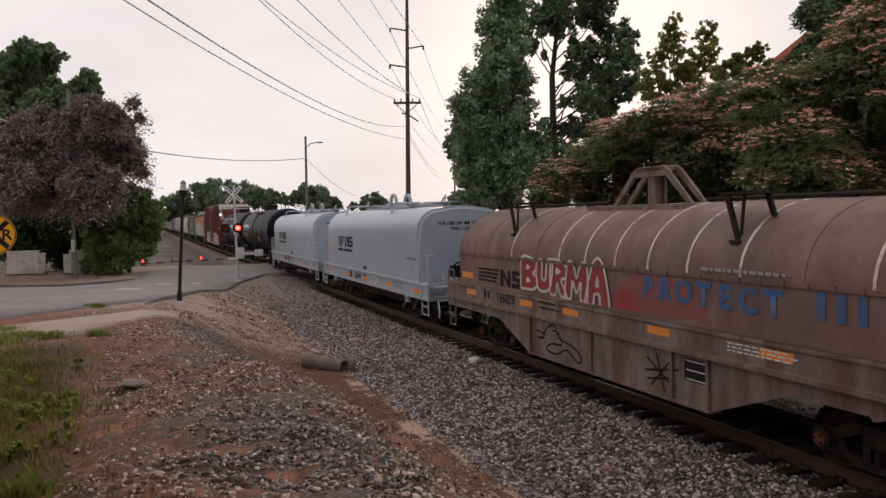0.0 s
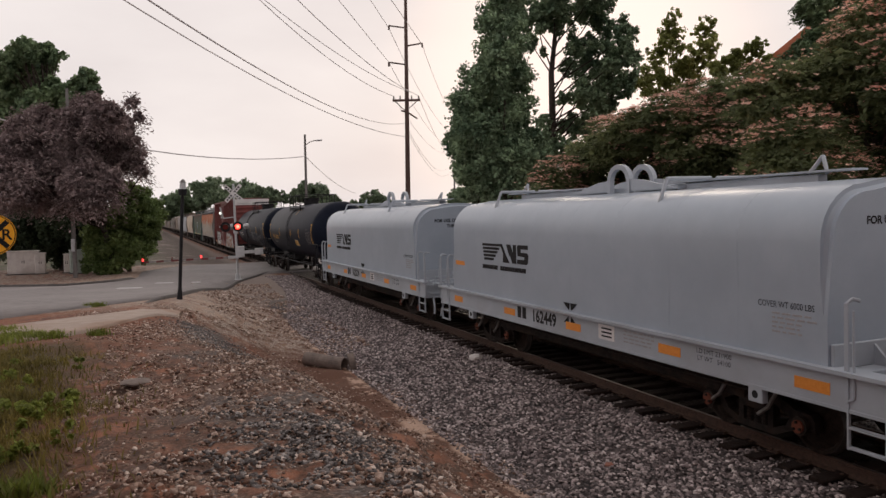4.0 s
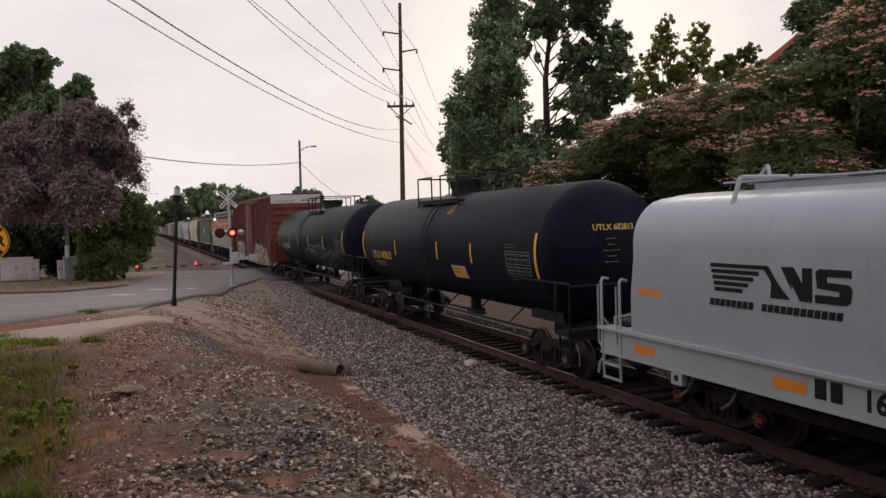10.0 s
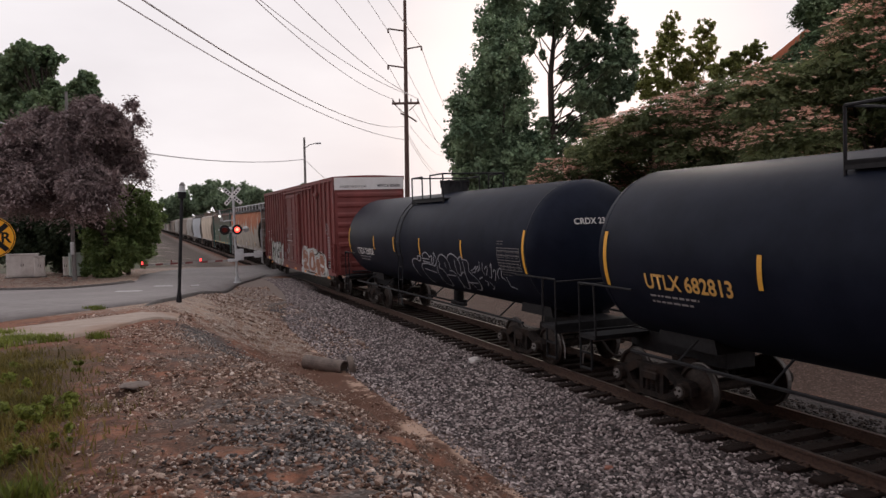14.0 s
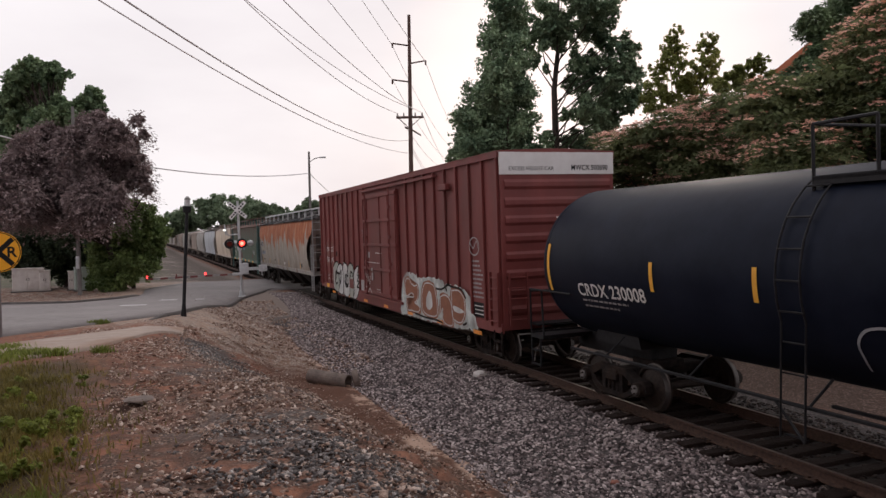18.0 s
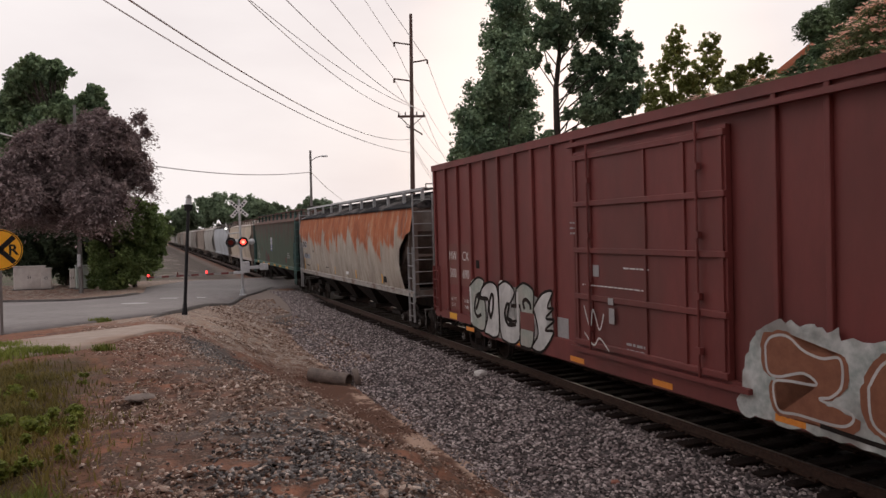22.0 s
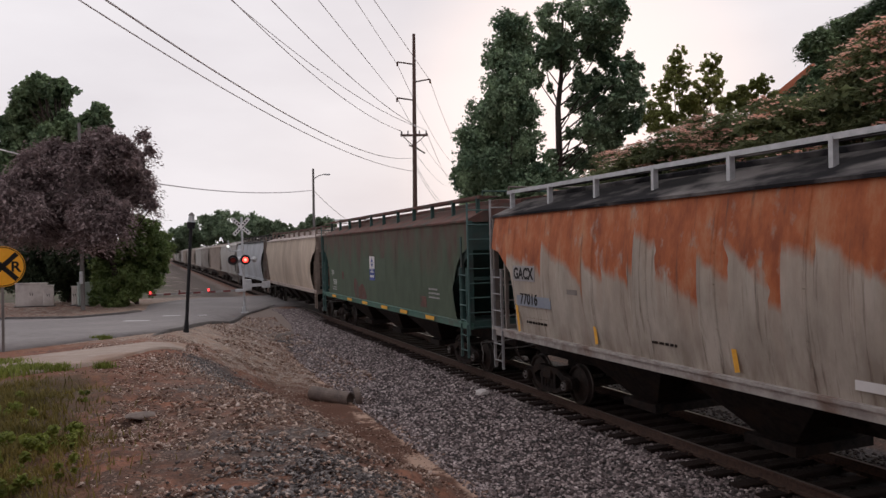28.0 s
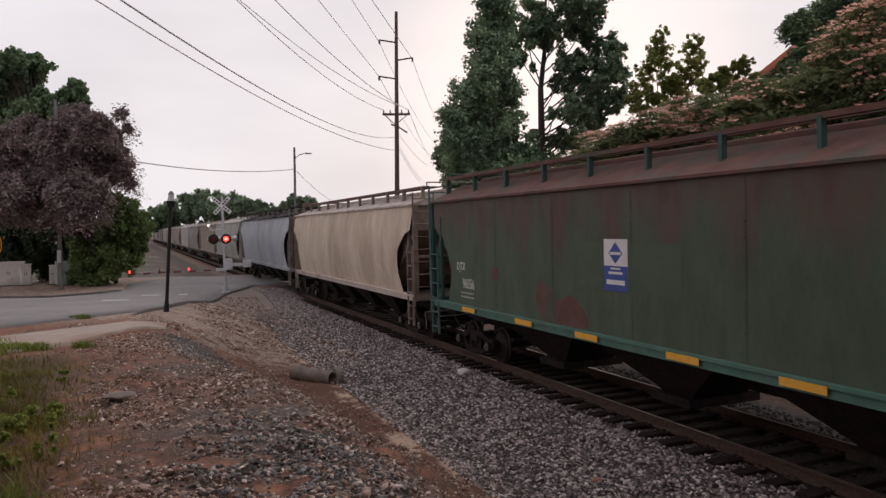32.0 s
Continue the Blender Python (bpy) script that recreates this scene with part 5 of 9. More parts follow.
    for sgn in (1, -1):
        coupler(car, sgn * half, sgn)
        truck(car, sgn * 5.225, True)
        bm = bmesh.new()
        e = sgn * L
        pipe(bm, [(e, W, 1.0), (e, W, 1.95), (e - sgn * 0.4, W, 1.95), (e - sgn * 0.4, W, 1.0)], 0.02)
        steps(bm, min(e, e - sgn * 0.4), W, 0.45, 0.95)
        part("handrail", bm, M_BROWNSILL, car)
    # marks and spray paint
    y = W - 0.02
    yb = y - 0.006
    lx = 5.5
    bm = bmesh.new()
    for i in range(4):
        box(bm, lx - 1.15 + i * 0.05, lx, yb, y, 2.06 - i * 0.09, 2.11 - i * 0.09)
    part("emblem_bars", bm, M_STEEL, hood)
    bm = bmesh.new()
    prism(bm, [(lx - 1.25, 1.74), (lx - 1.25, 2.12), (lx - 1.38, 2.12), (lx - 1.62, 1.88), (lx - 1.62, 2.12), (lx - 1.75, 2.12), (lx - 1.75, 1.74), (lx - 1.62, 1.74), (lx - 1.38, 1.98), (lx - 1.38, 1.74)], yb, y)
    prism(bm, [(lx - 1.82, 1.74), (lx - 2.25, 1.74), (lx - 2.25, 1.96), (lx - 1.98, 1.98), (lx - 1.98, 2.02), (lx - 2.25, 2.02), (lx - 2.25, 2.12), (lx - 1.85, 2.12), (lx - 1.85, 1.9), (lx - 2.1, 1.88), (lx - 2.1, 1.84), (lx - 1.82, 1.84)], yb, y)
    part("emblem", bm, M_STEEL, hood)
    lettering(car, "166029", 3.98, W + 0.004, 1.47, 0.22, M_DECALK, 1.0, bold=0.008)
    for k in range(2):
        small_print(car, 2.42, 1.53 - k * 0.11, 0.9, 0.09, 1, W + 0.003, M_DECALK, seed=61 + k)
    bm = bmesh.new()
    box(bm, 5.02, 5.14, W, W + 0.004, 1.38, 1.60)
    box(bm, 4.82, 4.94, W, W + 0.004, 1.38, 1.60)
    part("owner_mark", bm, M_DECALK, car)
    # chunky sprayed letters with pale outlines, leaning on one another; each in its own unit box
    glyphs = (([(0, 0), (0, 1), (0.65, 1), (0.92, 0.85), (0.85, 0.62), (0.72, 0.53), (0.96, 0.4), (0.98, 0.15), (0.7, 0)], [[(0.34, 0.62), (0.34, 0.80), (0.56, 0.72)], [(0.36, 0.20), (0.36, 0.38), (0.62, 0.28)]], 3.20, 0.74, 1.78, 2.44),
              ([(0, 0.95), (0.05, 0.3), (0.25, 0), (0.7, 0), (0.95, 0.25), (1, 1), (0.68, 1), (0.62, 0.45), (0.5, 0.35), (0.38, 0.45), (0.34, 1)], [], 2.52, 0.66, 1.80, 2.42),
              ([(0, 0), (0.02, 1), (0.6, 1), (0.92, 0.85), (0.9, 0.55), (0.65, 0.45), (1, 0), (0.65, 0), (0.42, 0.35), (0.35, 0)], [[(0.34, 0.62), (0.34, 0.82), (0.62, 0.72)]], 1.92, 0.66, 1.76, 2.42),
              ([(0, 0), (0.08, 1), (0.35, 1), (0.5, 0.62), (0.66, 1), (0.92, 1), (1, 0), (0.72, 0), (0.7, 0.5), (0.52, 0.18), (0.33, 0.5), (0.28, 0)], [], 1.34, 0.82, 1.74, 2.40),
              ([(0, 0), (0.3, 1), (0.68, 1), (1, 0), (0.66, 0), (0.6, 0.25), (0.4, 0.25), (0.34, 0)], [[(0.42, 0.46), (0.5, 0.72), (0.58, 0.46)]], 0.62, 0.82, 1.69, 2.46))
    for k, (line, holes, x0, w, z0, z1) in enumerate(glyphs):
        def put(pts):
            return [(x0 - q * w - 0.06 * (v - 0.5), z0 + v * (z1 - z0)) for q, v in pts]
        blob_patch(hood, "graffiti", put(line), y + 0.001 * k, M_GRAFR, "dark red sprayed letter")
        squiggle(hood, "graffiti", [put(line) + put(line[:1])], M_GRAFEDGE, 0.030, y=y + 0.008 + 0.001 * k, label="pale sprayed outline")
        for hole in holes:
            blob_patch(hood, "graffiti", put(hole), y + 0.009 + 0.001 * k, M_GRAFEDGE, "pale sprayed counter")
    for k, c in enumerate("PROTECT"):
        lettering(hood, c, -1.25 - k * 0.445, y, 2.15, 0.34, M_GRAFB, 1.1, bold=0.022, name="graffiti")
    for k in range(3):
        lettering(hood, "I", -4.68 - k * 0.29, y, 2.19, 0.33, M_GRAFB, 1.5, bold=0.02, name="graffiti")
    blob_patch(hood, "graffiti", [(-0.3, 1.7), (-0.9, 1.68), (-1.6, 1.72), (-2.6, 1.78), (-2.5, 2.2), (-1.5, 2.35), (-0.8, 2.3), (-0.4, 2.0)], y - 0.008, M_GRAFFADE, "faint red spray")
    small_print(hood, -2.55, 2.50, 2.4, 0.12, 1, W - 0.012, M_DECALG, seed=8)
    for x in (5.9, 2.98, 1.15, -1.55, -4.0):
        patch(car, "reflector", x - 0.28, x + 0.28, 1.40, 1.53, W, M_DECALO)
    patch(car, "warning_plate", 6.5, 5.86, 1.80, 1.95, W - 0.03, M_DECALO)
    blob_patch(hood, "graffiti", [(-0.3, 1.66), (-0.3, 1.95), (-0.75, 2.05), (-1.0, 1.8), (-0.8, 1.66)], y - 0.004, M_GRAFR, "faint red spray")
    squiggle(car, "graffiti", [[(2.3, 0.78), (2.05, 1.05), (1.75, 1.12), (1.6, 0.9), (1.35, 0.85), (1.0, 0.78), (0.75, 0.62), (0.9, 0.52), (1.3, 0.7), (1.7, 0.56), (2.1, 0.6), (1.9, 0.74), (1.5, 0.78), (1.62, 1.0), (1.85, 1.02)], [(2.5, 0.95), (2.15, 0.9)], [(2.45, 0.8), (2.2, 0.82)]], M_DECALK, 0.02, y=W + 0.006)
    squiggle(car, "graffiti", [[(-1.25, 1.0), (-1.95, 0.6)], [(-1.9, 1.08), (-1.35, 0.55)], [(-1.2, 0.78), (-2.05, 0.92)], [(-1.25, 0.64), (-1.9, 0.76)], [(-1.5, 1.1), (-1.7, 0.5)]], M_DECALK, 0.018, y=W + 0.006)
    bm = bmesh.new()
    box(bm, -2.74, -2.18, W, W + 0.006, 0.80, 1.14)
    data = part("data_plate", bm, M_DECALK, car)
    for i in range(3):
        patch(data, "data_line", -2.70, -2.22, 0.82 + i * 0.14, 0.835 + i * 0.14, W + 0.006, M_DECALW, thick=0.003)
    small_print(car, -3.1, 1.50, 1.4, 0.16, 3, W + 0.003, M_DECALW, seed=11)
    return car


def data_panel(shell, x, z, w, h, R, zc):
    """A ruled table of small print with two lines over it and two below."""
    for k in (0, 0.12, 0.34, 0.56, 0.70, 0.85, 1.0):
        patch(shell, "panel_rule", x - w, x, z - k * h - 0.007, z - k * h + 0.007, R, M_PANELRULE, round_r=R, round_z=zc)
    for k in (0, 0.41, 1.0):
        patch(shell, "panel_rule", x - k * w - 0.007, x - k * w + 0.007, z - h, z, R, M_PANELRULE, round_r=R + 0.003, round_z=zc)
    for k, wk, seed in ((0.03, 0.34, 21), (0.45, 0.16, 22), (0.64, 0.15, 23), (0.83, 0.14, 24)):
        small_print(shell, x - k * w, z - 0.10, wk * w, h - 0.06, 7, R, M_DECALDIM, R, zc, seed)
    small_print(shell, x, z + 0.14, 0.45 * w, 0.12, 2, R, M_DECALDIM, R, zc, 25)
    small_print(shell, x - 0.06, z - h - 0.07, 0.7 * w, 0.13, 2, R, M_DECALDIM, R, zc, 26)


def tank_car(s0, s1, seam0, seam1, R, zc, mark, kind):
    """A black tank car; seam0 and seam1: where the heads begin, along the train."""
    half, mid = (s1 - s0) / 2, (s0 + s1) / 2
    car = empty_car("tank_car", mid, "black tank car with yellow stripes and a top platform" if kind == "utlx" else "black tank car with yellow stripes and silver graffiti", "tank car")
    a, b = seam0 - mid, seam1 - mid
    # marks keep their share of the shell's length
    was = (-6.125, 6.375) if kind == "utlx" else (-7.325, 7.475)
    def at(x):
        return a + (x - was[0]) * (b - a) / (was[1] - was[0])
    n = 40
    sec = [(R * math.cos(2 * math.pi * i / n), R * math.sin(2 * math.pi * i / n)) for i in range(n)]
    xs = []
    hl = 0.72
    for i in range(8):
        q = math.pi / 2 * i / 8
        xs.append((a - hl * math.cos(q), max(0.02, math.sin(q)), 0))
    xs += [(a, 1, 0), (a + (b - a) * 0.5, 1, 0), (b, 1, 0)]
    xs += [(2 * (a + b) / 2 - x, k, d) for x, k, d in xs[:8][::-1]]
    bm = bmesh.new()
    loft(bm, sec, xs)
    bmesh.ops.translate(bm, verts=bm.verts, vec=(0, 0, zc))
    shell = part("shell", bm, M_TANK, car, smooth=True)
    # welded girth seams
    for x in (a, b):
        bm = bmesh.new()
        loft(bm, [(y * 1.0006, z * 1.0006) for y, z in sec], [(x - 0.02, 1, 0), (x + 0.02, 1, 0)])
        bmesh.ops.translate(bm, verts=bm.verts, vec=(0, 0, zc))
        part("weld_seam", bm, M_TANK, shell, smooth=True)
    # stub sills, saddles, running board
    for sgn in (1, -1):
        bm = bmesh.new()
        e = sgn * (half - 0.45)
        box(bm, min(e, e - sgn * 2.6), max(e, e - sgn * 2.6), -0.3, 0.3, 0.72, 1.12)
        box(bm, min(e, e - sgn * 0.55), max(e, e - sgn * 0.55), -1.5, 1.5, 1.02, 1.10)
        box(bm, min(e, e - sgn * 0.05), max(e, e - sgn * 0.05), -1.5, 1.5, 0.95, 1.14)
        prism(bm, [(e - sgn * 1.4, 1.05), (e - sgn * 2.9, 1.05), (e - sgn * 2.7, 1.75), (e - sgn * 1.6, 1.75)], -0.75, 0.75)
        part("stub_sill", bm, M_BLACK, car)
        bm = bmesh.new()
        for sy in (1, -1):
            pipe(bm, [(e, sy * 1.48, 1.1), (e, sy * 1.48, 2.05), (e - sgn * 0.5, sy * 1.48, 2.05), (e - sgn * 0.55, sy * 1.48, 1.1)], 0.022)
            pipe(bm, [(e - sgn * 0.5, sy * 1.48, 2.05), (e - sgn * 1.7, sy * 1.5, 2.05)], 0.02)
            steps(bm, min(e, e - sgn * 0.4), sy * 1.5, 0.42, 1.02)
        pipe(bm, [(e, 1.48, 2.0), (e, -1.48, 2.0)], 0.02)
        part("handrail", bm, M_BLACK, car)
        coupler(car, sgn * half, sgn)
        truck(car, sgn * (half - (2.05 if kind == "utlx" else 2.85)), True, PLAIN_WHEELSET)
    bm = bmesh.new()
    pipe(bm, [(-half + 2.0, 1.42, 0.98), (half - 2.0, 1.42, 0.98)], 0.03)
    pipe(bm, [(-half + 2.0, -1.42, 0.98), (half - 2.0, -1.42, 0.98)], 0.03)
    for x in np.linspace(-half + 3.2, half - 3.2, 6):
        pipe(bm, [(x, 1.42, 0.98), (x, 1.0, 1.3)], 0.02)
    part("grab_rail", bm, M_BLACK, car)
    bm = bmesh.new()
    rod(bm, (0.1, 0, 0.62), (0.1, 0, 1.2), 0.16, 12)
    box(bm, -0.1, 0.3, -0.2, 0.2, 0.55, 0.75, 0.02)
    pipe(bm, [(-1.6, 0.5, 0.8), (1.6, 0.5, 0.8)], 0.03)
    part("bottom_outlet", bm, M_BLACK, car)
    # top platform with its rail, dome and ladder
    top = zc + R
    px = 0.5 if kind == "utlx" else 0.05
    bm = bmesh.new()
    hx = 1.55 if kind == "utlx" else 1.35
    for sy in (1, -1):
        box(bm, px - hx, px + hx, sy * 0.62, sy * 1.0, top - 0.24, top - 0.20)
    box(bm, px - hx, px + hx, 0.96, 1.0, top - 0.30, top - 0.18)
    part("platform", bm, M_BLACK, shell)
    for sy in (-0.98, 0.98):
        for ends in ([(px - hx, sy, top - 0.45), (px - hx, sy, top + 0.50), (px - 0.3, sy, top + 0.50), (px - 0.3, sy, top - 0.2)], [(px + hx, sy, top - 0.45), (px + hx, sy, top + 0.50), (px + 0.4, sy, top + 0.50), (px + 0.4, sy, top - 0.2)]):
            bm = bmesh.new()
            part("platform_rail", pipe(bm, ends, 0.024), M_BLACK, shell)
    for sx in (-hx, hx):
        bm = bmesh.new()
        part("end_guard", pipe(bm, [(px + sx, -0.98, top + 0.50), (px + sx, 0.98, top + 0.50)], 0.022), M_BLACK, shell)
    bm = bmesh.new()
    rod(bm, (px + 0.1, 0, top - 0.1), (px + 0.1, 0, top + 0.30), 0.44, 20, 0.42)
    rod(bm, (px + 0.1, 0, top + 0.30), (px + 0.1, 0, top + 0.36), 0.47, 20)
    for k in range(8):
        q = 2 * math.pi * k / 8
        rod(bm, (px + 0.1 + 0.46 * math.cos(q), 0.46 * math.sin(q), top + 0.15), (px + 0.1 + 0.46 * math.cos(q), 0.46 * math.sin(q), top + 0.38), 0.03, 6)
    part("valve_housing", bm, M_BLACK, shell)
    lad = 0.0 if kind == "utlx" else 1.1
    bm = bmesh.new()
    for sx in (0, 0.4):
        pts = [(lad + sx, (R + 0.06) * math.cos(q), zc + (R + 0.06) * math.sin(q)) for q in np.linspace(radians(58), radians(-20), 9)]
        pipe(bm, pts + [(lad + sx, R + 0.02, 0.55)], 0.016)
    pipe(bm, [(lad, R + 0.02, 0.55), (lad + 0.6, 1.42, 0.98)], 0.02)
    stiles = part("ladder", bm, M_BLACK, car)
    for z in np.linspace(0.58, zc + R * 0.8, 9):
        q = math.asin(max(-0.35, (z - zc) / (R + 0.06)))
        yy = (R + 0.06) * math.cos(q)
        bm = bmesh.new()
        rod(bm, (lad, yy, z), (lad + 0.4, yy, z), 0.014, 6)
        part("rung", bm, M_BLACK, stiles)
    # stripes, number, plates
    for x in (b - 0.1, a + 0.1):
        patch(shell, "yellow_stripe", x - 0.05, x + 0.05, 2.08, 3.03, R, M_DECALY, round_r=R, round_z=zc)
    for x in ((2.8, -0.68, -2.88) if kind == "utlx" else (4.03, 1.78, -0.68, -3.82)):
        patch(shell, "yellow_stripe", at(x) - 0.045, at(x) + 0.045, 2.27, 2.75, R, M_DECALY, round_r=R, round_z=zc)
    if kind == "utlx":
        lettering(shell, mark, at(4.27), R, 2.24, 0.25, M_DECALGOLD, 1.0, R, zc, bold=0.008)
        small_print(shell, at(5.2), 1.98, 1.2, 0.2, 2, R, M_DECALG, R, zc, 2)
        patch(shell, "plate_border", at(-2.36) - 0.03, at(-1.55) + 0.03, 1.83, 2.17, R, M_DECALG, round_r=R - 0.004, round_z=zc)
        patch(shell, "notice_plate", at(-2.36), at(-1.55), 1.86, 2.14, R, M_DECALGOLD, "yellow notice plate", round_r=R, round_z=zc)
        small_print(shell, at(-1.63), 2.06, 0.66, 0.16, 2, R, M_DECALK, R + 0.006, zc, 14)
        data_panel(shell, at(-4.84) + 0.14, 2.62, 1.14, 0.50, R, zc)
        small_print(shell, at(-0.80), zc + 1.20, 0.5, 0.34, 6, R, M_DECALGOLD, R, zc, 9)
        lettering(shell, mark, 0, 0.1, 3.12, 0.12, M_DECALGOLD, 1.0, head=(a, hl, R, zc), bold=0.004)
        for k, words in enumerate(("- --- --", "--- -", "--- -- --- -", "-- ---", "--- --- --")):
            lettering(shell, words, 0, 0.2, 2.90 - k * 0.12, 0.09, M_DECALGOLD, 0.8, head=(a, hl, R, zc), name="small_print")
    else:
        lettering(shell, mark, at(5.3), R, 2.18, 0.25, M_DECALW, 1.0, R, zc, bold=0.006)
        small_print(shell, at(6.3), 1.95, 1.5, 0.22, 2, R, M_DECALG, R, zc, 2)
        data_panel(shell, at(-6.05) + 0.1, 2.62, 1.12, 0.50, R, zc)
        lettering(shell, mark, 0, 0.1, 3.2, 0.13, M_DECALW, 1.0, head=(a, hl, R, zc), bold=0.003)
        big_strokes = [[(-0.68, 2.21), (-0.41, 2.21), (-0.28, 2.11), (-0.05, 2.12), (0.19, 2.06), (0.34, 1.89), (0.36, 1.69), (0.38, 1.53)], [(-0.28, 2.11), (-0.48, 2.06), (-0.67, 2.19), (-0.59, 2.27)], [(-0.79, 2.2), (-0.94, 2.3), (-1.17, 2.35), (-1.36, 2.28), (-1.42, 2.2)], [(-0.77, 2.16), (-1.34, 2.15)], [(-0.74, 2.08), (-1.32, 2.05)]]
        mid_strokes = [[(-1.44, 2.23), (-1.65, 2.25), (-1.45, 2.07), (-1.54, 2.04), (-1.87, 2.31), (-1.78, 2.35), (-1.91, 2.26), (-1.87, 2.1), (-1.58, 1.97), (-1.31, 2.0), (-0.89, 2.01), (-0.57, 1.97), (-0.38, 1.82), (-0.38, 1.63), (-0.27, 1.44), (-0.44, 1.39)], [(-0.63, 1.84), (-1.49, 1.76)], [(-2.02, 2.21), (-2.07, 2.06), (-1.91, 1.94), (-2.11, 1.9), (-2.21, 1.77), (-2.07, 1.51), (-1.77, 1.38), (-1.51, 1.42), (-1.51, 1.56), (-1.64, 1.81), (-1.79, 1.98)], [(-2.02, 2.11), (-2.18, 2.28), (-2.43, 2.33), (-2.7, 2.25), (-2.81, 2.11), (-2.77, 1.95)], [(-2.48, 2.11), (-2.46, 1.96)]]
        end_strokes = [[(-2.78, 2.24), (-2.95, 2.35), (-3.21, 2.37), (-3.49, 2.27), (-3.58, 2.12), (-3.39, 1.86), (-3.21, 1.79), (-3.16, 1.89), (-3.21, 2.09), (-3.28, 2.21)], [(-2.63, 1.89), (-2.88, 1.88), (-2.98, 1.72), (-2.83, 1.49), (-2.57, 1.37)], [(-2.24, 1.75), (-2.89, 1.76)], [(-3.48, 2.23), (-3.73, 2.32), (-3.86, 2.26), (-4.07, 2.24), (-4.15, 2.16), (-4.01, 1.96), (-4.07, 1.9), (-4.19, 1.82), (-4.27, 1.71), (-4.16, 1.55), (-3.87, 1.43), (-3.62, 1.43)], [(-3.79, 2.27), (-3.79, 2.08), (-3.62, 1.78)], [(-3.42, 1.86), (-3.63, 1.9), (-3.58, 1.73), (-3.26, 1.49), (-2.95, 1.39), (-2.81, 1.45)], [(-3.56, 1.68), (-3.71, 1.49)], [(-3.41, 1.61), (-4.1, 1.64)]]
        tag_strokes = [[(-4.16, 1.98), (-4.4, 2.04), (-4.57, 2.12), (-4.43, 1.97), (-4.2, 1.93)], [(-4.54, 2.01), (-4.67, 2.11), (-4.74, 2.07), (-4.57, 1.98)], [(-4.87, 2.25), (-4.76, 2.03)], [(-5.04, 2.22), (-4.91, 2.04), (-4.94, 1.91)], [(-5.04, 2.05), (-5.2, 2.15), (-5.22, 2.07), (-5.03, 1.92)], [(-5.42, 2.13), (-5.53, 2.22), (-5.36, 1.96), (-5.23, 1.86), (-5.13, 1.89)]]
        tag2_strokes = [[(-4.42, 1.77), (-4.67, 1.84), (-4.72, 1.82)], [(-4.73, 1.76), (-4.86, 1.73), (-4.71, 1.62)], [(-4.96, 1.74), (-5.03, 1.61), (-4.84, 1.54)], [(-5.48, 2.01), (-5.6, 2.08), (-5.65, 2.03), (-5.5, 1.89), (-5.37, 1.79)], [(-5.68, 1.86), (-5.71, 1.99), (-5.91, 2.13), (-6.0, 2.1), (-5.87, 1.93), (-5.96, 1.9), (-6.02, 1.82)], [(-6.13, 1.94), (-6.12, 1.79), (-6.09, 1.71), (-6.23, 1.7), (-6.35, 1.66)]]
        for group in (big_strokes, mid_strokes, end_strokes):
            squiggle(shell, "graffiti", [[(at(x), z) for x, z in line] for line in group], M_GRAFS, 0.017, round_r=R, round_z=zc, label="silver sprayed letter outline")
        for group in (tag_strokes, tag2_strokes):
            squiggle(shell, "graffiti", [[(at(x), z) for x, z in line] for line in group], M_GRAFS, 0.013, round_r=R, round_z=zc, label="small silver sprayed tag")
    return car


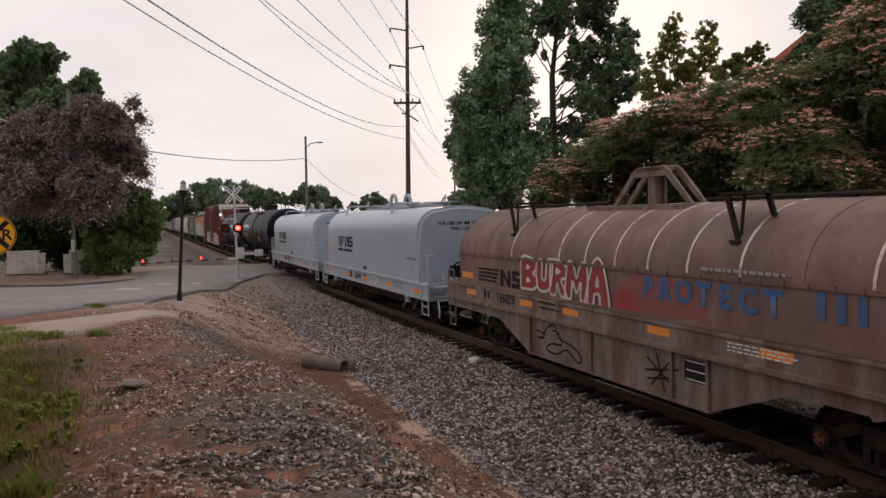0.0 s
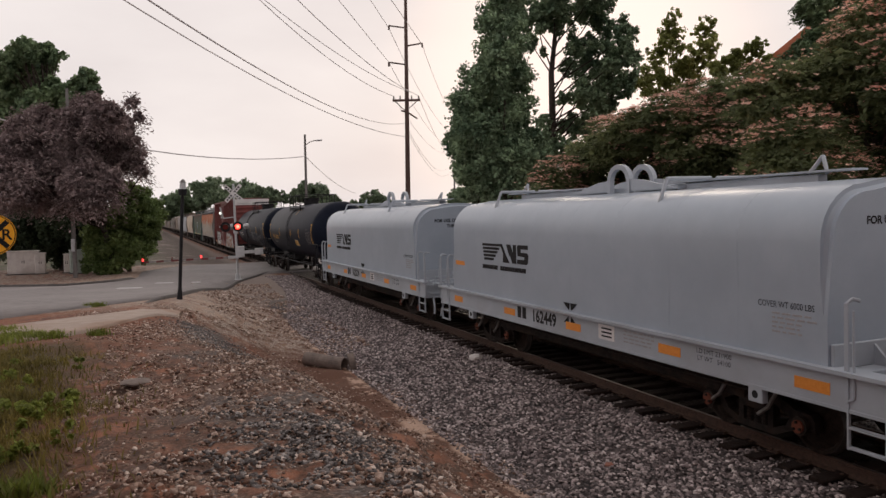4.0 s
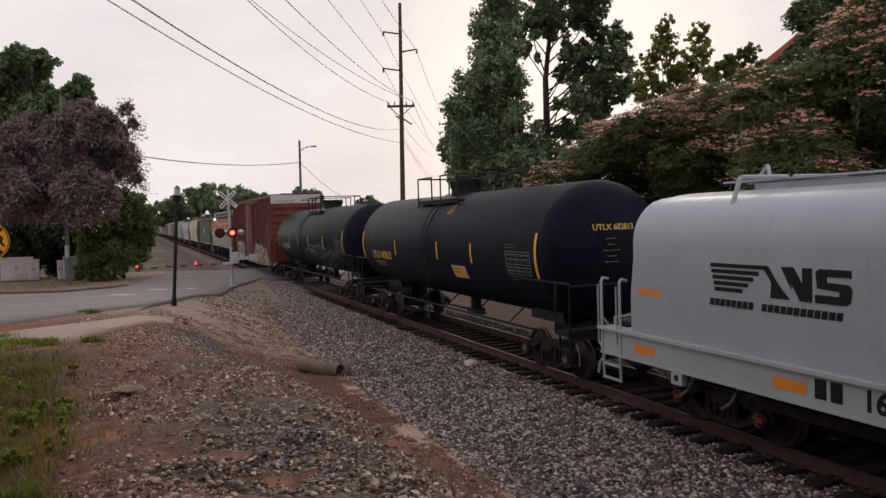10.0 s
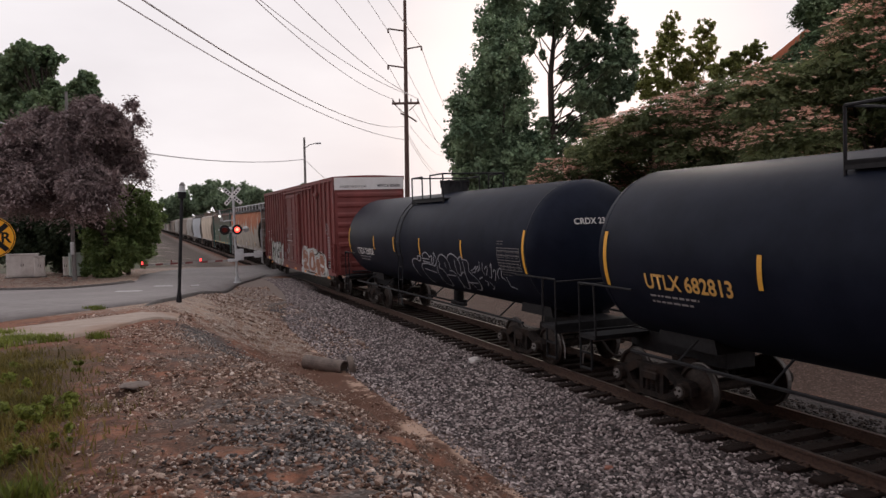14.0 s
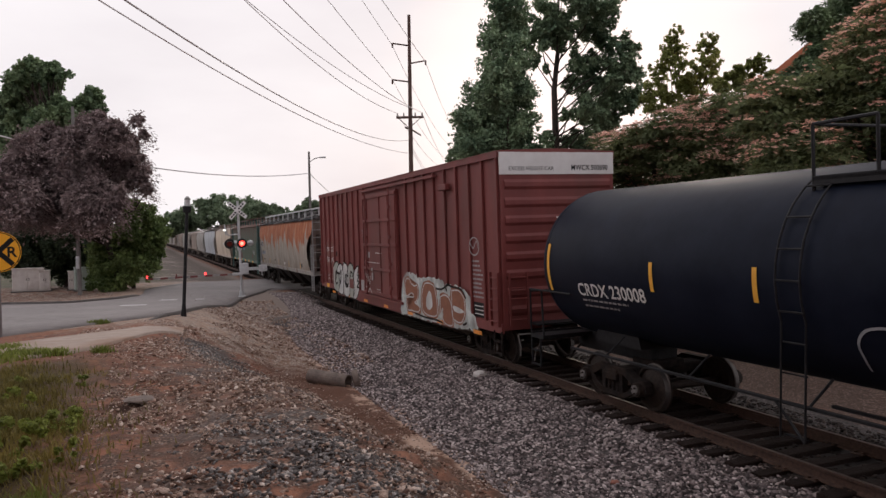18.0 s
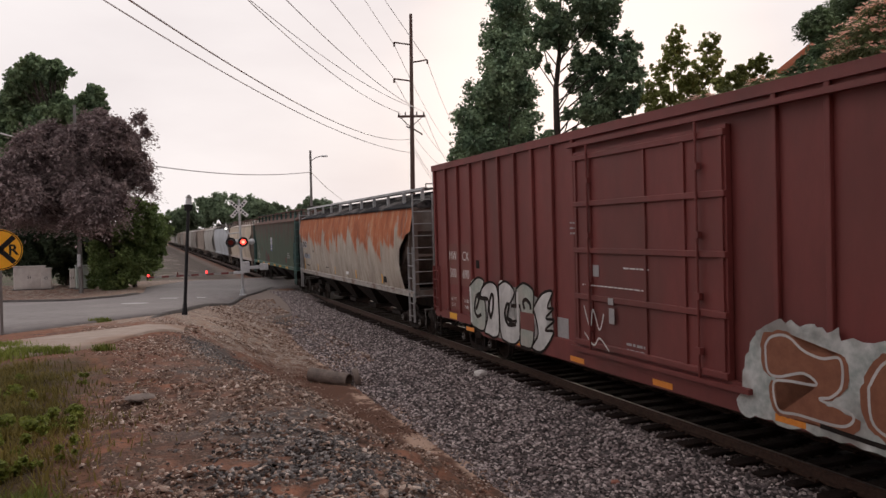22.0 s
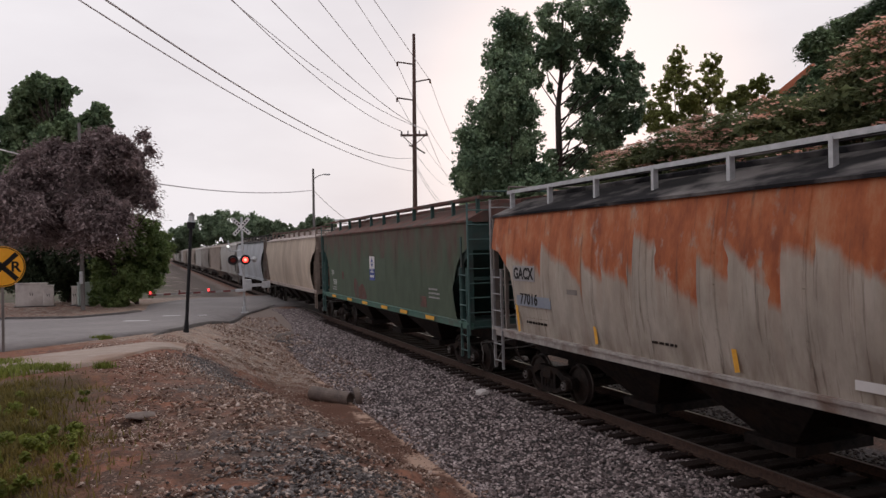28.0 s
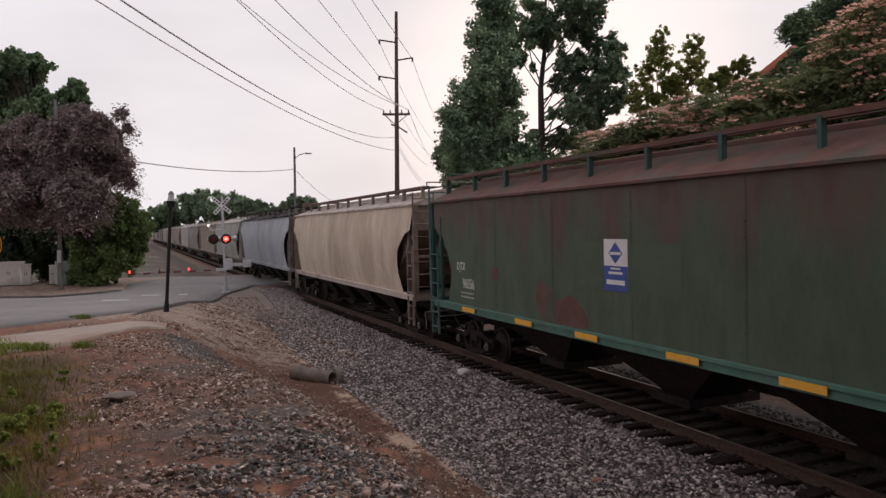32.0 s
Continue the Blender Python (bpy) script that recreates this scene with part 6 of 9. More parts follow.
def box_car(s0, s1, b0, b1):
    half, mid = (s1 - s0) / 2, (s0 + s1) / 2
    car = empty_car("box_car", mid, "tall oxide-red boxcar with white end band and sprayed graffiti", "freight car")
    a, b = b0 - mid, b1 - mid
    W, Z0, Z1 = 1.55, 0.95, 5.16
    bm = bmesh.new()
    box(bm, a, b, -W + 0.04, W - 0.04, Z0 + 0.1, Z1 - 0.02)
    body = part("body", bm, M_BOX, car)
    # side posts
    posts = np.linspace(a + 0.12, b - 0.12, 24)
    d0, d1 = -2.2, 1.85
    for sy in (1, -1):
        for x in posts:
            if d0 - 0.1 < x < d1 + 0.1 and sy == 1:
                continue
            bm = bmesh.new()
            box(bm, x - 0.045, x + 0.045, sy * (W - 0.04), sy * (W + 0.03), Z0 + 0.15, Z1 - 0.08, 0.01)
            part("side_post", bm, M_BOX, body)
    for sy in (1, -1):
        bm = bmesh.new()
        prism(bm, [(a, Z0 + 0.2), (b, Z0 + 0.2), (b, Z0 - 0.02), (b - 2.9, Z0 - 0.02), (b - 3.3, Z0 - 0.22), (a + 3.3, Z0 - 0.22), (a + 2.9, Z0 - 0.02), (a, Z0 - 0.02)], sy * (W - 0.03), sy * (W + 0.035))
        part("side_sill", bm, M_BOX, car)
        bm = bmesh.new()
        box(bm, a, b, sy * (W - 0.04), sy * (W + 0.04), Z1 - 0.14, Z1)
        part("top_plate", bm, M_BOX, car)
    bm = bmesh.new()
    box(bm, a + 0.2, b - 0.2, -0.4, 0.4, 0.7, 1.06)
    part("centre_sill", bm, M_STEEL, car)
    bm = bmesh.new()
    loft(bm, [(W + 0.04, Z1 - 0.02), (W + 0.04, Z1 + 0.02), (0.3, Z1 + 0.07), (-0.3, Z1 + 0.07), (-W - 0.04, Z1 + 0.02), (-W - 0.04, Z1 - 0.02)], [(a - 0.02, 1, 0), (b + 0.02, 1, 0)])
    for x in np.linspace(a + 0.5, b - 0.5, 20):
        box(bm, x - 0.04, x + 0.04, -0.8, 0.8, Z1 + 0.04, Z1 + 0.09)
    part("roof", bm, M_BOX, car)
    # corrugated ends with the white band
    for e, sgn in ((a, -1), (b, 1)):
        bm = bmesh.new()
        box(bm, min(e, e + sgn * 0.03), max(e, e + sgn * 0.03), -W + 0.02, W - 0.02, Z0 + 0.05, Z1 - 0.02)
        end = part("end_wall", bm, M_BOX, car)
        for i in range(8):
            z = 1.45 + i * 0.42
            bm = bmesh.new()
            prism(bm, [(e + sgn * 0.02, z - 0.14), (e + sgn * 0.065, z - 0.05), (e + sgn * 0.065, z + 0.05), (e + sgn * 0.02, z + 0.14)], -W + 0.12, W - 0.12)
            part("corrugation", bm, M_BOX, end)
        bm = bmesh.new()
        box(bm, min(e, e + sgn * 0.05), max(e, e + sgn * 0.05), -W + 0.01, W - 0.01, 4.62, Z1 - 0.02)
        part("white_band", bm, M_WHITEPAINT, end)
        coupler(car, sgn * half, sgn)
        truck(car, sgn * (half - 2.9), True, PLAIN_WHEELSET)
        ladder(car, e - sgn * 0.02 + (-0.46 if sgn > 0 else 0.04), W + 0.03, W + 0.1, 1.08, 2.35, M_BOX, 5)
        ladder(car, e + sgn * 0.12, 0.95, 1.4, 1.12, 2.35, M_BOX, 5, along="y")
        bm = bmesh.new()
        x0 = e - sgn * 0.45
        steps(bm, min(e, x0), W + 0.06, 0.42, 0.98)
        part("steps", bm, M_STEEL, car)
        bm = bmesh.new()
        box(bm, min(e, e + sgn * 0.5), max(e, e + sgn * 0.5), -0.9, 0.9, 1.12, 1.16)
        part("end_walkway", bm, M_BLACK, car)
    # sliding door: frame, ribs, rods
    bm = bmesh.new()
    y = W + 0.07
    box(bm, d0, d1, W - 0.02, y, 1.15, 4.75)
    door = part("door", bm, M_BOX, car, "ribbed sliding door")
    for i in range(5):
        z = 1.2 + i * 0.86
        bm = bmesh.new()
        box(bm, d0, d1, y - 0.01, y + 0.05, z - 0.05, z + 0.05, 0.01)
        part("door_rib", bm, M_BOX, door)
    for k in (0.02, 0.22, 0.46, 0.86, 0.98):
        bm = bmesh.new()
        x = d0 + (d1 - d0) * k
        box(bm, x - 0.03, x + 0.03, y - 0.01, y + 0.035, 1.18, 4.7)
        part("door_stile", bm, M_BOX, door)
    for x in (d0 + 0.55, d1 - 0.55):
        bm = bmesh.new()
        rod(bm, (x, y + 0.07, 1.1), (x, y + 0.07, 4.85), 0.022, 8)
        for z in (1.5, 2.3, 3.2, 4.2):
            box(bm, x - 0.06, x + 0.06, y + 0.03, y + 0.1, z - 0.05, z + 0.05)
        part("locking_bar", bm, M_BOX, door)
    for z in (4.86, 1.02):
        bm = bmesh.new()
        box(bm, d0 - 3.6 if z > 2 else d0 - 0.4, d1 + 0.2, W + 0.02, W + 0.12, z, z + 0.08)
        part("door_track", bm, M_BOX, car)
    bm = bmesh.new()
    box(bm, d0 - 4.6, d0 - 4.0, W + 0.0, W + 0.14, 4.45, 4.62, 0.02)
    part("tack_board", bm, M_BOX, car)
    # lettering
    yl = W - 0.036
    lettering(car, "EXCESS HEIGHT CAR", a - 0.056, 0.72, 4.76, 0.095, M_DECALK, 0.95, end=True)
    lettering(car, "MWCX 500690", a - 0.056, -0.86, 4.78, 0.125, M_DECALK, 0.9, end=True, bold=0.003)
    for k, (words, y0, z) in enumerate((("-- - --- --   - -- --", -0.35, 3.62), ("--- ---- - ---", -0.25, 3.46), ("---- -- ----- --", -0.75, 1.98))):
        lettering(car, words, a - 0.075, y0, z, 0.11, M_DECALW, 0.9, end=True, bold=0.012, name="small_print")
    small_print(car, -8.05, 2.0, 0.5, 0.2, 2, yl, M_DECALG, seed=28)
    for x, words in ((8.33, ("MW", "500", "LD LMT", "LT WT")), (7.46, ("CX", "690", "211000", "75000"))):
        patch(car, "number_panel", x - 0.36, x + 0.36, 1.88, 2.98, yl, M_BOXPATCH)
        patch(car, "number_panel", x - 0.34, x + 0.34, 1.22, 1.62, yl, M_BOXPATCH)
        for w, z, h in zip(words, (2.67, 2.20, 1.50, 1.34), (0.24, 0.24, 0.085, 0.085)):
            lettering(car, w, x, yl + 0.010, z, h, M_DECALW, 0.9, bold=0.0)
    patch(car, "yellow_plate", 8.0, 8.5, 0.96, 1.12, W + 0.035, M_DECALY)
    small_print(car, -8.05, 2.55, 0.7, 1.0, 9, yl, M_DECALG, seed=21)
    small_print(car, 1.55, 2.28, 1.9, 0.05, 1, W + 0.125, M_DECALW, seed=22)
    small_print(car, 0.30, 2.62, 0.75, 0.06, 1, W + 0.074, M_DECALW, seed=23)
    small_print(car, 0.25, 1.32, 0.6, 0.2, 2, W + 0.074, M_DECALG, seed=24)
    small_print(car, -1.0, 1.42, 0.5, 0.2, 2, W - 0.034, M_DECALW, seed=25)
    for k in range(3):
        small_print(car, 2.02, 3.42 - k * 0.1, 0.3, 0.08, 1, W + 0.074, M_DECALG, seed=26 + k)
    patch(car, "placard", 1.42, 1.05, 2.45, 2.66, W + 0.074, M_DECALG)
    patch(car, "placard", 0.68, 0.52, 1.65, 1.92, W + 0.13, M_DECALG)
    patch(car, "placard", 0.70, 0.54, 1.98, 2.10, W + 0.13, M_DECALG)
    patch(car, "stencil", 6.6, 6.8, 2.38, 2.58, yl, M_STEEL)
    bm = bmesh.new()
    box(bm, -8.75, -8.1, yl, yl + 0.008, 1.18, 1.55)
    dp = part("data_plate", bm, M_DECALK, car)
    for i in range(3):
        patch(dp, "data_line", -8.68, -8.17, 1.25 + i * 0.1, 1.27 + i * 0.1, yl + 0.008, M_DECALW, thick=0.003)
    for x in np.linspace(a + 1.4, b - 2.5, 7):
        patch(car, "reflector", x - 0.25, x + 0.25, 0.76, 0.86, W + 0.035, M_DECALO)
    patch(car, "grey_plate", 2.35, 2.85, 1.15, 1.55, yl, M_DECALG)
    yy = W + 0.040

    def ring(cx, cz, rx, rz, a0=0.0, a1=2 * math.pi, n=12):
        return [(cx + rx * math.cos(q), cz + rz * math.sin(q)) for q in np.linspace(a0, a1, n)]

    # pale bubble letters with dark outlines
    letters = ([(7.06, 1.93), (6.56, 2.16), (6.18, 2.08), (6.42, 1.79), (6.57, 1.64), (6.19, 1.64), (6.1, 1.26), (6.25, 0.88), (6.74, 0.89), (7.04, 1.04)],
               [(6.33, 1.9), (6.0, 2.06), (5.61, 2.07), (5.41, 1.85), (5.38, 0.96), (5.67, 0.78), (5.97, 0.81), (6.2, 0.86), (6.02, 1.21), (5.96, 1.66), (6.38, 1.7)],
               [(5.36, 2.03), (5.02, 2.15), (4.66, 2.05), (4.55, 1.89), (4.8, 1.64), (4.98, 1.61), (5.02, 1.37), (4.8, 1.24), (4.45, 1.28), (4.32, 0.95), (4.59, 0.76), (5.03, 0.76), (5.3, 0.94)],
               [(4.44, 2.02), (4.11, 2.16), (3.75, 2.09), (3.63, 1.96), (3.67, 1.5), (3.64, 1.2), (3.77, 0.80), (4.13, 0.76), (4.32, 0.84), (4.25, 1.56), (4.48, 1.68)],
               [(3.66, 1.66), (3.27, 1.98), (2.83, 2.06), (3.04, 1.72), (2.8, 1.72), (3.12, 1.49), (2.77, 1.48), (3.16, 1.24), (2.81, 1.23), (3.3, 0.78), (3.77, 0.80), (3.47, 1.14)])
    blob_patch(car, "graffiti", [(7.0, 1.9), (6.5, 2.05), (5.4, 1.95), (4.4, 2.05), (3.7, 1.95), (3.3, 1.7), (3.4, 0.85), (4.2, 0.78), (5.4, 0.80), (6.2, 0.9), (6.9, 1.0)], yy - 0.003, M_GRAFSHADE, "grey spray ground under pale letters")
    for k, out in enumerate(letters):
        blob_patch(car, "graffiti", out, yy + 0.001 * k, (M_GRAFG, M_GRAFW, M_GRAFW, M_GRAFG, M_GRAFW)[k], "pale sprayed bubble letter")
        squiggle(car, "graffiti", [out + out[:1]], M_STEEL, 0.028, y=yy + 0.006)
    squiggle(car, "graffiti", [[(6.38, 1.26), (6.63, 1.19), (6.78, 1.35), (6.67, 1.67), (6.42, 1.76), (6.57, 1.51), (6.7, 1.36)], [(5.84, 1.21), (5.91, 1.48), (5.78, 1.77), (5.67, 1.76), (5.7, 1.45), (5.84, 1.21)], [(4.49, 1.22), (4.88, 1.17), (5.06, 1.37), (4.94, 1.62), (4.83, 1.6), (4.91, 1.34), (4.66, 1.26)], [(4.06, 1.59), (4.12, 1.74), (3.99, 1.81), (3.81, 1.73), (3.78, 1.61)], [(6.43, 1.66), (5.96, 1.66)], [(4.72, 1.62), (4.25, 1.64)]], M_STEEL, 0.045, y=yy + 0.007)
    squiggle(car, "graffiti", [[(7.03, 1.9), (6.99, 1.0)], [(5.27, 2.0), (5.24, 1.0)], [(4.39, 1.95), (4.38, 1.0)]], M_GRAFW, 0.05, y=yy + 0.008)
    patch(car, "repaint_patch", 3.63, 4.27, 1.15, 1.53, yy + 0.009, M_BOXPATCH, thick=0.003)
    # tan letters on a white and mint ground
    def wide(line):
        return [(-2.35 + (x + 1.97) * 1.02, z) for x, z in line]

    halo = [(-1.97, 0.74), (-2.02, 1.18), (-2.12, 1.56), (-2.31, 1.89), (-2.66, 2.07), (-3.06, 2.08), (-3.53, 2.04), (-3.77, 1.95), (-4.93, 2.04), (-5.61, 1.98), (-5.93, 1.87), (-6.79, 1.89), (-7.3, 1.77), (-7.5, 1.59), (-7.53, 1.3), (-7.76, 1.2), (-7.94, 0.87), (-7.59, 0.82), (-6.3, 0.75), (-5.36, 0.74), (-3.87, 0.74), (-2.68, 0.74)]
    blob_patch(car, "graffiti", wide(halo), yy, M_GRAFMINT, "white and mint spray ground under tan letters", ragged=0.09)
    tans = ([(-2.45, 1.73), (-2.53, 1.84), (-2.7, 1.9), (-2.86, 1.88), (-3.06, 1.75), (-3.33, 1.69), (-3.59, 1.72), (-3.61, 1.41), (-3.46, 1.24), (-3.30, 1.18), (-3.75, 1.09), (-3.6, 0.92), (-2.98, 0.92), (-2.65, 0.92), (-2.58, 1.25), (-2.8, 1.32), (-3.25, 1.35), (-3.06, 1.46), (-2.66, 1.35), (-2.48, 1.41)],
            [(-3.96, 1.45), (-4.17, 1.77), (-4.56, 1.85), (-4.98, 1.78), (-5.15, 1.48), (-5.2, 1.06), (-5.02, 0.93), (-4.41, 0.91), (-4.02, 1.04)],
            [(-5.48, 1.52), (-5.82, 1.59), (-6.14, 1.5), (-6.31, 1.23), (-6.3, 0.81), (-5.69, 0.84), (-5.62, 1.2), (-5.43, 1.03)],
            [(-6.32, 1.75), (-6.79, 1.77), (-7.12, 1.6), (-7.17, 1.24), (-6.95, 0.96), (-6.54, 0.95), (-6.31, 1.1)])
    for out in map(wide, tans):
        blob_patch(car, "graffiti", out, yy + 0.004, M_GRAFT, "sprayed tan letter", ragged=0.05, grow=1.14)
        squiggle(car, "graffiti", [out + out[:1]], M_GRAFW, 0.018, y=yy + 0.006)
    blob_patch(car, "graffiti", wide([(-4.36, 1.42), (-4.62, 1.63), (-4.8, 1.47), (-4.82, 1.19), (-4.54, 1.07), (-4.34, 1.16)]), yy + 0.008, M_GRAFW)
    blob_patch(car, "graffiti", wide([(-6.41, 1.34), (-6.73, 1.33), (-7.12, 1.25), (-6.82, 1.18), (-6.45, 1.22)]), yy + 0.008, M_GRAFW)
    squiggle(car, "graffiti", [wide(q) for q in ([(-5.16, 1.73), (-5.61, 1.74), (-6.03, 1.88), (-6.32, 1.85)], [(-5.82, 1.86), (-5.97, 1.71)], [(-6.32, 1.85), (-6.96, 1.81), (-7.27, 1.6)], [(-3.3, 0.86), (-4.15, 0.82), (-5.14, 0.83), (-5.59, 0.80)], [(-7.29, 0.97), (-7.03, 0.89)])], M_STEEL, 0.03, y=yy + 0.009)
    squiggle(car, "graffiti", [ring(-8.35, 2.95, 0.3, 0.22), [(-8.1, 3.05), (-8.3, 2.9), (-8.5, 3.08), (-8.6, 2.9)]], M_DECALG, 0.016, y=W + 0.034)
    squiggle(car, "graffiti", [[(1.5, 1.9), (1.3, 1.5), (1.2, 1.85), (1.0, 1.5), (0.85, 1.8)], [(1.5, 1.4), (1.2, 1.2), (1.0, 1.35), (0.7, 1.15)]], M_GRAFW, 0.016, y=W + 0.13)
    return car


def hopper_car(s0, s1, look_, label, rolls=True, bays=4, simple=False):
    """A covered hopper. look_: side, end, sill, roof materials, whether its sides bulge, and heights."""
    half, mid = (s1 - s0) / 2, (s0 + s1) / 2
    side, endm, sill, roof, bulge, ZS, ZE, ZT = look_
    car = empty_car("covered_hopper", mid, label, "hopper car")
    B = half - 0.72
    W = 1.55
    # side sheets: full length at the eaves, cut back in a curve towards the sill
    cut = [(B - 0.02, ZE), (B - 0.04, ZE - 0.74), (B - 0.45, ZE - 0.84), (B - 1.07, ZE - 1.30), (B - 1.24, ZE - 1.94), (B - 1.05, ZS + 0.05), (B - 1.05, ZS)] if bulge else [(B - 0.02, ZE), (B - 0.06, ZE - 0.68), (B - 0.58, ZE - 0.90), (B - 0.87, ZE - 1.22), (B - 1.18, ZE - 1.79), (B - 1.10, ZS + 0.45), (B - 0.92, ZS)]
    def bulge_y(z):
        return W - 0.04 + (0.16 * math.sin(math.pi * min(1, max(0, (z - ZS) / (ZE - ZS)))) if bulge else 0)
    for sy in (1, -1):
        bm = bmesh.new()
        zs = np.array(sorted({*np.linspace(ZS, ZE, 13).round(3), *(round(q[1], 3) for q in cut)}))
        lim = [float(np.interp(z, [p[1] for p in cut[::-1]], [p[0] for p in cut[::-1]])) for z in zs]
        cols = 25 if not simple else 9
        grid = [[bm.verts.new((-l + 2 * l * i / (cols - 1), sy * bulge_y(z), z)) for i in range(cols)] for z, l in zip(zs, lim)]
        for j in range(len(zs) - 1):
            for i in range(cols - 1):
                q = (grid[j][i], grid[j][i + 1], grid[j + 1][i + 1], grid[j + 1][i])
                bm.faces.new(q if sy < 0 else q[::-1])
        sheet_ob = part("side_sheet", bm, side, car, smooth=True)
        if not simple and sy > 0:
            for k in range(11 if bulge else 7):
                x = -B + 1.2 + k * (2 * B - 2.4) / (10 if bulge else 6)
                bm = bmesh.new()
                for za, zb in zip(zs, zs[1:]):
                    f = [bm.verts.new(p) for p in ((x - 0.03, bulge_y(za) + 0.001, za), (x + 0.03, bulge_y(za) + 0.001, za), (x + 0.02, bulge_y(zb) + 0.012, zb), (x - 0.02, bulge_y(zb) + 0.012, zb))]
                    bm.faces.new(f[::-1])
                part("side_rib", bm, side, sheet_ob)
    # inner body with sloping ends
    bm = bmesh.new()
    prism(bm, [(-B + 0.05, ZE), (B - 0.05, ZE), (B - 0.05, ZE - 0.75), (B - 2.3, ZS + 0.1), (-B + 2.3, ZS + 0.1), (-B + 0.05, ZE - 0.75)], -W + 0.1, W - 0.1)
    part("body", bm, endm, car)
    # roof, hatch coaming, running board
    bm = bmesh.new()
    loft(bm, [(W + 0.02, ZE - 0.02), (W + 0.02, ZE + 0.03), (0.62, ZT), (-0.62, ZT), (-W - 0.02, ZE + 0.03), (-W - 0.02, ZE - 0.02)], [(-B - 0.02, 1, 0), (B + 0.02, 1, 0)])
    box(bm, -B + 0.6, B - 0.6, -0.35, 0.35, ZT, ZT + 0.14, 0.02)
    part("roof", bm, roof, car)
    if not simple:
        walk_m = M_GREENROOF if side is M_TAN else roof
        edge_m = M_SILVER if side is M_RUST else walk_m
        for sy in (1, -1):
            for k in range(3):
                y = sy * (0.62 + k * 0.22)
                bm = bmesh.new()
                box(bm, -B, B, y - 0.06, y + 0.06, ZT + 0.16, ZT + 0.19)
                part("running_board", bm, walk_m, car)
            bm = bmesh.new()
            box(bm, -B, B, sy * 1.15 - 0.02, sy * 1.15 + 0.02, ZT + 0.12, ZT + 0.20)
            part("board_edge", bm, edge_m, car)
            for k in range(11):
                x = -B + 0.2 + k * (2 * B - 0.4) / 10
                bm = bmesh.new()
                box(bm, x - 0.035, x + 0.035, sy * 1.08, sy * 1.18, ZE + 0.1, ZT + 0.16)
                part("board_bracket", bm, M_SILVER if side is M_RUST else endm, car)
    for sy in (1, -1):
        bm = bmesh.new()
        y0, y1, y2 = sy * (W - 0.1), sy * (W + 0.02), sy * (W + 0.06)
        loft(bm, [(y0, ZS + 0.02), (y2, ZS + 0.02), (y2, ZS - 0.03), (y1, ZS - 0.03), (y1, ZS - 0.16), (y0, ZS - 0.16)], [(-B - 0.1, 1, 0), (B + 0.1, 1, 0)])
        part("side_sill", bm, sill, car)
    bm = bmesh.new()
    box(bm, -B - 0.2, B + 0.2, -0.32, 0.32, 0.75, 1.1)
    part("centre_sill", bm, M_STEEL, car)
    # discharge bays
    for k in range(bays):
        x = -B + 2.9 + (k + 0.5) * (2 * B - 5.8) / bays
        w = (2 * B - 5.8) / bays / 2
        bm = bmesh.new()
        top = [bm.verts.new(p) for p in ((x - w, -W + 0.15, ZS), (x + w, -W + 0.15, ZS), (x + w, W - 0.15, ZS), (x - w, W - 0.15, ZS))]
        low = [bm.verts.new(p) for p in ((x - 0.35, -0.6, 0.45), (x + 0.35, -0.6, 0.45), (x + 0.35, 0.6, 0.45), (x - 0.35, 0.6, 0.45))]
        bm.faces.new(low[::-1])
        bm.faces.new(top)
        for i in range(4):
            bm.faces.new((top[i], low[i], low[(i + 1) % 4], top[(i + 1) % 4]))
        bmesh.ops.recalc_face_normals(bm, faces=bm.faces)
        box(bm, x - 0.5, x + 0.5, -0.75, 0.75, 0.30, 0.45)
        # near cars' bays take dark steel colour for the shade under the car
        part("discharge_bay", bm, endm if simple else M_STEEL, car)
    for sgn in (1, -1):
        e = sgn * (B + 0.05)
        # end frame, ladders, platform
        bm = bmesh.new()
        box(bm, min(e, e - sgn * 2.2), max(e, e - sgn * 2.2), -W + 0.02, W - 0.02, ZS - 0.10, ZS - 0.04)
        for sy in (1, -1):
            box(bm, e - 0.05, e + 0.05, sy * (W - 0.12), sy * W, ZS - 0.1, ZE)
            x2 = e - sgn * 0.55
            box(bm, x2 - 0.04, x2 + 0.04, sy * (W - 0.10), sy * (W - 0.02), ZS - 0.1, ZE - 0.4)
            rod(bm, (e - sgn * 0.1, sy * 0.8, ZS), (e - sgn * 0.5, sy * 0.5, ZE - 0.8), 0.05, 6)
        box(bm, e - 0.04, e + 0.04, -W, W, ZS - 0.16, ZS + 0.05)
        box(bm, e - 0.04, e + 0.04, -W, W, ZS + 1.1, ZS + 1.18)
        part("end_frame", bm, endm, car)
        if not simple:
            ladm = M_LADDERGREEN if side is M_GREEN else M_LADDERGREY if side is M_RUST else endm
            x0 = e - 0.47 if sgn > 0 else e + 0.05
            ladder(car, x0, W + 0.0, W + 0.06, 0.52, 2.85, ladm, 6)
            ladder(car, e + sgn * 0.06, W - 0.62, W + 0.03, ZS - 0.3, ZT, ladm, 9, along="y")
            bm = bmesh.new()
            pipe(bm, [(e, -1.1, ZT + 0.18), (e, -1.1, ZT + 0.3), (e, 1.1, ZT + 0.3), (e, 1.1, ZT + 0.18)], 0.02)
            part("top_grab", bm, endm, car)
        coupler(car, sgn * half, sgn)
        truck(car, sgn * (half - 2.3), rolls, PLAIN_WHEELSET)
    return car


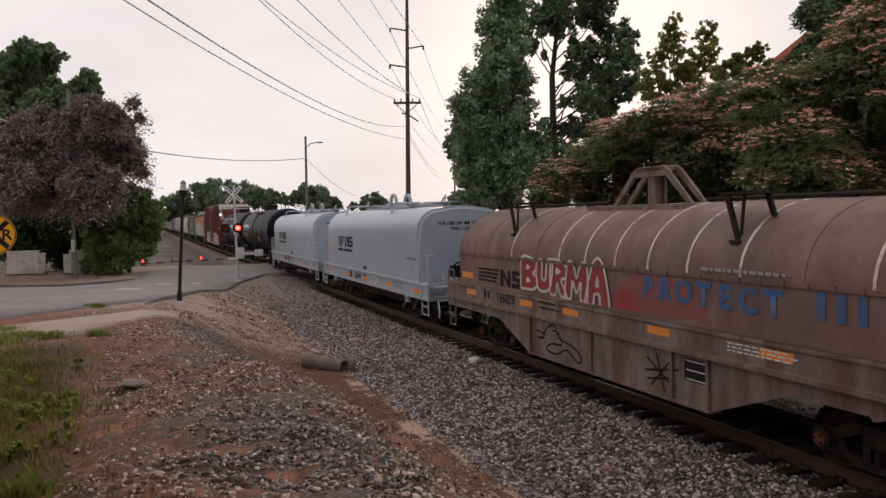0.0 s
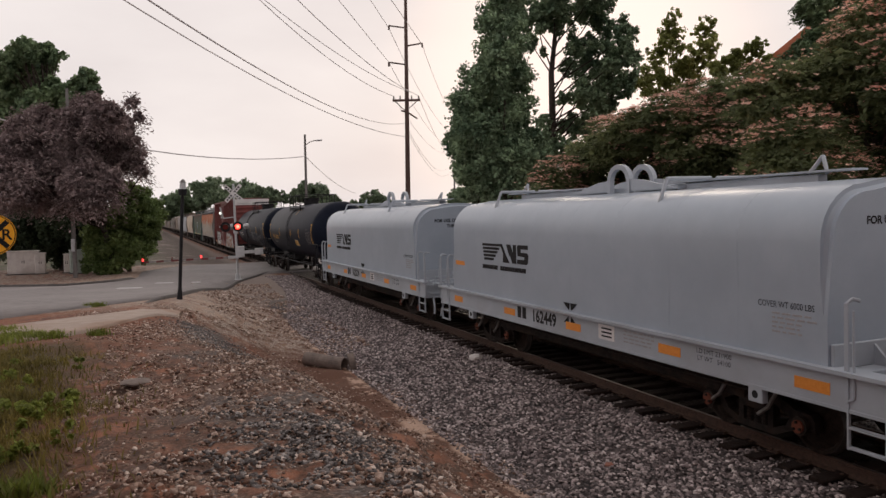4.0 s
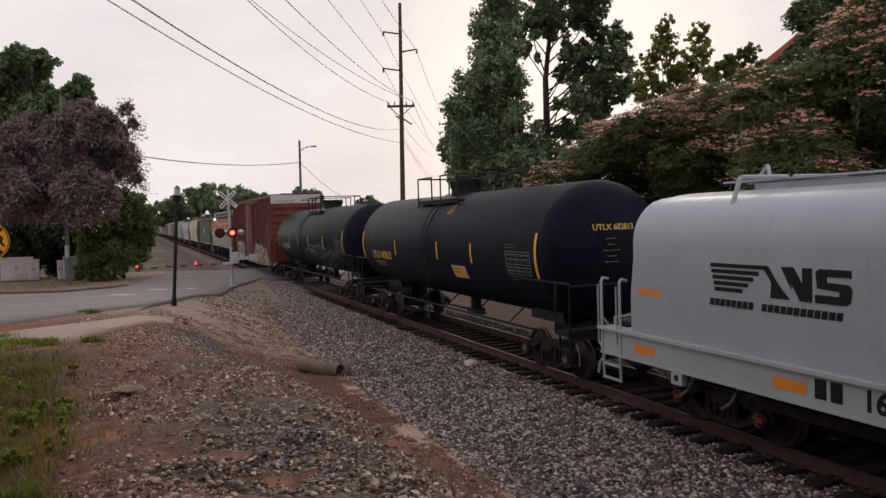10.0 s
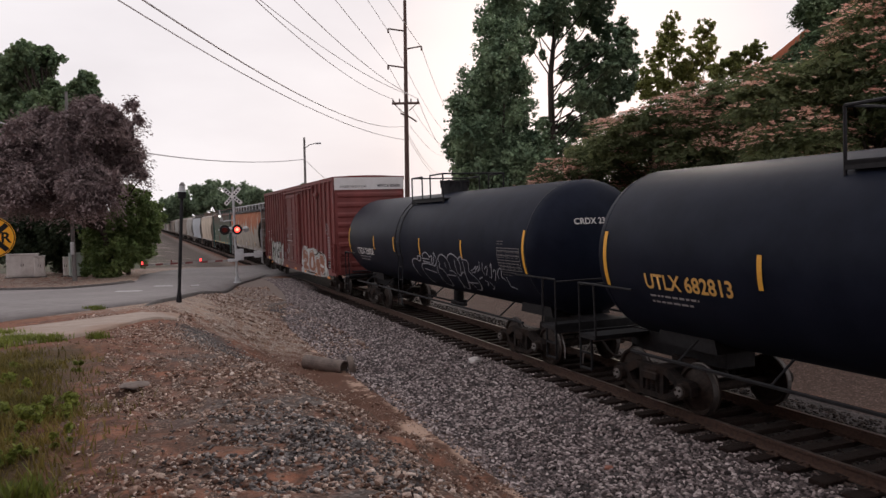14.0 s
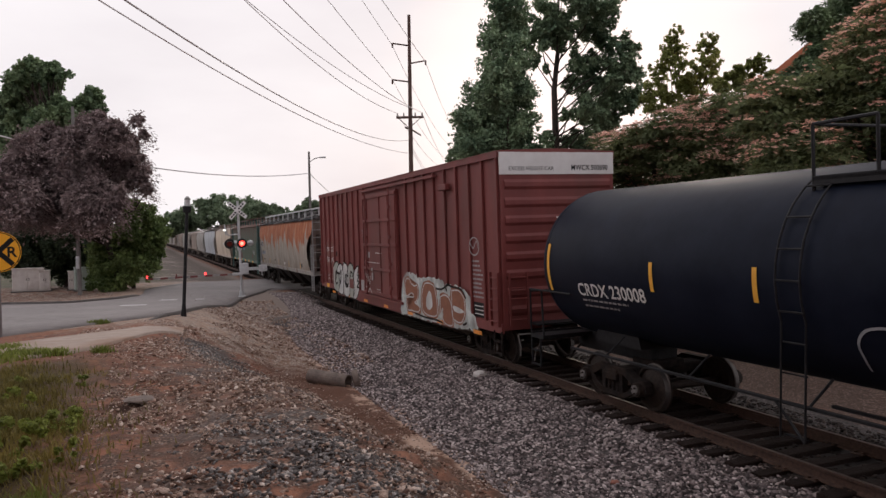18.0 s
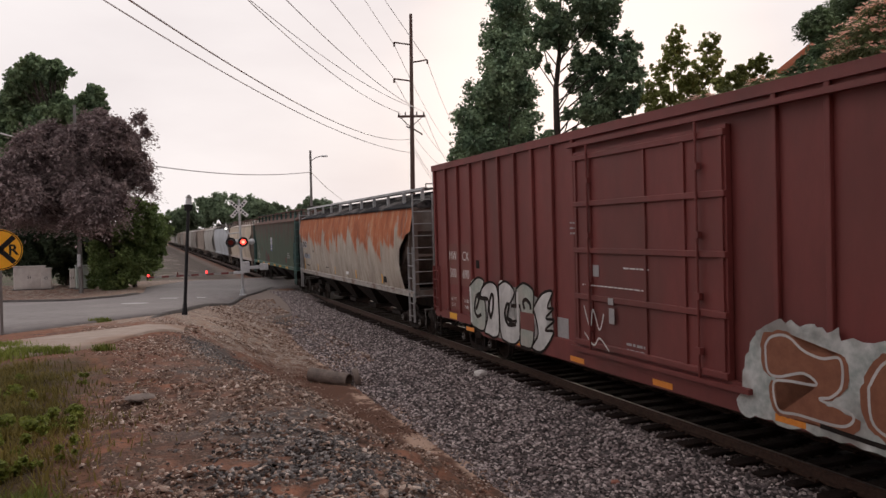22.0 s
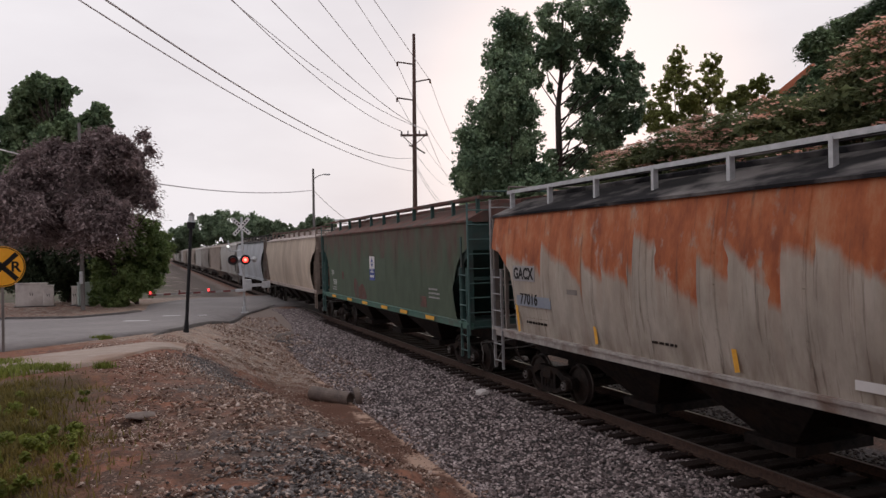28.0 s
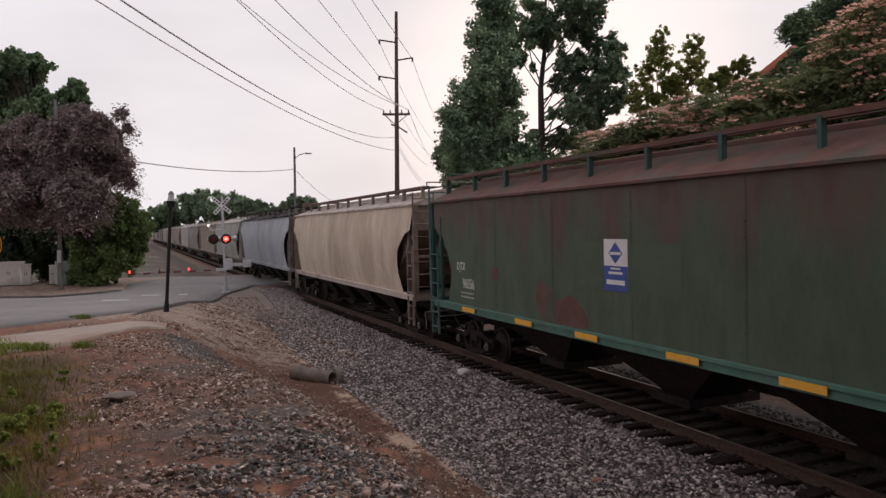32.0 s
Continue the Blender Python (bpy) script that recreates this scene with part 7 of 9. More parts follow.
def hopper_marks_rust(car):
    def yy(z):
        return 1.512 + 0.16 * math.sin(math.pi * min(1, max(0, (z - 1.45) / 2.65)))
    patch(car, "number_panel", 7.02, 8.02, 2.62, 2.95, yy(2.8) + 0.004, M_DECALG)
    lettering(car, "GACX", 7.53, yy(2.8) + 0.014, 2.79, 0.24, M_DECALK, 0.95, bold=0.012)
    patch(car, "number_panel", 6.42, 7.92, 2.08, 2.42, yy(2.2) + 0.004, M_GRAFPALE)
    lettering(car, "77016", 7.36, yy(2.2) + 0.014, 2.25, 0.24, M_DECALK, 0.95, bold=0.012)
    small_print(car, 7.6, 1.95, 1.4, 0.36, 3, yy(1.8), M_STEEL, seed=31)
    squiggle(car, "yellow_stripe", [[(8.08, 2.6), (8.0, 2.1), (7.88, 1.5)]], M_DECALY, 0.05, y=yy(2.0) + 0.01)
    for x in (4.86, 1.3, -2.3, -5.9):
        squiggle(car, "yellow_stripe", [[(x + 0.06, 2.0), (x - 0.03, 1.55)]], M_DECALY, 0.05, y=yy(1.8) + 0.01)
    patch(car, "data_plate", -6.35, -6.05, 1.60, 1.88, yy(1.7) + 0.01, M_DECALK)
    small_print(car, 3.2, 1.95, 0.8, 0.3, 3, yy(1.8), M_STEEL, seed=33)
    patch(car, "white_plate", -1.0, -0.6, 1.62, 1.74, yy(1.7), M_WHITEPAINT)
    patch(car, "stencil", 5.36, 5.74, 2.42, 2.78, yy(2.4), M_RUSTEND)


def hopper_marks_green(car):
    y = 1.512
    lettering(car, "DJTX", 6.98, y, 2.40, 0.20, M_DECALW, 0.8)
    lettering(car, "96056", 6.55, y, 1.98, 0.25, M_DECALW, 0.8)
    small_print(car, 7.0, 1.72, 1.0, 0.2, 2, y, M_DECALG, seed=41)
    bm = bmesh.new()
    box(bm, 0.08, 0.76, y, y + 0.006, 2.23, 3.12)
    placard = part("placard", bm, M_WHITEPAINT, car, "white and blue sticker")
    bm = bmesh.new()
    box(bm, 0.08, 0.76, y + 0.004, y + 0.009, 2.23, 2.66)
    prism(bm, [(0.42, 3.07), (0.62, 2.88), (0.42, 2.70), (0.22, 2.88)], y + 0.006, y + 0.010)
    part("placard_print", bm, M_BLUE, placard)
    for z0, z1, w in ((2.34, 2.42, 0.26), (2.52, 2.56, 0.2), (2.60, 2.63, 0.14), (2.85, 2.90, 0.16)):
        patch(placard, "placard_stripe", 0.42 - w, 0.42 + w, z0, z1, y + 0.010, M_DECALW, thick=0.003)
    patch(car, "repaint_patch", 0.8, 1.6, 2.25, 3.05, y - 0.004, M_GREENPATCH)
    patch(car, "repaint_patch", -1.25, 0.04, 2.25, 3.05, y - 0.004, M_GREENPATCH)
    patch(car, "data_plate", -5.47, -4.93, 1.60, 1.93, y, M_GREENROOF)
    small_print(car, -5.69, 2.15, 1.15, 0.36, 3, y, M_DECALG, seed=43)
    patch(car, "stencil", 4.9, 5.2, 2.15, 2.45, y, M_GREENROOF)
    blob_patch(car, "graffiti", [(3.0, 2.25), (2.6, 2.1), (2.4, 1.9), (1.9, 2.05), (1.5, 1.85), (1.3, 1.5), (2.2, 1.45), (2.9, 1.48), (3.2, 1.9)], y + 0.003, M_GREENROOF, "brown overpainted patch")
    for x in (6.37, 3.59, 1.23, -1.35, -3.54, -5.99):
        patch(car, "reflector", x - 0.36, x + 0.36, 1.30, 1.41, 1.612, M_DECALY)


def streaked(name, low, high, mark, split, soft, between):
    """Two paints, the upper one run down in streaks: rust over grey."""
    m = mat(name, low, tuple(v * 1.35 for v in low), 3.0, 0.8, bump=0.1, fine=40, stretch=(1, 1, 0.4))
    n, l = m.node_tree.nodes, m.node_tree.links
    b = n["Principled BSDF"]
    base = b.inputs["Base Color"].links[0].from_socket
    co = n.new("ShaderNodeTexCoord")
    sep = n.new("ShaderNodeSeparateXYZ")
    l.new(co.outputs["Object"], sep.inputs["Vector"])
    mp = n.new("ShaderNodeMapping")
    mp.inputs["Scale"].default_value = (1.2, 1.0, 0.5)
    l.new(co.outputs["Object"], mp.inputs["Vector"])
    ns = n.new("ShaderNodeTexNoise")
    ns.inputs["Scale"].default_value, ns.inputs["Detail"].default_value = 1.25, 4
    l.new(mp.outputs["Vector"], ns.inputs["Vector"])
    ad = n.new("ShaderNodeMath")
    ad.operation = "MULTIPLY_ADD"
    ad.inputs[1].default_value = 3.5
    l.new(ns.outputs["Fac"], ad.inputs[0])
    # the rust hangs lower on one side of every panel
    pan = n.new("ShaderNodeMath")
    pan.operation = "MULTIPLY_ADD"
    pan.inputs[1].default_value, pan.inputs[2].default_value = -1 / 1.576, 0.238
    l.new(sep.outputs["X"], pan.inputs[0])
    fr = n.new("ShaderNodeMath")
    fr.operation = "FRACT"
    l.new(pan.outputs[0], fr.inputs[0])
    hang = n.new("ShaderNodeMath")
    hang.operation = "MULTIPLY_ADD"
    hang.inputs[1].default_value = 0.5
    l.new(fr.outputs[0], hang.inputs[0])
    l.new(sep.outputs["Z"], hang.inputs[2])
    l.new(hang.outputs[0], ad.inputs[2])
    mr = n.new("ShaderNodeMapRange")
    mr.inputs["From Min"].default_value, mr.inputs["From Max"].default_value = split, split + soft
    l.new(ad.outputs[0], mr.inputs["Value"])
    n2 = n.new("ShaderNodeTexNoise")
    n2.inputs["Scale"].default_value, n2.inputs["Detail"].default_value = 2.2, 7
    m2 = n.new("ShaderNodeMapping")
    m2.inputs["Scale"].default_value = (1.0, 1.0, 0.45)
    l.new(co.outputs["Object"], m2.inputs["Vector"])
    l.new(m2.outputs["Vector"], n2.inputs["Vector"])
    r2 = n.new("ShaderNodeValToRGB")
    r2.color_ramp.elements[0].position, r2.color_ramp.elements[0].color = 0.35, (*high, 1)
    r2.color_ramp.elements[1].position, r2.color_ramp.elements[1].color = 0.70, (*mark, 1)
    r2.color_ramp.elements.new(0.48).color = (*between, 1)
    l.new(n2.outputs["Fac"], r2.inputs["Fac"])
    mx = n.new("ShaderNodeMix")
    mx.data_type = "RGBA"
    l.new(mr.outputs["Result"], mx.inputs["Factor"])
    l.new(base, mx.inputs["A"])
    l.new(r2.outputs["Color"], mx.inputs["B"])
    l.new(mx.outputs["Result"], b.inputs["Base Color"])
    return m


def rust_blocks(name):
    """Pale grey paint gone to orange rust in hanging blocks, panel by panel, with dirt run down below."""
    m = mat(name, (0.33, 0.29, 0.24), (0.49, 0.44, 0.375), 2.4, 0.8, bump=0.1, fine=40, stretch=(1, 1, 0.35))
    n, l = m.node_tree.nodes, m.node_tree.links
    b = n["Principled BSDF"]
    base = b.inputs["Base Color"].links[0].from_socket
    co = n.new("ShaderNodeTexCoord")
    sep = n.new("ShaderNodeSeparateXYZ")
    l.new(co.outputs["Object"], sep.inputs["Vector"])

    def calc(op, x, y, z=None):
        k = n.new("ShaderNodeMath")
        k.operation = op
        for i, v in enumerate((x, y, z)):
            if v is None:
                continue
            if isinstance(v, (int, float)):
                k.inputs[i].default_value = v
            else:
                l.new(v, k.inputs[i])
        return k.outputs[0]

    def field(scale, stretch, detail=5, rough=0.6):
        mp = n.new("ShaderNodeMapping")
        mp.inputs["Scale"].default_value = stretch
        l.new(co.outputs["Object"], mp.inputs["Vector"])
        t = n.new("ShaderNodeTexNoise")
        t.inputs["Scale"].default_value, t.inputs["Detail"].default_value, t.inputs["Roughness"].default_value = scale, detail, rough
        l.new(mp.outputs["Vector"], t.inputs["Vector"])
        return t.outputs["Fac"]

    def span(v, lo, hi, top=1.0):
        r = n.new("ShaderNodeMapRange")
        r.inputs["From Min"].default_value, r.inputs["From Max"].default_value, r.inputs["To Max"].default_value = lo, hi, top
        l.new(v, r.inputs["Value"])
        return r.outputs["Result"]

    def blend(under, over_, f):
        mx = n.new("ShaderNodeMix")
        mx.data_type = "RGBA"
        l.new(f, mx.inputs["Factor"])
        l.new(under, mx.inputs["A"])
        if isinstance(over_, tuple):
            mx.inputs["B"].default_value = (*over_, 1)
        else:
            l.new(over_, mx.inputs["B"])
        return mx.outputs["Result"]

    wob = calc("MULTIPLY_ADD", field(1.6, (1, 1, 1), 2), 0.35, sep.outputs["X"])
    strip_w = calc("FLOOR", calc("MULTIPLY", wob, 1 / 0.78), 0.0)
    rnd = n.new("ShaderNodeTexWhiteNoise")
    rnd.noise_dimensions = "1D"
    l.new(strip_w, rnd.inputs["W"])
    # how far the rust hangs: by strip, by panel, by broad patches
    panel = calc("FRACT", calc("MULTIPLY_ADD", sep.outputs["X"], -1 / 1.6, 0.24), 0.0)
    low = calc("MULTIPLY_ADD", rnd.outputs["Value"], 0.62, calc("MULTIPLY_ADD", panel, 0.75, calc("MULTIPLY", field(0.33, (1, 1, 0.1), 3), 1.7)))
    edge_z = calc("ADD", calc("ADD", sep.outputs["Z"], low), calc("MULTIPLY", field(5.0, (1, 1, 0.5), 4), 0.28))
    mask = calc("MULTIPLY", span(edge_z, 4.55, 4.72), span(field(2.6, (1, 1, 0.5), 6, 0.65), 0.30, 0.44))
    hue = n.new("ShaderNodeValToRGB")
    for e, (q, c) in zip((hue.color_ramp.elements[0], hue.color_ramp.elements[1]), ((0.34, (0.26, 0.070, 0.028, 1)), (0.70, (0.50, 0.26, 0.14, 1)))):
        e.position, e.color = q, c
    hue.color_ramp.elements.new(0.5).color = (0.43, 0.125, 0.045, 1)
    l.new(field(2.0, (1, 1, 0.4), 8, 0.7), hue.inputs["Fac"])
    faint = span(edge_z, 3.7, 4.9, 0.38)
    col = blend(base, (0.34, 0.185, 0.11), calc("MULTIPLY", faint, span(field(1.3, (1.2, 1, 0.3)), 0.4, 0.6)))
    col = blend(col, hue.outputs["Color"], mask)
    # dirt run down in thin lines
    col = blend(col, (0.10, 0.068, 0.05), calc("MULTIPLY", span(field(4.0, (2.2, 1, 0.09), 6, 0.7), 0.56, 0.70), 0.75))
    col = blend(col, (0.15, 0.10, 0.075), calc("MULTIPLY", span(sep.outputs["Z"], 2.1, 1.45, 0.55), span(field(2.2, (1.5, 1, 0.4)), 0.42, 0.62)))
    l.new(col, b.inputs["Base Color"])
    return m


M_RUST = rust_blocks("rust_over_grey_paint")
M_GREEN = streaked("weathered_green_hopper", (0.056, 0.078, 0.050), (0.085, 0.046, 0.036), (0.088, 0.090, 0.064), 4.75, 1.1, (0.098, 0.066, 0.050))
M_LADDERGREY = mat("worn_grey_ladder", (0.25, 0.25, 0.25), (0.36, 0.36, 0.36), 6, 0.6)
M_LADDERGREEN = mat("faded_green_ladder", (0.06, 0.12, 0.11), (0.09, 0.16, 0.15), 4, 0.7)
M_RUSTEND = mat("dirty_grey_end", (0.16, 0.14, 0.125), (0.26, 0.235, 0.21), 2.5, 0.85, c3=(0.12, 0.07, 0.05), scale3=1.0, amount3=0.7)
M_SOOTROOF = mat("sooty_roof", (0.010, 0.010, 0.012), (0.026, 0.025, 0.027), 2.5, 0.9, spec=0.1, c3=(0.26, 0.24, 0.23), scale3=1.5, amount3=0.75, stretch=(0.6, 1.2, 1))
M_RUSTSILL = mat("grimy_white_sill", (0.30, 0.27, 0.25), (0.46, 0.43, 0.40), 6, 0.85, bump=0.3, c3=(0.17, 0.10, 0.07), scale3=2.0, amount3=0.8)
M_BOXPATCH = mat("boxcar_patch_paint", (0.16, 0.05, 0.042), (0.19, 0.062, 0.05), 2.0, 0.65)
M_GRAFMINT = mat("spray_mint_white", (0.32, 0.37, 0.35), (0.60, 0.63, 0.61), 3.5, 0.75, c3=(0.19, 0.17, 0.155), scale3=1.8, amount3=0.75, edge=(0.38, 0.6))
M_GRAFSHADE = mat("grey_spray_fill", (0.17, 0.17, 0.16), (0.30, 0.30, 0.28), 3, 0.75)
# tan paint darkened: the shade of the recessed ends put into the colour
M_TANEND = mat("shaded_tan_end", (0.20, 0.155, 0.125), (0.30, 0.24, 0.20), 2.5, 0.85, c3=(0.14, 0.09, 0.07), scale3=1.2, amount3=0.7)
M_TANSILL = mat("pale_pink_sill", (0.46, 0.38, 0.33), (0.60, 0.52, 0.47), 5, 0.8, bump=0.2, c3=(0.30, 0.21, 0.17), scale3=1.6, amount3=0.7)
M_TANROOF = mat("peeling_white_roof", (0.40, 0.33, 0.29), (0.62, 0.56, 0.52), 3, 0.85, bump=0.2, c3=(0.22, 0.11, 0.09), scale3=1.4, amount3=0.8)
M_BLUE = mat("blue_print", (0.03, 0.06, 0.25), (0.04, 0.08, 0.32), 9, 0.5)
M_GRAFPALE = mat("pale_blue_panel", (0.22, 0.25, 0.30), (0.28, 0.31, 0.36), 4, 0.7)
M_GREENPATCH = mat("green_repaint", (0.055, 0.085, 0.055), (0.075, 0.10, 0.065), 2.0, 0.75)

coil_car_brown(-6.2, 9.75)
coil_car_grey(10.05, 25.3, "162449", True)
coil_car_grey(25.15, 40.15, "162524", False)
tank_car(40.15, 56.1, 41.73, 54.79, 1.52, 2.60, "UTLX 682813", "utlx")
tank_car(56.1, 73.95, 57.73, 72.70, 1.52, 2.60, "CRDX 230008", "crdx")
box_car(73.95, 95.2, 74.76, 94.20)
g = hopper_car(95.35, 115.3, (M_RUST, M_RUSTEND, M_RUSTSILL, M_SOOTROOF, True, 1.45, 4.08, 4.50), "covered hopper streaked with orange rust over pale grey, black sooty roof")
hopper_marks_rust(g)
h = hopper_car(115.5, 134.5, (M_GREEN, M_GREENEND, M_GREENSILL, M_GREENROOF, False, 1.42, 4.05, 4.52), "dark green covered hopper with brown rust stains and a blue-white sticker", bays=3)
hopper_marks_green(h)
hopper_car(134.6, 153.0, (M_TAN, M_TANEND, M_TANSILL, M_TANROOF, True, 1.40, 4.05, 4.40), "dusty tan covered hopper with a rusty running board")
hopper_car(153.0, 172.5, (M_LTGREY, M_RUSTEND, M_LTGREY, M_SOOTROOF, True, 1.40, 4.10, 4.42), "pale blue-grey covered hopper with a dark roof")
# tan and grey tail cars reuse the darker end colours on their sides
_tail = [M_WHITEHOP, M_TANEND, M_RUSTEND, M_WHITEHOP, M_TANEND, M_RUSTEND, M_TANEND, M_WHITEHOP, M_RUSTEND, M_WHITEHOP, M_WHITEHOP, M_TANEND, M_RUSTEND, M_WHITEHOP]
_words = {M_WHITEHOP: "dusty white", M_TANEND: "dusty tan", M_RUSTEND: "dirty grey"}
for k, m in enumerate(_tail):
    tagged(hopper_car(172.5 + 18.4 * k, 190.9 + 18.4 * k, (m, m, m, m, k % 2 == 0, 1.40, 4.05, 4.40), _words[m] + " covered hopper far down the train", rolls=False, simple=True), group="hoppers at the back of the train")


def roll_train():
    """Carry every car along by the distance rolled; turn the wheels with it."""
    for car, s in TRAIN:
        walk(car, [(t, track_pose(s - d)) for t, d in enumerate(TRAVEL)])
    n = int(32.0 * FPS / 4)
    for w, sx in ROLLERS:
        rows = []
        for i in range(n + 1):
            t = i * 4 / FPS
            d = float(np.interp(t, range(33), TRAVEL))
            rows.append((t, pose(sx, 0, WHEEL_R) @ Matrix.Rotation(-d / WHEEL_R, 4, "Y")))
        walk(w, rows)


# ---- trees: a trunk with limbs to every clump of the crown, and a crown of many leaves ----
def tufts(clumps, n, seed, spread=0.8):
    """Break every clump into smaller ones near its skin."""
    rng = np.random.default_rng(seed + 500)
    out = []
    for x, y, z, r in clumps:
        d = rng.normal(size=(n, 3))
        d /= np.linalg.norm(d, axis=1)[:, None]
        q = r * spread * rng.uniform(0.5, 1.1, n)
        k = r * rng.uniform(0.14, 0.36, n)
        out.append(np.column_stack([np.array((x, y, z)) + d * q[:, None] * (1, 1, 0.92), k]))
    return np.concatenate(out)


def broken(clumps, n, seed):
    """Every large clump as n smaller ones that fill it unevenly."""
    rng = np.random.default_rng(seed)
    out = []
    for x, y, z, r in clumps:
        if r < 0.7:
            out.append((x, y, z, r))
            continue
        d = rng.normal(size=(n, 3))
        d /= np.linalg.norm(d, axis=1)[:, None]
        for p, q, k in zip(d, rng.uniform(0.25, 0.72, n), rng.uniform(0.3, 0.55, n)):
            out.append((x + p[0] * r * q, y + p[1] * r * q, z + p[2] * r * q, r * k))
        out.append((x, y, z, r * 0.72))
    return out


def leaves(name, clumps, count, size, material, parent, seed, long=1.0, droop=0.0, inner=0.2, thin=0.0, flat=0.0, sub=28, spread=0.92):
    """One crown: leaves set about the small tufts of every clump (x, y, z, r), denser at their skin."""
    rng = np.random.default_rng(seed)
    c = tufts(clumps, sub, seed, spread)
    wt = c[:, 3] ** 2
    k = rng.choice(len(c), count, p=wt / wt.sum())
    d = rng.normal(size=(count, 3))
    d /= np.linalg.norm(d, axis=1)[:, None]
    rad = inner + (1.25 - inner) * rng.random(count) ** 0.7
    bumpy = 1 + 0.22 * np.sin(d[:, 0] * 7 + k) * np.sin(d[:, 1] * 6 + 2 * k) + 0.12 * np.sin(d[:, 2] * 13 + k)
    p = c[k, :3] + d * (rad * bumpy * c[k, 3])[:, None] * (1, 1, 0.9)
    if thin:
        step = c[:, 3].mean() * 0.75
        v = np.array([noise.noise(Vector(q / step)) for q in p])
        keep = v > -1 + thin
        p, d, k = p[keep], d[keep], k[keep]
        count = len(p)
    # each leaf a folded blade of four corners and a midrib
    nrm = d * 0.6 + rng.normal(size=(count, 3)) * 0.7 + (0, 0, 0.35 + flat)
    nrm /= np.linalg.norm(nrm, axis=1)[:, None]
    ax = np.cross(nrm, rng.normal(size=(count, 3)))
    ax[:, 2] -= droop
    ax -= nrm * (ax * nrm).sum(1)[:, None]
    ax /= np.linalg.norm(ax, axis=1)[:, None] + 1e-9
    sd = np.cross(nrm, ax)
    s = (size * (0.6 + 0.8 * rng.random(count)))[:, None]
    a, b = ax * s * long, sd * s * 0.5
    lift = nrm * s * 0.18
    V = np.stack([p - a * 0.5, p + b + lift, p + a * 0.5, p - b + lift], 1).reshape(-1, 3)
    i = np.arange(count)[:, None] * 4
    F = np.concatenate([i + (0, 1, 2), i + (0, 2, 3)], 1).reshape(-1, 3)
    return raw(name, V, F, material, parent)


def tree(name, base, clumps, count, size, material, label, radius=0.25, seed=1, top_at=None, fork=1, limb=0.32, bark=None, category="tree", **kw):
    t = tagged(new(name), label, category)
    bz = at_ground(*base) - 0.1
    c = np.array(clumps)
    t.matrix_basis = Matrix.Translation((base[0], base[1], bz))
    rel = [(x - base[0], y - base[1], z - bz, r) for x, y, z, r in clumps]
    top = max(z for _, _, z, _ in rel)
    mx, my = float(np.mean(c[:, 0]) - base[0]), float(np.mean(c[:, 1]) - base[1])
    if top_at:
        mx, my, top = top_at[0] - base[0], top_at[1] - base[1], (top_at[2] - bz) / 0.92
    rng = random.Random(seed)
    bm = bmesh.new()
    spine = [Vector((mx * q * q + rng.uniform(-1, 1) * radius * 0.8, my * q * q + rng.uniform(-1, 1) * radius * 0.8, top * 0.92 * q)) for q in (0, 0.15, 0.32, 0.5, 0.68, 0.85, 1.0)]
    spine[0] = Vector((0, 0, 0))
    for j, (a, b) in enumerate(zip(spine, spine[1:])):
        rod(bm, a, b + (b - a) * 0.03, radius * (1 - j / 7) * (1.25 if j == 0 else 1), 9, radius * (1 - (j + 1) / 7.2))
    for x, y, z, r in rel:
        if r < 0.3:
            continue
        q = min(0.9, max(0.15, (z - r * fork) / top * (0.8 if fork == 1 else 0.95)))
        i = q * 6
        o = spine[int(i)].lerp(spine[min(6, int(i) + 1)], i - int(i))
        e = Vector((x, y, z))
        m = o.lerp(e, 0.55) + Vector((rng.uniform(-1, 1), rng.uniform(-1, 1), -0.6)) * 0.15 * (e - o).length * 0.5
        rr = radius * limb * (1 - 0.5 * q)
        rod(bm, o, m, rr, 6, rr * 0.7)
        rod(bm, m, e, rr * 0.7, 6, rr * 0.3)
    part("trunk", bm, bark or M_BARK, t)
    leaves("crown", rel, count, size, material, t, seed, **kw)
    return t


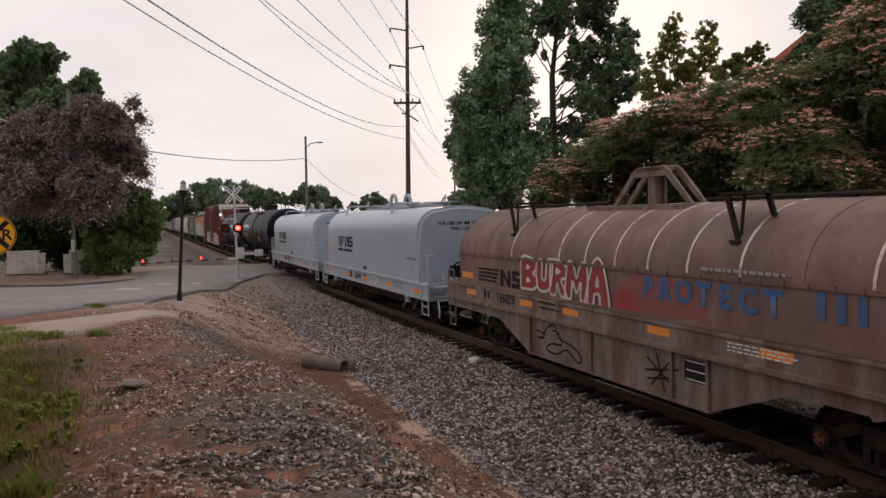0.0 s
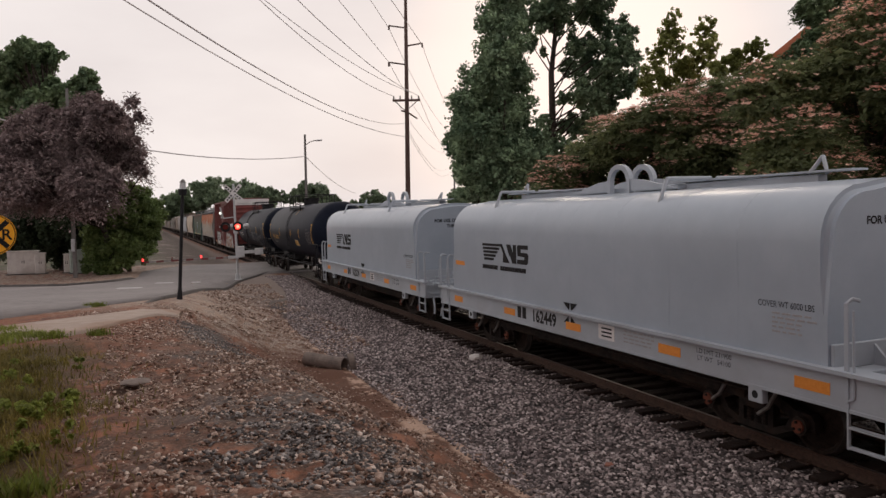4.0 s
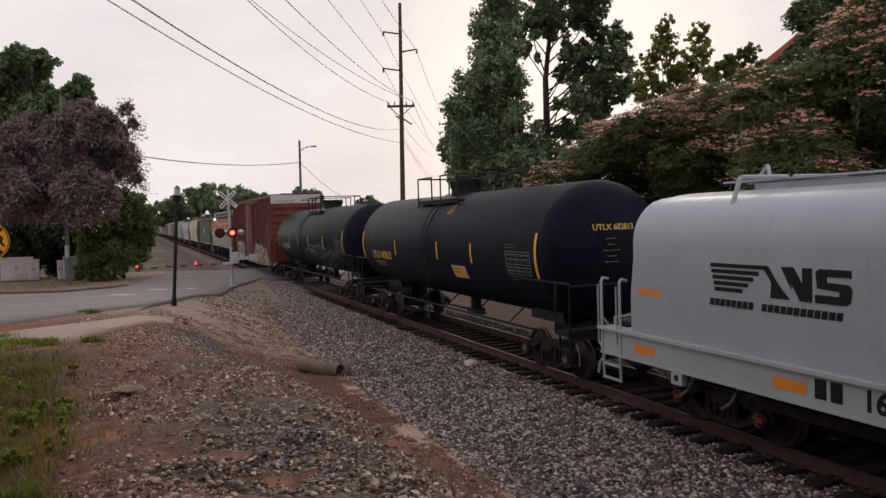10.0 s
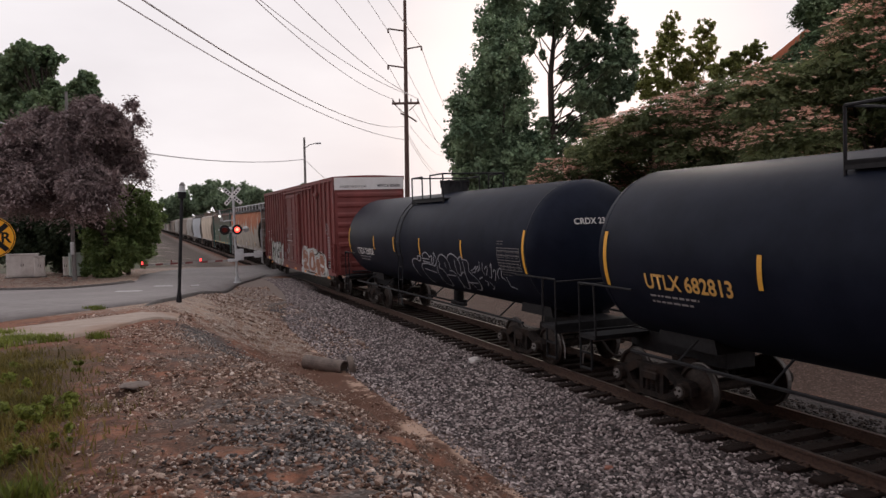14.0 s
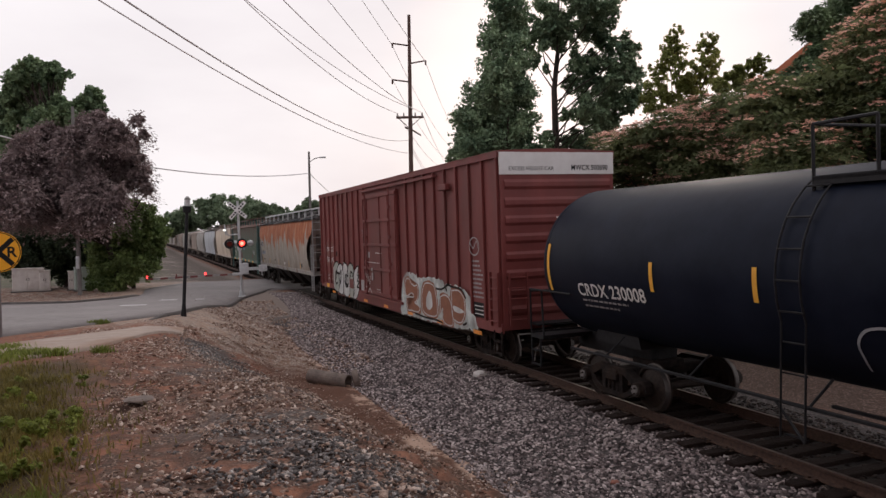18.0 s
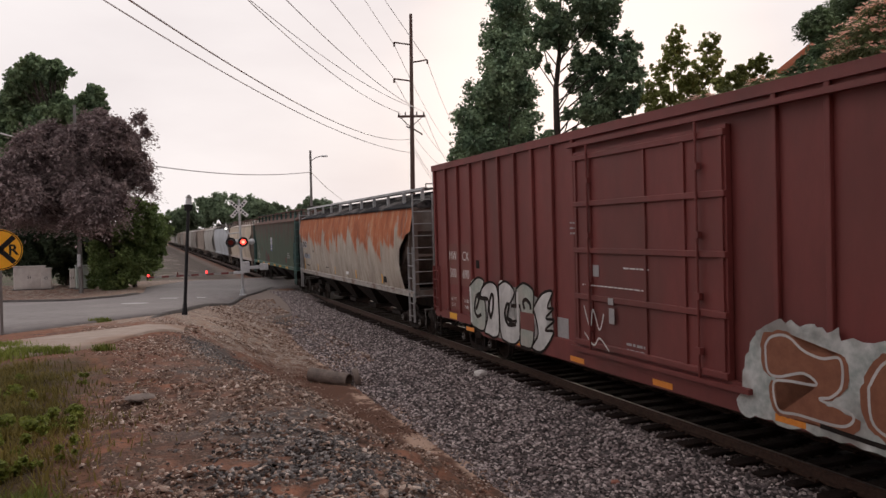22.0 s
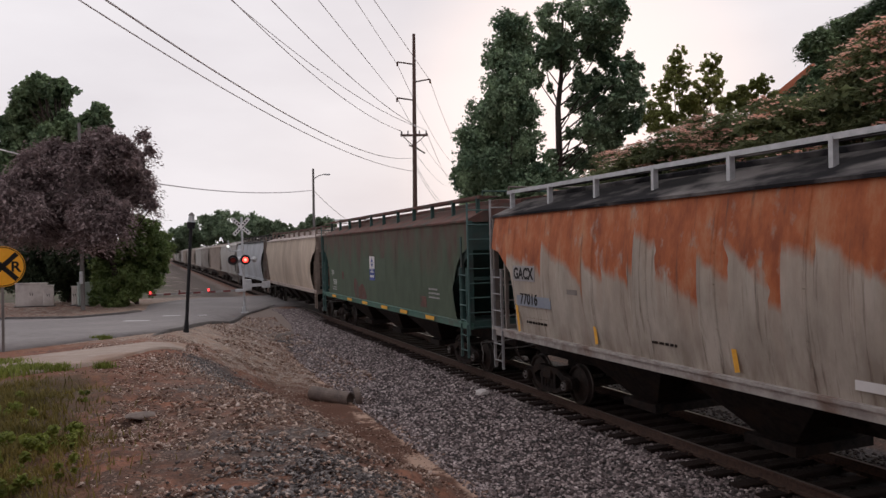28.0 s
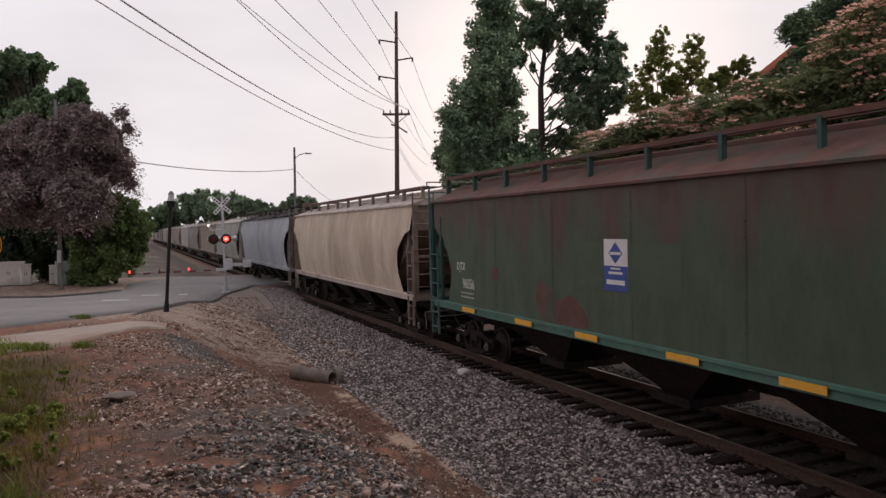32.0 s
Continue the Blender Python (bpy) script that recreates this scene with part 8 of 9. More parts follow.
def sprays(t, base, clumps, per_m2, leaf, seed, bloom=6.0, hang=0.0, material=None, thick=0.10, width=0.42):
    """Flat layered sprays of leaflets all over the skin of the clumps, with flower tufts on top of them."""
    rng = np.random.default_rng(seed)
    bz = at_ground(*base) - 0.1
    c = np.array([(x - base[0], y - base[1], z - bz, r) for x, y, z, r in clumps])
    pts = []
    for x, y, z, r in c:
        n = int(4 * math.pi * r * r * per_m2)
        d = rng.normal(size=(n, 3))
        d /= np.linalg.norm(d, axis=1)[:, None]
        p = np.array((x, y, z)) + d * (r * rng.uniform(0.86, 1.04, n))[:, None]
        keep = np.ones(n, bool)
        for q in c:
            keep &= np.linalg.norm(p - q[:3], axis=1) > q[3] * 0.84
        pts.append(np.column_stack([p, d])[keep])
    pts = np.concatenate(pts)
    per = 46
    m = len(pts)
    R = width * rng.uniform(0.55, 1.25, m)
    # leaflets lie about the spray's plane, which dips outward
    a = rng.random((m, per)) * 2 * math.pi
    q = np.sqrt(rng.random((m, per))) * R[:, None]
    ox, oy = np.cos(a) * q, np.sin(a) * q
    dip = -(ox * pts[:, 3:4] + oy * pts[:, 4:5]) * (0.35 + hang) - hang * q * 0.6
    P = np.stack([pts[:, 0:1] + ox, pts[:, 1:2] + oy, pts[:, 2:3] + dip + rng.normal(size=(m, per)) * thick * R[:, None]], 2).reshape(-1, 3)
    k = len(P)
    nrm = np.repeat(pts[:, 3:6], per, 0) * 0.35 + rng.normal(size=(k, 3)) * 0.35 + (0, 0, 0.8)
    nrm /= np.linalg.norm(nrm, axis=1)[:, None]
    ax = np.stack([np.cos(a).ravel(), np.sin(a).ravel(), -0.3 - hang * rng.random(k) * 2], 1) + rng.normal(size=(k, 3)) * 0.4
    ax -= nrm * (ax * nrm).sum(1)[:, None]
    ax /= np.linalg.norm(ax, axis=1)[:, None] + 1e-9
    sd = np.cross(nrm, ax)
    s = (leaf * (0.6 + 0.8 * rng.random(k)))[:, None]
    lift = nrm * s * 0.15
    V = np.stack([P - ax * s, P + sd * s * 0.4 + lift, P + ax * s, P - sd * s * 0.4 + lift], 1).reshape(-1, 3)
    i = np.arange(k)[:, None] * 4
    raw("foliage", V, np.concatenate([i + (0, 1, 2), i + (0, 2, 3)], 1).reshape(-1, 3), material or M_LEAFMIMOSA, t)
    if not bloom:
        return
    up = pts[(pts[:, 5] > -0.35)]
    v = np.array([noise.noise(Vector(g * 0.55)) for g in up[:, :3]])
    w = np.array([noise.noise(Vector((g[0] * 0.5, g[1] * 0.5, g[2] * 2.6 + 7))) for g in up[:, :3]])
    up = up[(v > -0.42) & (w > -0.16)]
    nb = int(len(up) * bloom)
    j = rng.integers(0, len(up), nb)
    g = rng.normal(size=(nb, 2)) * 0.5 * width
    B = np.stack([up[j, 0] + g[:, 0], up[j, 1] + g[:, 1], up[j, 2] + 0.05 + 0.05 * rng.random(nb) - 0.3 * (g[:, 0] * up[j, 3] + g[:, 1] * up[j, 4])], 1)
    # each tuft a flat fan of five silky blades
    V, F = [], []
    sz = 0.034 + 0.038 * rng.random(nb)
    for b in range(5):
        th = rng.random(nb) * 2 * math.pi
        o = np.stack([np.cos(th), np.sin(th), 0.35 + 0.4 * rng.random(nb)], 1) * sz[:, None]
        w = np.stack([-np.sin(th), np.cos(th), 0 * th], 1) * (sz * 0.55)[:, None]
        V.append(np.stack([B, B + o * 0.9 + w, B + o * 1.1 - w], 1).reshape(-1, 3))
        F.append(np.arange(nb * 3).reshape(-1, 3) + b * nb * 3)
    tagged(raw("blossom", np.concatenate(V), np.concatenate(F), M_BLOSSOM, t), "pale pink silky flower tufts", kind="stuff")
GREEN_BACK = [(-26.9, 49.9, 14.4, 1.10), (-26.4, 51.9, 14.6, 1.04), (-25.4, 51.4, 14.3, 0.51), (-28.4, 51.2, 13.9, 1.31), (-27.0, 52.0, 13.1, 1.66), (-23.4, 50.7, 12.4, 1.08), (-23.9, 50.2, 11.6, 1.24), (-28.8, 52.3, 12.1, 2.23), (-26.0, 50.5, 11.0, 2.12), (-23.5, 51.6, 11.7, 0.93), (-29.8, 52.6, 10.2, 2.71), (-25.3, 52.0, 10.4, 2.16)]
PURPLE = [(-22.7, 44.0, 8.5, 1.48), (-20.7, 42.6, 8.7, 1.34), (-20.0, 44.0, 9.6, 1.08), (-18.1, 41.7, 9.1, 1.08), (-18.4, 44.7, 8.9, 0.87), (-19.2, 45.9, 7.3, 1.19), (-20.9, 42.8, 7.1, 1.96), (-23.5, 43.0, 7.5, 1.83), (-22.6, 42.9, 5.4, 1.88), (-18.9, 40.7, 5.3, 1.67), (-18.3, 45.5, 6.8, 0.66), (-21.1, 43.1, 5.1, 1.22), (-22.5, 40.5, 5.6, 1.52), (-18.0, 40.9, 5.4, 1.20), (-20.4, 45.3, 8.2, 1.67), (-24.1, 40.7, 6.0, 1.94), (-18.1, 45.3, 8.1, 0.36), (-18.5, 46.2, 10.5, 0.37), (-17.8, 45.4, 9.5, 0.33), (-18.2, 46.6, 7.5, 0.37), (-17.0, 43.7, 6.1, 0.31), (-22.9, 43.6, 9.4, 0.59), (-22.8, 41.3, 8.5, 0.77), (-21.3, 45.4, 10.3, 0.49)]
BUSH = [(-20.5, 49.5, 3.3, 1.60), (-18.4, 46.9, 3.6, 1.35), (-18.9, 46.9, 1.7, 1.13), (-20.2, 46.7, 1.4, 1.37), (-19.1, 50.4, 4.0, 0.88), (-20.8, 47.4, 2.8, 1.54), (-20.6, 48.3, 0.8, 0.86), (-18.4, 47.8, 2.2, 0.76), (-21.6, 47.3, 0.7, 0.78), (-19.6, 47.7, 5.0, 1.00), (-18.8, 47.8, 4.9, 0.69)]
UNDER = [(-28.0, 50.0, 2.9, 1.70), (-26.5, 50.8, 2.7, 1.78), (-25.9, 52.5, 2.4, 1.56), (-24.2, 52.3, 2.4, 1.46), (-29.8, 50.6, 2.2, 1.74), (-26.4, 52.0, 1.3, 1.08), (-24.7, 53.4, 1.2, 1.09), (-27.4, 50.7, 2.0, 1.28), (-24.8, 49.7, 3.7, 1.41), (-27.3, 51.6, 3.7, 1.65), (-24.8, 53.2, 3.5, 1.31), (-28.7, 51.1, 3.8, 1.74)]
FAR_LEFT = [(-76.5, 218.7, 8.6, 3.80), (-73.2, 223.5, 10.3, 4.21), (-65.1, 213.4, 11.5, 4.16), (-64.7, 229.0, 12.7, 3.55), (-58.4, 224.3, 11.2, 4.15), (-52.9, 218.5, 9.8, 3.36), (-62.7, 210.4, 7.4, 4.91), (-75.8, 226.1, 6.2, 4.45), (-62.7, 233.5, 6.9, 5.41), (-48.1, 214.8, 8.8, 2.96), (-81.4, 222.8, 5.2, 2.66), (-82.3, 212.5, 5.5, 3.06)]
FAR_MID = [(-31.5, 181.7, 9.5, 3.03), (-34.6, 183.5, 8.9, 1.95), (-29.8, 192.0, 8.8, 2.90), (-27.2, 194.1, 7.3, 2.05), (-29.3, 180.3, 7.1, 2.73), (-38.9, 187.8, 8.8, 1.72), (-39.6, 178.4, 8.8, 1.91), (-44.6, 188.3, 9.8, 2.31), (-21.3, 186.1, 6.7, 1.12), (-17.2, 195.3, 7.8, 2.63), (-14.4, 197.2, 7.2, 2.07), (-18.8, 189.2, 6.9, 1.70)]
FAR_RIGHT = [(3.9, 125.9, 6.6, 1.88), (5.4, 117.6, 7.0, 1.58), (2.3, 114.9, 5.8, 1.20), (6.5, 121.0, 6.2, 1.81), (8.6, 114.0, 6.4, 1.88), (11.4, 115.8, 6.2, 1.74)]
IVY = [(3.4, 37.6, 14.4, 0.84), (3.3, 38.2, 13.3, 0.97), (3.2, 36.9, 11.8, 1.11), (2.9, 36.6, 10.5, 1.26), (2.8, 38.9, 9.7, 1.51), (2.5, 37.4, 8.2, 1.68), (2.1, 39.2, 7.2, 1.47), (3.8, 38.9, 7.1, 1.46), (3.9, 37.5, 5.9, 1.41), (1.6, 37.9, 6.2, 1.19), (2.8, 38.0, 5.6, 1.59), (1.0, 38.4, 7.2, 0.63), (4.7, 38.0, 6.0, 0.86), (4.2, 37.9, 8.4, 0.80), (3.9, 38.1, 10.1, 0.86), (1.4, 39.2, 8.5, 0.59), (2.2, 38.0, 5.4, 1.13), (4.6, 37.5, 7.1, 0.45)]
TALL = [(5.1, 44.6, 15.2, 0.87), (5.6, 42.6, 14.1, 0.90), (6.6, 42.7, 14.3, 0.97), (8.0, 45.2, 15.3, 1.10), (9.1, 43.1, 14.9, 0.99), (9.7, 43.1, 13.9, 0.86), (10.1, 40.8, 12.7, 0.63), (8.2, 42.9, 12.6, 0.85), (9.4, 43.3, 12.4, 1.06), (9.9, 40.9, 11.7, 0.82), (10.2, 43.3, 11.1, 1.00), (8.8, 43.6, 11.3, 1.06), (7.8, 41.5, 10.0, 0.57), (9.5, 43.5, 10.2, 0.86), (10.3, 42.6, 10.2, 0.59), (5.4, 44.4, 13.3, 0.53), (8.3, 42.6, 9.4, 0.78), (9.5, 43.8, 9.3, 0.67), (7.6, 44.3, 11.8, 0.47), (6.7, 41.5, 15.8, 1.26), (8.7, 41.3, 16.0, 1.26), (7.7, 44.0, 8.4, 0.73), (8.9, 45.0, 8.5, 0.75), (7.1, 42.4, 9.7, 0.39), (6.0, 43.4, 8.6, 0.46), (6.2, 43.9, 7.6, 0.60), (7.0, 42.7, 7.0, 0.71), (6.0, 43.0, 12.4, 0.26)]
SMALL_R = [(14.5, 47.1, 15.3, 0.44), (14.4, 47.3, 14.7, 0.59), (15.2, 48.0, 14.5, 0.53), (14.2, 47.1, 13.6, 0.73), (13.5, 47.6, 13.2, 0.52), (14.4, 49.0, 12.8, 0.69), (14.7, 45.8, 12.5, 0.72), (16.8, 47.4, 14.9, 0.53), (16.7, 48.1, 14.3, 0.61), (16.7, 46.3, 13.6, 0.44), (15.9, 46.2, 12.9, 0.73), (16.1, 48.6, 12.5, 0.76), (13.0, 47.2, 11.8, 0.73), (14.2, 46.6, 11.5, 0.95), (12.6, 48.1, 11.4, 0.67), (17.1, 47.8, 12.7, 0.53), (13.2, 46.6, 10.8, 0.79), (15.4, 46.8, 11.3, 0.88)]
SHRUB_R = [(16.5, 42.6, 11.9, 0.55), (17.5, 43.2, 12.2, 0.56), (17.8, 42.3, 12.4, 0.48), (18.4, 42.9, 11.8, 0.63), (15.8, 42.5, 11.3, 0.61), (17.0, 42.4, 11.3, 0.75)]
MIMOSA_A = [(4.0, 25.3, 4.7, 0.86), (5.0, 26.2, 5.5, 0.84), (5.4, 24.2, 5.9, 0.83), (6.0, 23.0, 6.2, 0.82), (6.7, 22.4, 6.4, 0.80), (8.1, 23.8, 6.9, 0.86), (8.4, 22.1, 6.9, 0.74), (5.7, 25.7, 4.8, 1.18), (7.2, 25.5, 5.3, 1.38), (7.8, 22.3, 5.5, 1.32), (9.1, 22.2, 6.0, 1.34), (8.0, 25.1, 4.2, 1.57), (6.1, 24.9, 3.8, 1.15), (9.7, 24.5, 4.5, 1.77), (3.2, 24.1, 4.2, 0.47)]
MIMOSA_B = [(7.7, 17.9, 6.3, 0.80), (8.6, 18.3, 6.5, 0.72), (9.9, 19.8, 7.0, 0.74), (9.5, 17.7, 6.95, 0.75), (10.0, 17.7, 7.6, 0.76), (10.5, 17.8, 8.0, 0.85), (11.0, 17.5, 8.2, 0.93), (9.1, 18.5, 5.9, 1.08), (11.1, 19.8, 6.5, 1.35), (10.3, 16.7, 6.5, 1.17), (8.1, 17.2, 4.7, 1.21), (10.9, 20.0, 5.0, 1.70), (11.9, 19.1, 5.1, 1.68), (10.0, 20.6, 3.6, 1.37), (10.3, 18.0, 3.6, 1.39), (12.4, 19.1, 3.7, 1.53), (12.7, 18.8, 6.9, 1.53)]
FIR_R = [(13.1, 26.4, 10.3, 0.53), (14.2, 27.0, 10.7, 0.68), (14.9, 26.8, 10.8, 0.82), (15.4, 26.2, 11.0, 0.91), (13.1, 27.0, 10.3, 0.27), (13.6, 26.3, 10.0, 0.55), (12.1, 25.5, 8.2, 0.55), (12.7, 25.7, 8.7, 0.60), (13.4, 26.0, 9.3, 0.61), (11.6, 25.6, 8.0, 0.42)]

tree("green_tree", (-26.0, 52.5), broken(GREEN_BACK, 6, 78), 80000, 0.22, M_LEAF, "tall dark green broadleaf tree behind the purple one", 0.35, 11, sub=22, spread=1.0, thin=0.75)
PURPLE = broken(PURPLE, 5, 77)
pt = tree("purple_tree", (-20.4, 46.9), PURPLE, 110000, 0.15, M_LEAFPURPLE, "dusky purple-leaved tree with drooping foliage beside the road", 0.24, 12, long=1.7, droop=1.2)
sprays(pt, (-20.4, 46.9), PURPLE, 4.0, 0.10, 62, bloom=0, hang=0.8, material=M_LEAFPURPLE, thick=0.2, width=0.75)
tree("dark_shrub", (-26.2, 52.8), UNDER, 40000, 0.18, M_LEAFDARK, "undergrowth behind the cabinets, leaf colour darkened for the tree's shade", 0.12, 24, category="shrub")
tree("roadside_shrub", (-20.0, 48.6), BUSH, 46000, 0.15, M_LEAFLIGHT, "bright green bushy shrubs under the purple tree", 0.12, 13, category="shrub", sub=36)
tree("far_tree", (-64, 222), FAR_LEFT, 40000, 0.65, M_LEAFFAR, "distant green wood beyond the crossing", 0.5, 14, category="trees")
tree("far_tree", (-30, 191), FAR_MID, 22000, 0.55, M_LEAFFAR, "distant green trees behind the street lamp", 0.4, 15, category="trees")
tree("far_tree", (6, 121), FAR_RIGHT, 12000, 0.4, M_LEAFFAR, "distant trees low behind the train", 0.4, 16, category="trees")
tree("ivy_tree", (3.2, 38.0), IVY, 120000, 0.13, M_LEAFIVY, "tall conical tree wrapped in dark green ivy", 0.3, 17, sub=60, spread=1.05, thin=0.74)
tree("tall_tree", (6.5, 43.6), TALL, 80000, 0.15, M_LEAFIVY, "tall open-crowned tree with sky showing between its limbs", 0.36, 18, sub=34, spread=1.1, thin=0.8, top_at=(6.75, 43.5, 16.5), fork=1.3, limb=0.2)
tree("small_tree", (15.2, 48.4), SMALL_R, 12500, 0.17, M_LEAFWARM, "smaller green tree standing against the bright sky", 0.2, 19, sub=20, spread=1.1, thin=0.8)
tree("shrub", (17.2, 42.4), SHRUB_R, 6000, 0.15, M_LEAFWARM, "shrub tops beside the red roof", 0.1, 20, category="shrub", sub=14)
for at, clumps, seed in (((7.4, 24.2), [(x, y, z - 0.42, r) for x, y, z, r in MIMOSA_A], 21), ((10.6, 18.6), [(x, y, z - 0.36, r) for x, y, z, r in MIMOSA_B], 22)):
    mt = tree("mimosa_tree", at, clumps, 50000, 0.11, M_LEAFMIMOSA, "spreading mimosa tree covered in pink blossom", 0.22, seed, long=1.7, flat=0.6, sub=40, spread=0.72)
    sprays(mt, at, clumps, 9.0, 0.055, seed + 40, bloom=13.0 if seed == 21 else 8.0)
dt = tree("dark_tree", (14.4, 26.2), FIR_R, 14000, 0.12, M_LEAF, "dark green feathery treetop rising behind the mimosa", 0.2, 23, long=1.6, flat=0.5)
sprays(dt, (14.4, 26.2), FIR_R, 12.0, 0.07, 71, bloom=0, hang=0.3, material=M_LEAF)


# ---- poles, wires, crossing signal, signs ----
def utility_pole():
    t = tagged(new("utility_pole"), "tall brown wooden utility pole with short side arms", "utility pole")
    x, y = -2.1, 49.95
    z0 = at_ground(x, y)
    t.matrix_basis = Matrix.Translation((x, y, z0))
    h = 17.6 - z0
    bm = bmesh.new()
    rod(bm, (0, 0, -0.3), (0.12, 0, h), 0.19, 12, 0.10)
    part("post", bm, M_POLE, t)
    for z, dx in ((15.72, -1.0), (14.55, 1.15), (13.35, -1.05)):
        bm = bmesh.new()
        pipe(bm, [(0.08, 0, z - z0 - 0.12), (dx, 0, z - z0 + 0.05)], 0.05)
        rod(bm, (dx, 0, z - z0 + 0.05), (dx, 0, z - z0 - 0.22), 0.06, 8)
        part("side_arm", bm, M_POLE, t)
    bm = bmesh.new()
    box(bm, -0.85, 0.95, -0.16, -0.06, 10.83 - z0, 10.97 - z0)
    pipe(bm, [(-0.7, -0.1, 10.85 - z0), (0, -0.1, 10.2 - z0), (0.75, -0.1, 10.85 - z0)], 0.025)
    part("cross_arm", bm, M_POLE, t)
    for dx in (-0.78, -0.35, 0.4, 0.85):
        bm = bmesh.new()
        rod(bm, (dx, -0.1, 10.97 - z0), (dx, -0.1, 11.2 - z0), 0.05, 8, 0.035)
        part("insulator", bm, M_GREYPOLE, t)
    bm = bmesh.new()
    pipe(bm, [(-0.3, -0.05, 10.25 - z0), (0.15, -0.1, 10.1 - z0), (0.75, -0.1, 9.7 - z0)], 0.05)
    part("bracket", bm, M_POLE, t)


def wire(points, sag, r, label, reach=0.0):
    """A hanging wire from the first point to the last; reach: how far it goes on past the first."""
    a, b = Vector(points[0]), Vector(points[-1])
    pts = []
    n = 26
    for i in range(n + 1):
        q = -reach + (1 + reach) * i / n
        p = a.lerp(b, q)
        p.z -= sag * 4 * q * (1 - q)
        pts.append(p)
    bm = bmesh.new()
    rings = []
    for p in pts:
        rings.append([bm.verts.new(p + Vector((math.cos(k) * r, 0, math.sin(k) * r))) for k in np.arange(6) * math.pi / 3])
    for g0, g1 in zip(rings, rings[1:]):
        for i in range(6):
            bm.faces.new((g0[i], g0[(i + 1) % 6], g1[(i + 1) % 6], g1[i]))
    tagged(part("overhead_wire", bm, M_WIRE), label, "wire", group="wires on the poles")


utility_pole()
NEARW = "thin dark wire sagging to the utility pole"
for a, b, g, more in (((-7.82, 16.21, 8.78), (-2.2, 49.94, 8.56), 0.70, 0.25), ((-5.31, 11.87, 7.31), (-2.2, 49.94, 9.42), 0.80, 0.25), ((-6.92, 25.06, 11.61), (-2.88, 49.9, 11.2), 0.60, 0.4),
                      ((-8.26, 29.88, 13.2), (-1.85, 49.9, 11.46), 0.55, 0.4), ((-5.55, 24.38, 11.45), (-1.25, 49.9, 11.2), 0.50, 0.4), ((-5.06, 30.58, 13.5), (-3.15, 49.9, 13.4), 0.0, 0.7),
                      ((-4.41, 37.74, 15.86), (-3.1, 49.9, 15.6), 0.0, 1.2), ((-3.1, 33.86, 14.55), (-0.95, 49.9, 14.5), 0.0, 1.0)):
    wire([a, b], g, 0.018, NEARW, more)
FARW = "thin dark wire running from the utility pole to a farther one"
for a, b, g in (((-0.95, 49.95, 14.5), (3.5, 120, 19.0), 1.6), ((-3.1, 49.95, 15.6), (2.4, 120, 16.2), 1.4), ((-3.15, 49.95, 13.4), (2.4, 120, 14.4), 1.6), ((-2.9, 49.91, 11.2), (2.0, 120, 13.6), 1.6), ((-1.25, 49.95, 11.2), (2.2, 120, 14.2), 1.6), ((-2.2, 49.94, 9.42), (1.2, 120, 10.8), 1.4), ((-2.2, 49.94, 9.2), (1.5, 120, 10.0), 1.5)):
    wire([a, b], g, 0.018, FARW)


def far_pole(x, y, h, label):
    t = tagged(new("utility_pole"), label, "utility pole")
    z0 = at_ground(x, y)
    t.matrix_basis = Matrix.Translation((x, y, z0))
    bm = bmesh.new()
    rod(bm, (0, 0, -0.3), (0, 0, h), 0.16, 8, 0.1)
    part("post", bm, M_GREYPOLE, t)
    bm = bmesh.new()
    box(bm, -0.9, 0.9, -0.06, 0.06, h - 1.3, h - 1.15)
    part("cross_arm", bm, M_GREYPOLE, t)


far_pole(2.4, 120, 19.2, "far utility pole half hidden by trees")


def street_lamp():
    t = tagged(new("street_lamp"), "grey wooden pole carrying a street lamp on a bracket", "street lamp")
    x, y = -12.95, 73.9
    z0 = at_ground(x, y)
    t.matrix_basis = Matrix.Translation((x, y, z0))
    bm = bmesh.new()
    rod(bm, (0, 0, -0.3), (0, 0, 11.45 - z0), 0.16, 10, 0.10)
    part("post", bm, M_GREYPOLE, t)
    bm = bmesh.new()
    pipe(bm, [(0, 0, 10.4 - z0), (0.5, 0.05, 10.75 - z0), (1.1, 0.12, 10.9 - z0)], 0.04)
    part("arm", bm, M_GREYPOLE, t)
    bm = bmesh.new()
    box(bm, 1.0, 1.65, 0.0, 0.25, 10.80 - z0, 10.95 - z0, 0.05)
    part("lamp_head", bm, M_SILVER, t)


street_lamp()
wire([(-23.5, 42.0, 8.9), (-12.95, 73.9, 9.35)], 0.95, 0.045, "sagging cable from the trees to the street lamp pole", 0.2)
wire([(-12.95, 73.9, 9.35), (-12.3, 112, 6.9)], 0.6, 0.03, "cable running on from the street lamp pole")


def grey_pole():
    t = tagged(new("utility_pole"), "weathered grey pole standing inside the purple tree's foliage", "utility pole")
    x, y = -20.6, 42.7
    z0 = at_ground(x, y)
    t.matrix_basis = Matrix.Translation((x, y, z0))
    bm = bmesh.new()
    rod(bm, (0, 0, -0.3), (-0.1, 0, 10.6), 0.12, 10, 0.08)
    part("post", bm, M_GREYPOLE, t)
    bm = bmesh.new()
    box(bm, -0.08, 0.1, -0.25, -0.12, 1.5, 2.2, 0.02)
    part("meter_box", bm, M_SILVER, t)


grey_pole()


